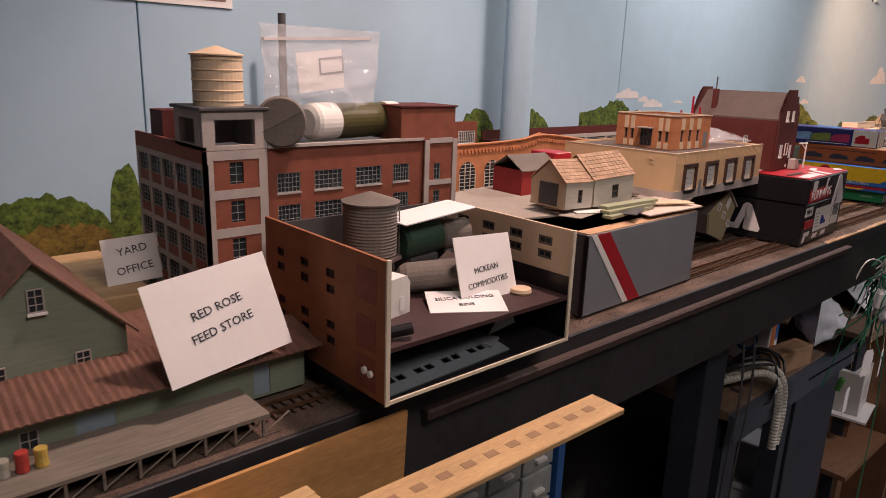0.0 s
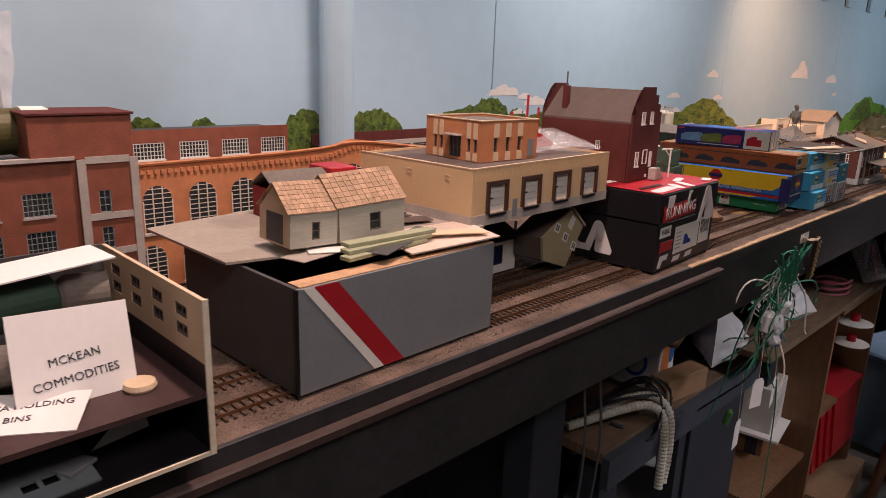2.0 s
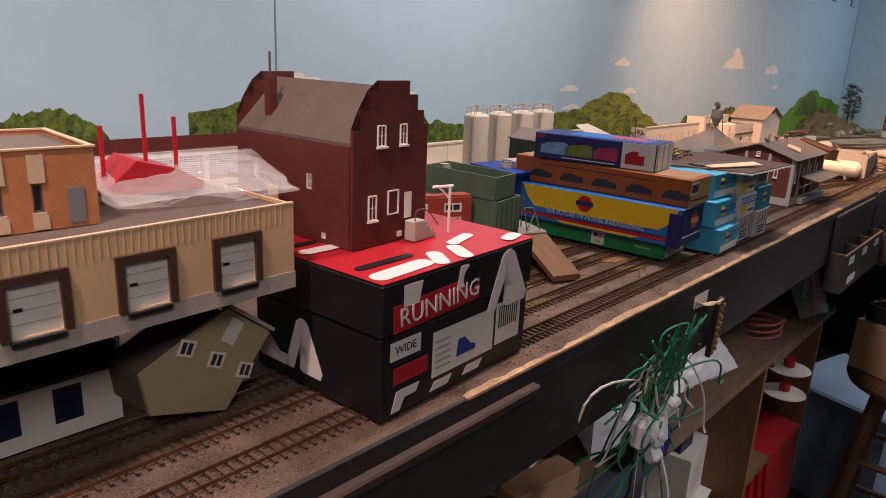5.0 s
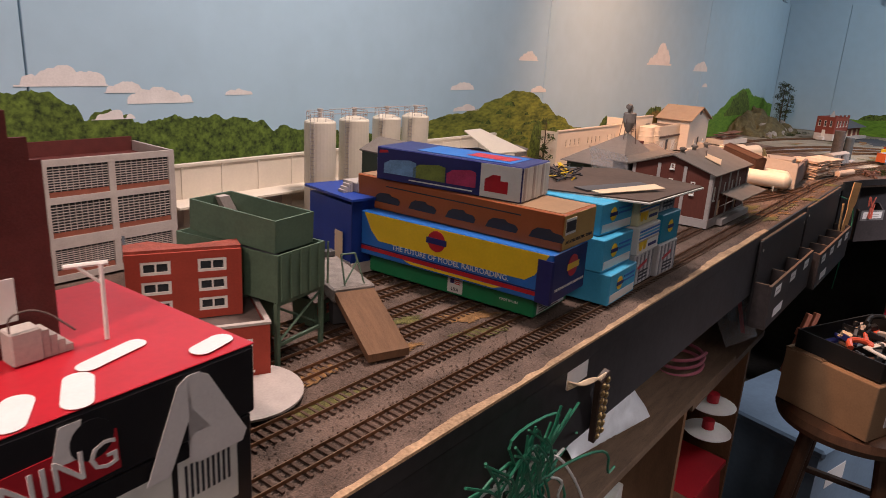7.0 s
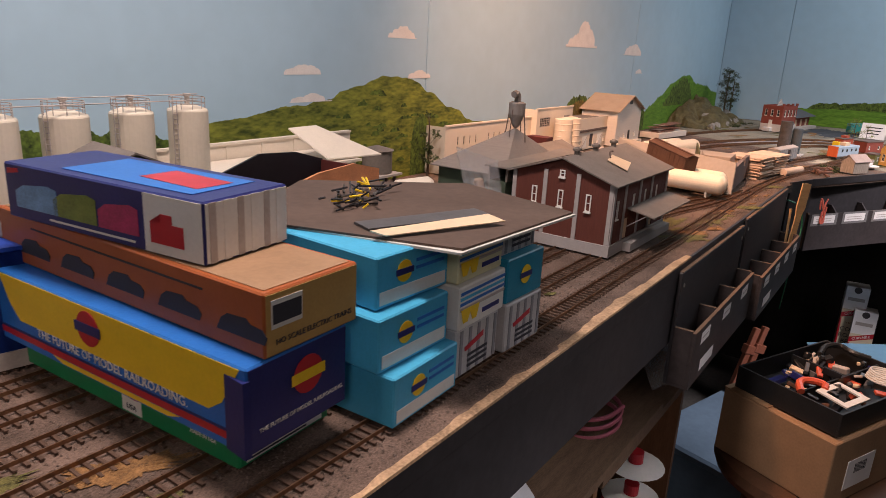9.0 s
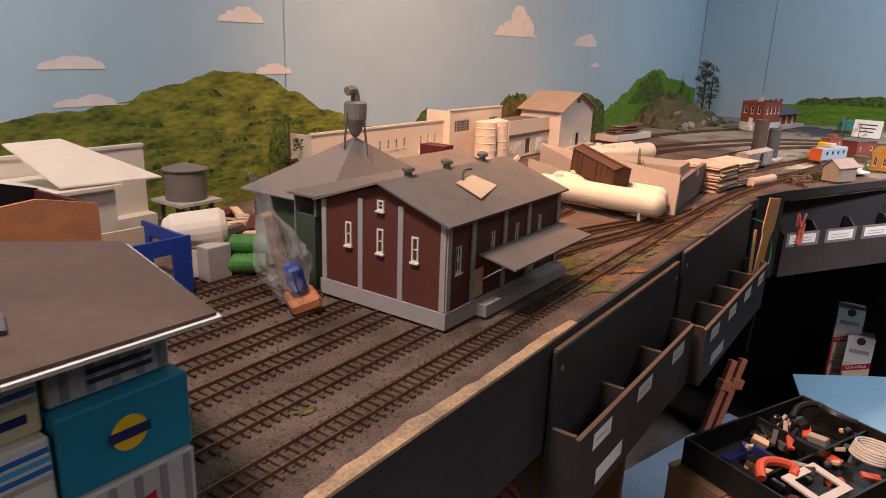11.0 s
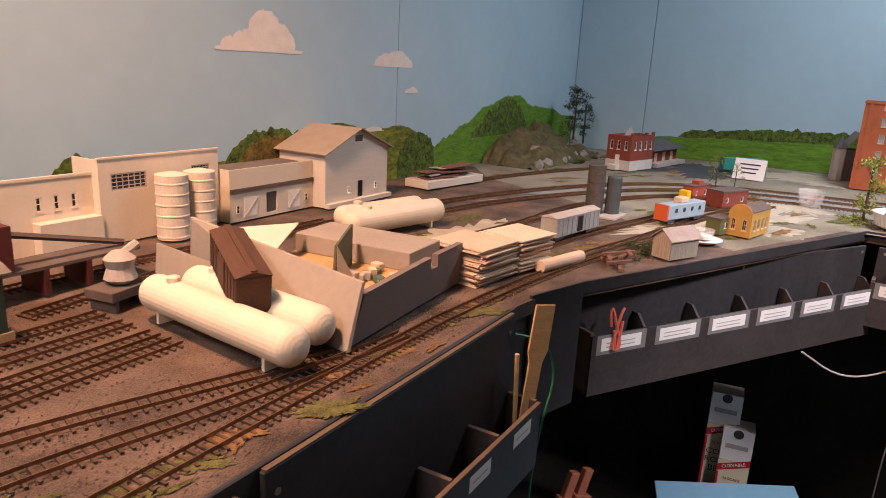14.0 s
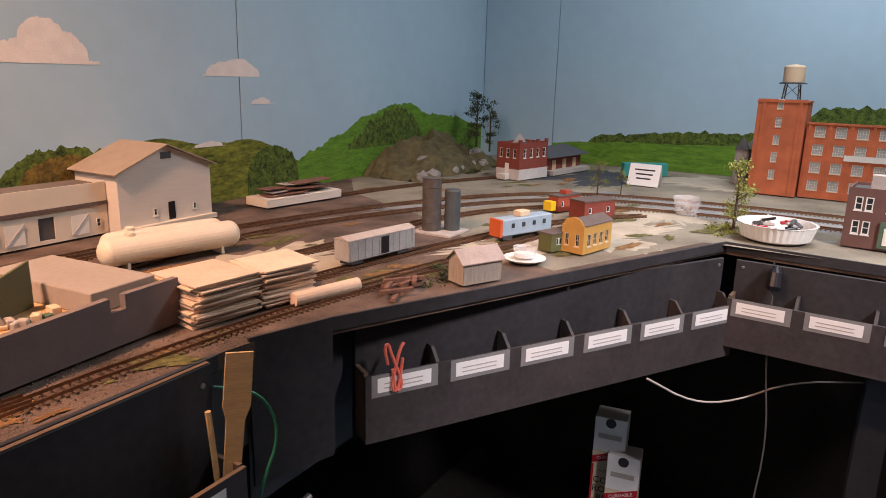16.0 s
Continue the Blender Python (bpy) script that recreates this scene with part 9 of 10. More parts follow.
# bench frame and shelf
FRAME = mat("dark_navy_bench_paint", (0.028, 0.032, 0.045), 0.6, 0.25, 10, 0.12)
bench = thing("layout_bench", 0, 0, 0, 0, "dark painted timber bench frame carrying the layout", "bench frame", kind="structure")
for x, y in ((-0.5, 0.46), (0.30, 0.46), (1.03, 0.45), (1.70, 0.75), (2.45, 0.62), (3.30, 0.62), (4.30, -0.25), (4.9, -1.2)):
    part("post", box(x, y, 0, x + 0.07, y + 0.05, G - 0.0225, 0.002), FRAME, bench)
for x in (0.2, 1.1, 2.0, 2.9):
    part("joist", box(x, FY + 0.02, 1.09, x + 0.04, WY - 0.04, G - 0.0225), FRAME, bench)
part("back_rail", box(XL + 0.1, 0.90, 1.06, 5.0, 0.94, 1.0895), FRAME, bench)
SHELF = mat("stained_shelf_board", (0.15, 0.095, 0.06), 0.8, 0.3, 15, 0.2, stretch=(1, 6, 1))
shf = thing("low_shelf", 1.42, 0.57, 0.745, 0, "worn brown shelf board under the layout", "shelf")
part("board", box(0, 0, 0, 0.74, 0.42, 0.022, 0.001), SHELF, shf)
part("front_rail", box(0, -0.018, -0.05, 0.74, -0.0005, 0.016), mat("grey_blue_rail", (0.05, 0.06, 0.08), 0.6, 0.2), shf, "grey-blue front rail")
for x in (0.02, 0.36, 0.66):
    part("leg", box(x, 0.01, -0.745, x + 0.07, 0.06, -0.001), FRAME, shf)
part("side_panel", box(0.40, 0.002, -0.745, 0.66, 0.008, -0.052), FRAME, shf)
SZ = 0.768
tub = thing("grey_tub", 1.86, 0.62, 0.0, 12, "pale grey plastic storage tub on the floor", "tub")
TUBM = mat("pale_grey_tub", (0.40, 0.41, 0.42), 0.4, 0.06)
bm = prism([(0, 0), (0.42, 0), (0.42, 0.28), (0, 0.28)], 0, 0.34)
part("body", bm, TUBM, tub)
part("rim", tube([(0, 0, 0.345), (0.42, 0, 0.345), (0.42, 0.28, 0.345), (0, 0.28, 0.345), (0, 0, 0.345)], 0.012, 8), TUBM, tub)
HOSE = mat("cream_ribbed_hose", (0.55, 0.52, 0.45), 0.55, 0.08)


def ribbed(pts, r, name, label):
    bm = tube(pts, r, 12)
    seg = 12
    vs = list(bm.verts)
    p = [Vector(q) for q in pts]
    for _ in range(2):
        q = [p[0]]
        for a, b in zip(p, p[1:]):
            q += [a.lerp(b, 0.25), a.lerp(b, 0.75)]
        p = q + [p[-1]]
    bm.free()
    fine = []
    for a, b in zip(p, p[1:]):
        n = max(2, int((b - a).length / 0.004))
        fine += [a.lerp(b, k / n) for k in range(n)]
    fine.append(p[-1])
    bm, prev = bmesh.new(), None
    for i, c in enumerate(fine):
        d = (fine[min(i + 1, len(fine) - 1)] - fine[max(i - 1, 0)]).normalized()
        s = d.cross(Vector((0.31, 0.22, 0.92))).normalized()
        t = d.cross(s)
        rr_ = r * (1.0 if i % 2 else 0.82)
        ring = [bm.verts.new(c + rr_ * (s * math.cos(2 * math.pi * j / seg) + t * math.sin(2 * math.pi * j / seg))) for j in range(seg)]
        if prev:
            for j in range(seg):
                bm.faces.new((prev[j], prev[(j + 1) % seg], ring[(j + 1) % seg], ring[j]))
        prev = ring
    return solo(name, bm, HOSE, label, "hose")


ribbed([(1.43, 0.66, 0.785), (1.52, 0.62, 0.80), (1.60, 0.575, 0.815), (1.625, 0.545, 0.78), (1.618, 0.542, 0.62)], 0.010, "ribbed_hose", "cream ribbed hose hanging over the shelf edge")
ribbed([(1.50, 0.65, 0.785), (1.60, 0.60, 0.835), (1.648, 0.550, 0.80), (1.644, 0.540, 0.70), (1.630, 0.540, 0.63)], 0.010, "ribbed_hose", "cream ribbed hose looped on the shelf")
for k in range(5):
    r = random.Random(k)
    solo("black_cable", tube([(1.47 + r.uniform(-0.03, 0.05), 0.66, 0.80), (1.52 + r.uniform(0, 0.1), 0.60, 0.88 - k * 0.01), (1.66 + r.uniform(-0.03, 0.05), 0.56, 0.82), (1.60 + r.uniform(-0.05, 0.05), 0.55 - 0.008 * (k % 3), 0.74), (1.53, 0.62, SZ + 0.006)], 0.0032), BOXBLACK, "black electrical cable looped on the shelf", "cable", group="tangled cables")
for x in (1.12, 1.16):
    solo("hanging_cable", tube([(x, 0.44, 1.08), (x + 0.01, 0.43, 0.95), (x - 0.01, 0.435, 0.8), (x + 0.01, 0.44, 0.5)], 0.002), DKGREY, "grey cord running down the bench post", "cord")
tis = thing("tissue_box", 1.745, 0.635, SZ, 14, "white, orange and blue snack carton on the shelf", "box")
part("carton", box(0, 0, 0, 0.13, 0.10, 0.085, 0.002), PAPER, tis)
part("orange_panel", plate([(0.0, 0.01), (0.07, 0.0), (0.10, 0.08), (0.03, 0.084)], -0.0006, -0.0001), mat("print_orange", (0.62, 0.20, 0.05), 0.5, 0.2), tis)
part("blue_ring", lathe([(0.026, 0), (0.026, 0.0005)], 24, m=pose(-0.0002, 0.05, 0.045, 0, -90)), BBLUE, tis)
part("white_disc", lathe([(0.019, 0), (0.019, 0.0005)], 24, m=pose(-0.0008, 0.05, 0.045, 0, -90)), PAPER, tis)
part("blue_ring", lathe([(0.022, 0), (0.022, 0.0005)], 24, m=pose(0.10, -0.0008, 0.045, 90)), BBLUE, tis)
part("open_flap", box(0.0, -0.03, 0.0852, 0.13, 0.0, 0.0865), CARD, tis, m=pose(0, 0, 0, 0, 0, 0))
tis.scale = (1.2, 1.1, 1.35)
tray = solo("cardboard_tray", box(0, 0, 0, 0.15, 0.05, 0.055, 0.002), CARD, "low brown cardboard tray at the shelf edge", "box", pose(1.70, 0.585, SZ, 0, 0, -8))
solo("torn_carton", plate([(0, 0), (0.09, -0.01), (0.095, 0.075), (0.05, 0.09), (0.005, 0.11)], 0, 0.003), PAPER, "torn white carton panel standing on the shelf", "card", pose(2.03, 0.60, SZ + 0.012, -10, 0, 16))
pb = thing("plastic_sheet_bag", 2.02, 0.62, SZ + 0.02, 18, "crumpled white plastic bag under the layout", "plastic bag")
WBAG = mat("white_plastic_film", (0.62, 0.63, 0.65), 0.35, 0.06)
part("film", crumple(0.22, 0.16, 0.07, 23), WBAG, pb, smooth=True)
pb2 = thing("plastic_sheet_bag", 2.29, 0.53, 0.845, -10, "crumpled white plastic bag lying on plank shelf", "plastic bag", rx=-50)
part("film", crumple(0.26, 0.16, 0.05, 29), WBAG, pb2, smooth=True)
# plank shelf unit east of the wires
ply = thing("plywood_shelf_unit", 2.29, 0.50, 0, 0, "open brown plywood shelf unit under the layout", "shelf unit")
PLYB = mat("brown_plywood", (0.20, 0.10, 0.05), 0.7, 0.2, 10, 0.1, stretch=(6, 6, 1))
part("side", box(0.30, 0.0, 0, 0.318, 0.40, 0.80), PLYB, ply)
part("side", box(0.79, 0.0, 0, 0.808, 0.40, 0.80), PLYB, ply)
part("top", box(0.28, -0.02, 0.8005, 0.83, 0.42, 0.818), SHELF, ply)
part("shelf", box(0.3185, 0.01, 0.42, 0.7895, 0.38, 0.436), PLYB, ply)
part("lower_shelf", box(-0.10, 0.02, 0.30, 0.2995, 0.38, 0.316), PLYB, ply)
part("plank", box(-0.30, -0.022, 0.8185, 0.56, 0.20, 0.8345, 0.001), SHELF, ply, "worn plank laid across the shelf unit")
for k, z in enumerate((0.63, 0.70)):
    hd = thing("white_disc_cap", 2.80, 0.50, z + 0.01, 0, "white round cap hanging in the shelf unit", "cap", "white caps")
    part("cap", lathe([(0.02, 0), (0.05, 0.004), (0.055, 0.008), (0.02, 0.014)], 22), WHITE, hd)
    part("red_collar", lathe([(0.014, 0.0145), (0.014, 0.036)], 16), RED, hd)
wbx = thing("white_parts_box", 2.44, 0.585, 0.400, 8, "white cardboard parts box on a tray", "box")
part("box_body", box(0, 0, 0.008, 0.20, 0.14, 0.155, 0.002), BWHITE, wbx)
part("tray", box(-0.03, -0.03, 0, 0.25, 0.16, 0.0078), PAPER, wbx, "white tray")
part("tray_edge", box(-0.02, -0.0305, 0.001, 0.24, -0.0301, 0.006), BOXBLACK, wbx)
for k in range(4):
    part("print_bar", box(0.02, -0.0006, 0.05 + k * 0.018, 0.10, -0.0001, 0.056 + k * 0.018), STONE, wbx)
part("stand", box(0.02, 0.02, -0.40, 0.18, 0.12, -0.0005), PLYB, wbx)
for k in range(5):
    rc = thing("red_parts_bin", 2.80 + k * 0.022, 0.555 - k * 0.012, 0.104 + k * 0.020, -8, "bright red plastic parts bin nested in a stack", "parts bin", "nested red bins", ry=-14)
    part("bin", prism([(0, 0), (0.16, 0), (0.17, 0.12), (0, 0.12)], 0, 0.26), mat("red_plastic_bin", (0.50, 0.015, 0.025), 0.4, 0.08), rc)
    part("lip", box(-0.006, -0.008, 0.245, 0.175, 0.128, 0.262, 0.002), MATS["red_plastic_bin"], rc)
solo("brown_carton", prism([(0, 0), (0.40, 0), (0.40, 0.34), (0, 0.34)], 0, 0.10), CARD, "brown cardboard carton under the red bins", "box", pose(2.73, 0.42, 0.0, 0, 0, 4))

# wires, tags, terminal strip below the fascia
ts = thing("terminal_strip", 1.885, 0.395, 1.160, 0, "brown barrier strip with brass screws hanging on wires", "terminal strip", ry=-20, rx=8)
part("strip", box(-0.011, -0.004, -0.105, 0.011, 0.004, 0, 0.001), mat("dark_bakelite", (0.05, 0.028, 0.02), 0.4, 0.2), ts)
BRASS = mat("brass_screw", (0.62, 0.42, 0.20), 0.3, 0.1, 60, 0.0, 1.0)
for k in range(8):
    for x in (-0.0055, 0.0055):
        part("brass_screw", lathe([(0.004, 0), (0.0042, 0.001), (0.0025, 0.0028), (0.0005, 0.003)], 10, m=pose(x, -0.0041, -0.010 - k * 0.0122, 90)), BRASS, ts)
for k in range(5):
    part("lead_wire", tube([(-0.008 + k * 0.003, -0.002, 0.0), (-0.02 - k * 0.004, 0.003, 0.012), (-0.055, 0.014, 0.018 + k * 0.003)], 0.0013), CREAM, ts)
fl_ = solo("fascia_label", box(1.838, FY - 0.0012, 1.152, 1.884, FY - 0.0003, 1.172), PAPER, "small white label stuck on the fascia", "label")
WWIRE = mat("white_wire", (0.6, 0.6, 0.58), 0.5, 0.05)
wb_ = thing("wire_bundle", 1.74, 0.41, 1.06, 0, "tangled bundle of green and white wires hanging loose", "wires")
rnd = random.Random(44)
for k in range(64):
    a = Vector((rnd.gauss(0, 0.035), rnd.uniform(0, 0.03), rnd.uniform(0.0, 0.06)))
    pts = [a]
    for j in range(4):
        pts.append(pts[-1] + Vector((rnd.gauss(0.004, 0.034), rnd.gauss(0, 0.012), rnd.gauss(-0.022, 0.028))))
    for p in pts:
        p.y = min(max(p.y, -0.04), 0.05 if p.z < 0.02 else 0.0)
        if p.z > 0.015:
            p.y = min(p.y, -0.008)
    part("wire", tube(pts, 0.0016, 5), GWIRE if k % 3 else WWIRE, wb_)
for k in range(22):
    b = Vector((rnd.gauss(0.0, 0.05), -0.016, 0.03))
    part("stray_wire", tube([b, b + Vector((rnd.gauss(-0.01, 0.02), -0.01, 0.035)), b + Vector((rnd.gauss(-0.02, 0.03), -0.012, rnd.uniform(0.05, 0.085)))], 0.0014, 5), GWIRE, wb_)
for k in range(7):
    part("white_clump", box(-0.012, -0.01, -0.02, 0.012, 0.01, 0.02, 0.004), WBAG, wb_, m=pose(rnd.gauss(0, 0.03), -0.005, rnd.uniform(-0.09, 0.0), rnd.uniform(-40, 40), rnd.uniform(-40, 40), 0))
for x, y, z, rz in ((1.762, 0.392, 0.888, 10), (1.700, 0.402, 0.90, -15), (1.705, 0.430, 0.795, 5)):
    tg = thing("paper_tag", x, y, z, rz, "white paper tag hanging on a thin string", "tag", "hanging tags")
    part("tag", plate([(-0.017, -0.062), (0.017, -0.062), (0.017, -0.010), (0.010, 0.0), (-0.010, 0.0), (-0.017, -0.010)], 0, 0.001), PAPER, tg)
    part("string", rod((0, 0.0005, -0.003), (0.004, 0.006, 0.10), 0.0006, 4), CREAM, tg)
part("long_lead", tube([(0.02, 0, -0.08), (0.05, -0.01, -0.16), (0.06, -0.02, -0.3), (0.055, -0.02, -0.6)], 0.0015, 5), GWIRE, wb_)
part("long_lead", tube([(-0.04, 0, -0.08), (-0.06, -0.01, -0.14), (-0.10, 0.06, -0.22), (-0.05, 0.1, -0.27)], 0.0022, 5), BOXBLACK, wb_)
gl_ = solo("green_lamp", lathe([(0.006, 0), (0.007, 0.03), (0.003, 0.035)], 10), GPIPE, "small green indicator lamp hanging on its lead", "lamp", pose(1.66, 0.44, 0.80, 12))
solo("blue_tag", lathe([(0.022, 0), (0.022, 0.003)], 18, m=pose(0, 0, 0, 80)), NAVYB, "dark blue round tag among the wires", "tag", pose(1.815, 0.42, 0.955))

# stool with carton and parts tray
STW = mat("dark_stained_wood", (0.085, 0.042, 0.024), 0.45, 0.25, 14, 0.12, stretch=(3, 3, 1))
sto = thing("bar_stool", 3.075, 0.235, 0, 0, "dark-stained round wooden bar stool holding a carton", "stool")
part("seat", lathe([(0.150, 0.655), (0.172, 0.660), (0.178, 0.675), (0.172, 0.692), (0.14, 0.698)], 40), STW, sto)
for k in range(4):
    a = math.radians(45 + 90 * k)
    part("leg", lathe([(0.016, 0), (0.019, 0.34), (0.017, 0.68)], 12, m=Matrix.Translation((0.21 * math.cos(a), 0.21 * math.sin(a), 0)) @ Vector((-0.10 * math.cos(a), -0.10 * math.sin(a), 0.66)).to_track_quat("Z", "Y").to_matrix().to_4x4()), STW, sto)
for z in (0.20, 0.40):
    for k in range(4):
        a, b = math.radians(45 + 90 * k), math.radians(135 + 90 * k)
        r_ = 0.21 - 0.10 * (z + 0.04 * (k % 2)) / 0.66
        part("rung", rod((r_ * math.cos(a), r_ * math.sin(a), z + 0.04 * (k % 2)), (r_ * math.cos(b), r_ * math.sin(b), z + 0.04 * (k % 2)), 0.010, 8), STW, sto)
cbx = thing("shipping_carton", 3.095, 0.235, 0.6985, -24, "brown shipping carton with a white address label", "box")
part("carton", box(-0.155, -0.115, 0, 0.155, 0.115, 0.135, 0.002), CARD, cbx)
lb_ = part("address_label", box(-0.10, -0.1162, 0.025, -0.01, -0.1152, 0.085), PAPER, cbx, "white address label")
for k in range(10):
    part("bar", box(-0.075 + k * 0.004, -0.1166, 0.055, -0.0732 + k * 0.004, -0.1163, 0.075), INK, cbx)
part("top_flap", box(-0.155, 0.02, 0.1352, -0.10, 0.115, 0.138), CARD, cbx, m=pose(0, 0, 0, 0, 0, 0))
part("top_flap", box(0.10, -0.115, 0.1352, 0.155, 0.0, 0.138), CARD, cbx)
trm = mat("black_tray_plastic", (0.018, 0.018, 0.019), 0.35, 0.2)
pt_ = thing("parts_tray", 3.105, 0.230, 0.8375, -24, "black divided tray full of small tools and parts", "tray")
for a in ((-0.15, -0.105, 0, 0.15, -0.101, 0.045), (-0.15, 0.101, 0, 0.15, 0.105, 0.045), (-0.15, -0.1008, 0, -0.146, 0.1008, 0.045), (0.146, -0.1008, 0, 0.15, 0.1008, 0.045), (-0.1458, -0.1008, 0, 0.1458, 0.1008, 0.004)):
    part("tray_wall", box(*a), trm, pt_)
part("divider", box(-0.1456, -0.012, 0.0042, 0.1456, -0.008, 0.038), trm, pt_)
part("divider", box(0.02, -0.0076, 0.0042, 0.024, 0.1006, 0.038), trm, pt_)
rnd = random.Random(52)
TRC = [BOXBLACK, BOXBLACK, DKGREY, STONE, BROWNCAR, DKGREY, trm, NAVYB, CREAM, mat("coral_red_plastic", (0.6, 0.10, 0.05), 0.4, 0.1)]
for k in range(64):
    x, y = rnd.uniform(-0.125, 0.125), rnd.uniform(-0.08, 0.08)
    l, w, h = rnd.uniform(0.012, 0.04), rnd.uniform(0.006, 0.016), rnd.uniform(0.005, 0.014)
    mm = pose(x, y, 0.012 + rnd.uniform(0, 0.03), rnd.uniform(-25, 25), rnd.uniform(-25, 25), rnd.uniform(0, 180))
    if k % 4 == 0:
        solo("small_part", lathe([(w * 0.4, 0), (w * 0.5, h * 0.3), (w * 0.5, h), (w * 0.3, h * 1.3)], 10), TRC[k % 10], "small round fitting in the parts tray", "part", pt_.matrix_world @ mm, group="loose parts in tray")
    else:
        solo("small_part", box(-l / 2, -w / 2, 0, l / 2, w / 2, h, 0.001), TRC[k % 10], "small plastic piece in the parts tray", "part", pt_.matrix_world @ mm, group="loose parts in tray")
for k in range(5):
    solo("white_cord_loop", tube([pt_.matrix_world @ Vector((0.06 + 0.022 * math.cos(a) + 0.003 * k, -0.06 + 0.03 * math.sin(a), 0.045 + 0.003 * k)) for a in [q * 0.785 for q in range(9)]], 0.0022), WWIRE, "coiled white cord on the tray", "cord", group="coiled white cord")
fr_ = solo("white_card_frame", facade(0.075, 0.06, [(0.012, 0.012, 0.063, 0.048)], 0.003), BWHITE, "white square card frame on the tray", "card frame", pt_.matrix_world @ pose(-0.12, -0.095, 0.047, -84, 0, 0))
oc = solo("orange_clamp", tube([pt_.matrix_world @ Vector(p) for p in ((-0.14, -0.02, 0.047), (-0.12, 0.0, 0.056), (-0.09, -0.01, 0.054), (-0.075, -0.03, 0.05), (-0.10, -0.04, 0.05))], 0.007, 8), TRC[9], "coral red plastic clamp on the tray", "clamp")
bd = solo("black_caliper", tube([pt_.matrix_world @ Vector(p) for p in ((0.05, 0.06, 0.05), (0.08, 0.07, 0.06), (0.12, 0.06, 0.058), (0.11, 0.03, 0.055), (0.13, 0.0, 0.05))], 0.006, 8), trm, "black hand tool lying on the tray", "tool")
# blue boards, clamps, tubs beyond the stool
LBLUE = mat("light_blue_board", (0.22, 0.42, 0.60), 0.5, 0.06, 8, 0.05)
BTUB = mat("grey_blue_tub", (0.20, 0.29, 0.40), 0.45, 0.1, 8, 0.05)
bt = thing("blue_storage_tub", 3.36, 0.30, 0, -16, "grey-blue plastic storage tub with a lid", "tub")
part("body", prism([(0.02, 0.02), (0.60, 0.02), (0.60, 0.38), (0.02, 0.38)], 0, 0.38), BTUB, bt)
part("lid", box(0, 0, 0.3805, 0.62, 0.40, 0.41, 0.008), BTUB, bt)
lb_ = part("label", box(0.10, 0.0185, 0.24, 0.22, 0.0196, 0.30), PAPER, bt, "pale paper label")
solo("blue_board", box(0, 0, 0, 0.46, 0.30, 0.006, 0.001), LBLUE, "light blue foam board leaning beyond the stool", "board", pose(3.80, -0.07, 0.545, -8, -6, 20))
solo("blue_board", box(0, 0, 0, 0.42, 0.30, 0.006, 0.001), LBLUE, "light blue foam board lying lower down", "board", pose(3.80, -0.15, 0.525, -4, -3, 6))
stand = solo("black_crate", box(3.84, -0.12, 0, 4.16, 0.12, 0.515, 0.004), BINM, "black crate carrying the blue boards", "crate")
for k in range(2):
    cpm = thing("wood_clamp", 3.90 + k * 0.03, 0.52 - k * 0.02, 0.50, -30, "reddish wooden bar clamp standing upright", "clamp", ry=18)
    part("bar", box(-0.012, -0.008, -0.20, 0.012, 0.008, 0.14, 0.002), mat("reddish_wood", (0.28, 0.09, 0.05), 0.6, 0.2), cpm)
    part("jaw", box(-0.018, -0.012, 0.05, 0.03, 0.012, 0.08, 0.002), MATS["reddish_wood"], cpm)
    part("foot", box(-0.016, -0.012, -0.50, 0.016, 0.012, -0.2005), MATS["reddish_wood"], cpm)
vl = solo("chrome_valve", lathe([(0.004, 0), (0.004, 0.02), (0.010, 0.022), (0.010, 0.03), (0.005, 0.034), (0.005, 0.05)], 12, m=pose(0, 0, 0, 0, 80)), SCREW, "small chrome valve below the bins", "valve", pose(3.46, 0.43, 0.93))
part_bag = thing("red_print_bag", 2.98, 0.50, 0.822, -15, "clear bag with red print hanging below the bins", "plastic bag", rx=-30)
part("film", crumple(0.16, 0.15, 0.03, 41), BAG, part_bag, smooth=True)
part("red_strip", box(-0.01, -0.006, 0.02, 0.006, -0.005, 0.13), RED, part_bag, m=pose(0, 0, 0, 0, 20, 0))
solo("pink_cable_coil", tube([(2.70 + 0.07 * math.cos(a * 0.7), 0.56 + 0.05 * math.sin(a * 0.7), 0.824 + 0.002 * a) for a in range(26)], 0.004), mat("dull_pink_cable", (0.35, 0.09, 0.13), 0.5, 0.1), "dull pink cable coiled on the shelf top", "cable")
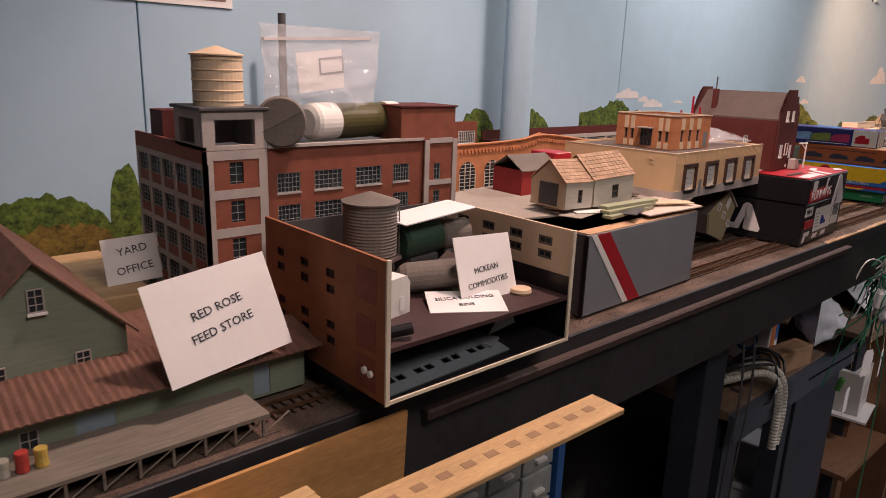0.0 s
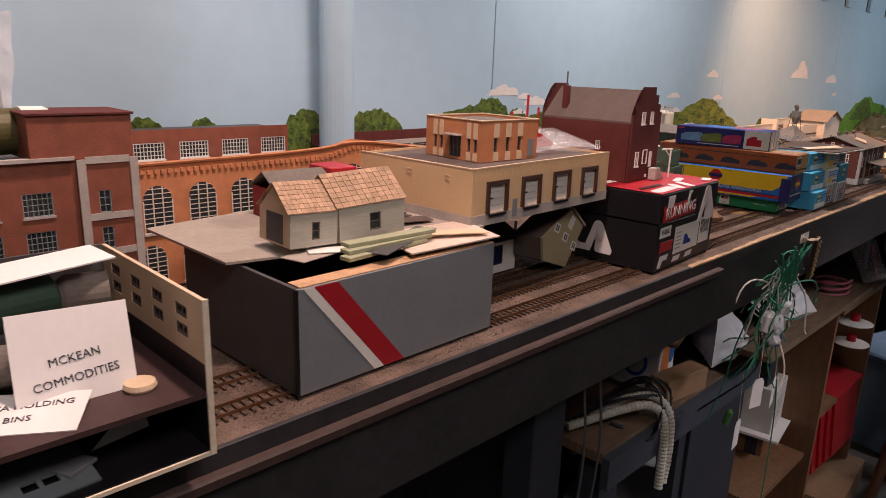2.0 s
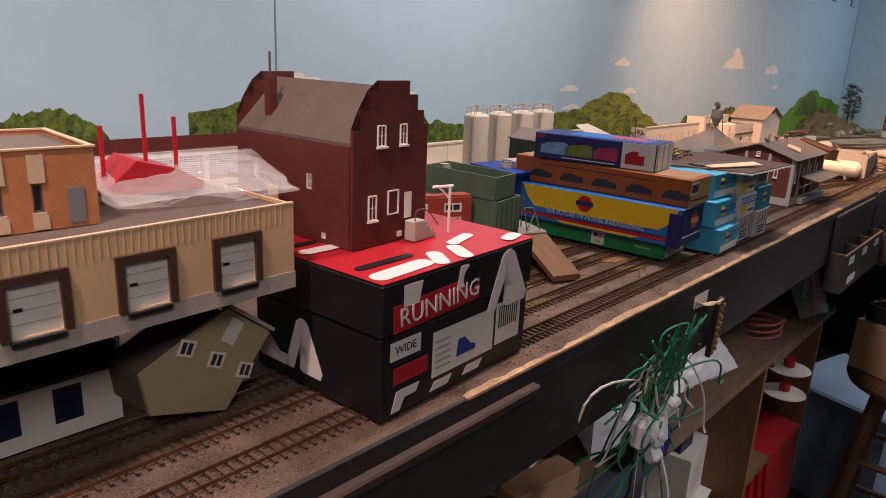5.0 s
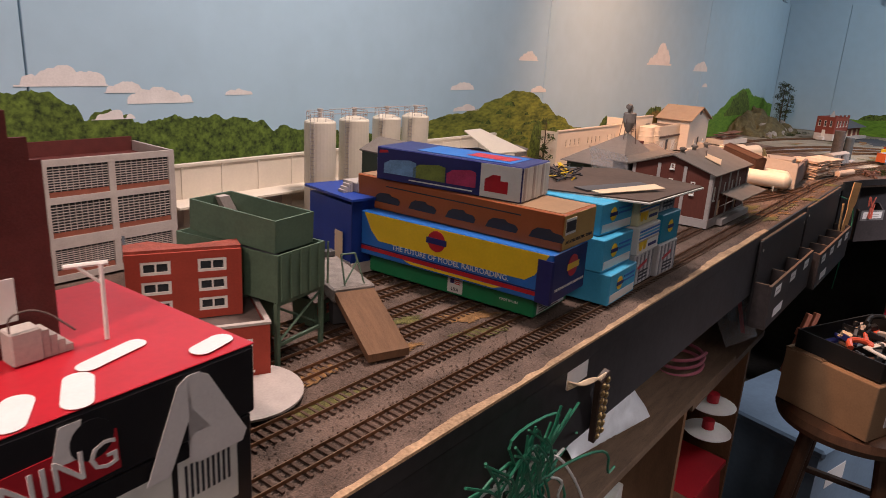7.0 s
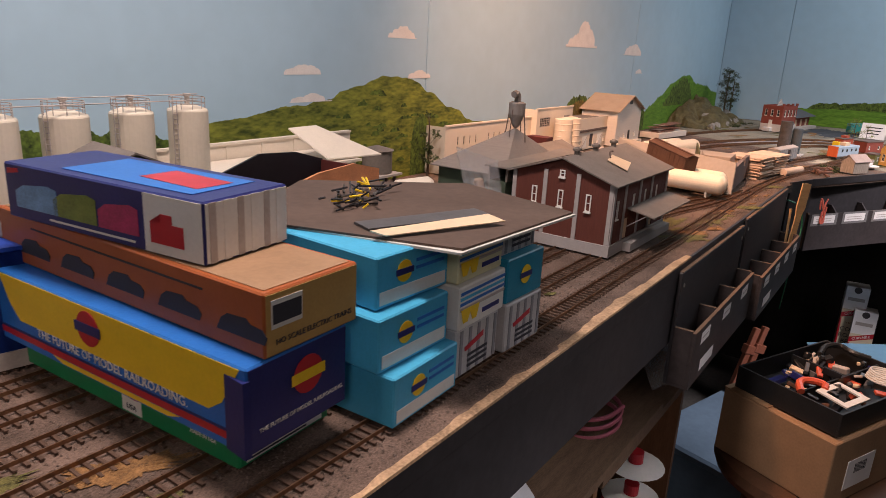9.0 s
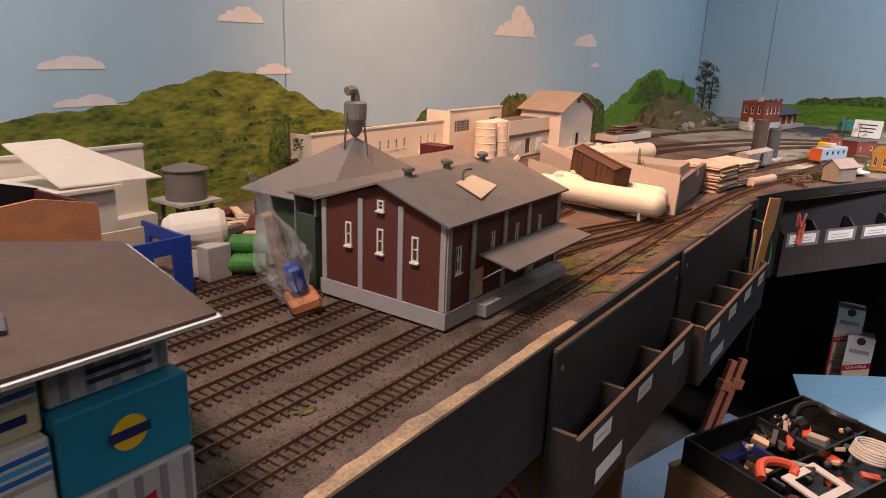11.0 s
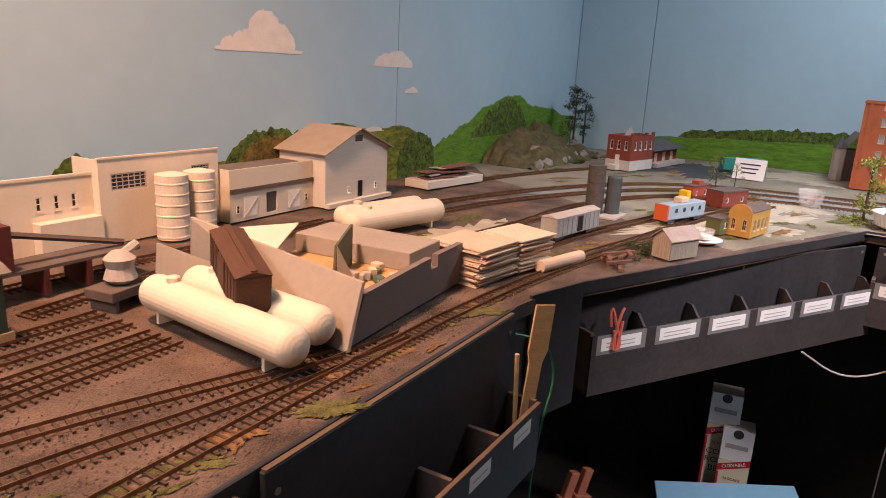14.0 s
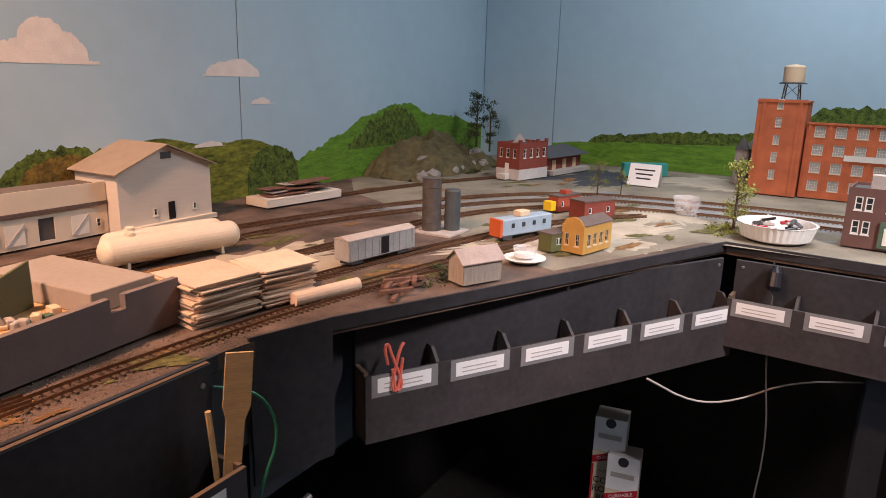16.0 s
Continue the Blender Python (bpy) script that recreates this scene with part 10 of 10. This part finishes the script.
# bare wood, plank and drawers at the start
ed = solo("bare_plywood_gusset", plate([(-0.9, 1.06), (0.368, 1.10), (0.372, 1.188), (-0.9, 1.188)], FY - 0.016, FY - 0.0125), mat("orange_plywood", (0.52, 0.27, 0.10), 0.6, 0.25, 9, 0.1, stretch=(1, 4, 4)), "bare orange plywood panel on the fascia", "plywood panel")
pk = thing("stamped_plank", 0.12, 0.305, 1.168, -1, "pale wooden plank with stamped ruler marks", "plank")
part("plank", box(0, 0, 0, 0.43, 0.038, 0.006, 0.001), WOOD, pk)
for k in range(16):
    part("stamp_bar", box(0.02 + k * 0.025, 0.016, 0.0061, 0.032 + k * 0.025, 0.024, 0.0064), CARD, pk)
part("bracket", box(0.05, 0.0382, -0.03, 0.08, 0.096, 0.004), WOOD, pk)
for k in range(7):
    solo("wood_strip", box(-0.30, -0.006, 0, 0.10, 0.006, 0.006, 0.0006), WOOD, "pale square wood strip bundled on the plank", "wood strip", pose(0.15, 0.318 + (k % 4) * 0.0125 + (k // 4) * 0.005, 1.1745 + (k // 4) * 0.0063, 0, 0, 3), group="bundle of wood strips")
dr = thing("parts_drawer_cabinet", 0.44, 0.435, 0.80, 0, "blue cabinet of small clear plastic drawers", "drawer cabinet")
BCAB = mat("blue_steel_cabinet", (0.03, 0.12, 0.36), 0.45, 0.1)
DRW = mat("clear_drawer_front", (0.34, 0.36, 0.35), 0.2, 0.2, 60, 0.05)
part("frame_side", box(0.20, 0, 0, 0.212, 0.14, 0.27), BCAB, dr)
part("frame_side", box(-0.16, 0, 0, -0.148, 0.14, 0.27), BCAB, dr)
part("frame_top", box(-0.1478, 0, 0.258, 0.1998, 0.14, 0.27), BCAB, dr)
part("frame_back", box(-0.1478, 0.13, 0, 0.1998, 0.138, 0.2578), BINM, dr)
for r in range(6):
    for c in range(6):
        d_ = part("drawer", box(-0.146 + c * 0.0575, 0.004, 0.004 + r * 0.0425, -0.093 + c * 0.0575, 0.12, 0.042 + r * 0.0425, 0.001), DRW, dr, "clear plastic drawer")
        part("drawer_pull", box(-0.128 + c * 0.0575, -0.002, 0.016 + r * 0.0425, -0.111 + c * 0.0575, 0.0038, 0.020 + r * 0.0425), WHITE, d_)
part("base", box(-0.16, 0.0, -0.80, 0.212, 0.14, -0.0005), BINM, dr)
ps = solo("framed_poster", box(0.25, WY - 0.0075, 1.553, 0.535, WY - 0.0047, 1.85), PAPER, "white-bordered poster on the backdrop", "poster")
part("poster_print", box(0.262, WY - 0.0083, 1.562, 0.524, WY - 0.0077, 1.84), mat("poster_brown", (0.22, 0.13, 0.10), 0.6, 0.3, 30), ps)
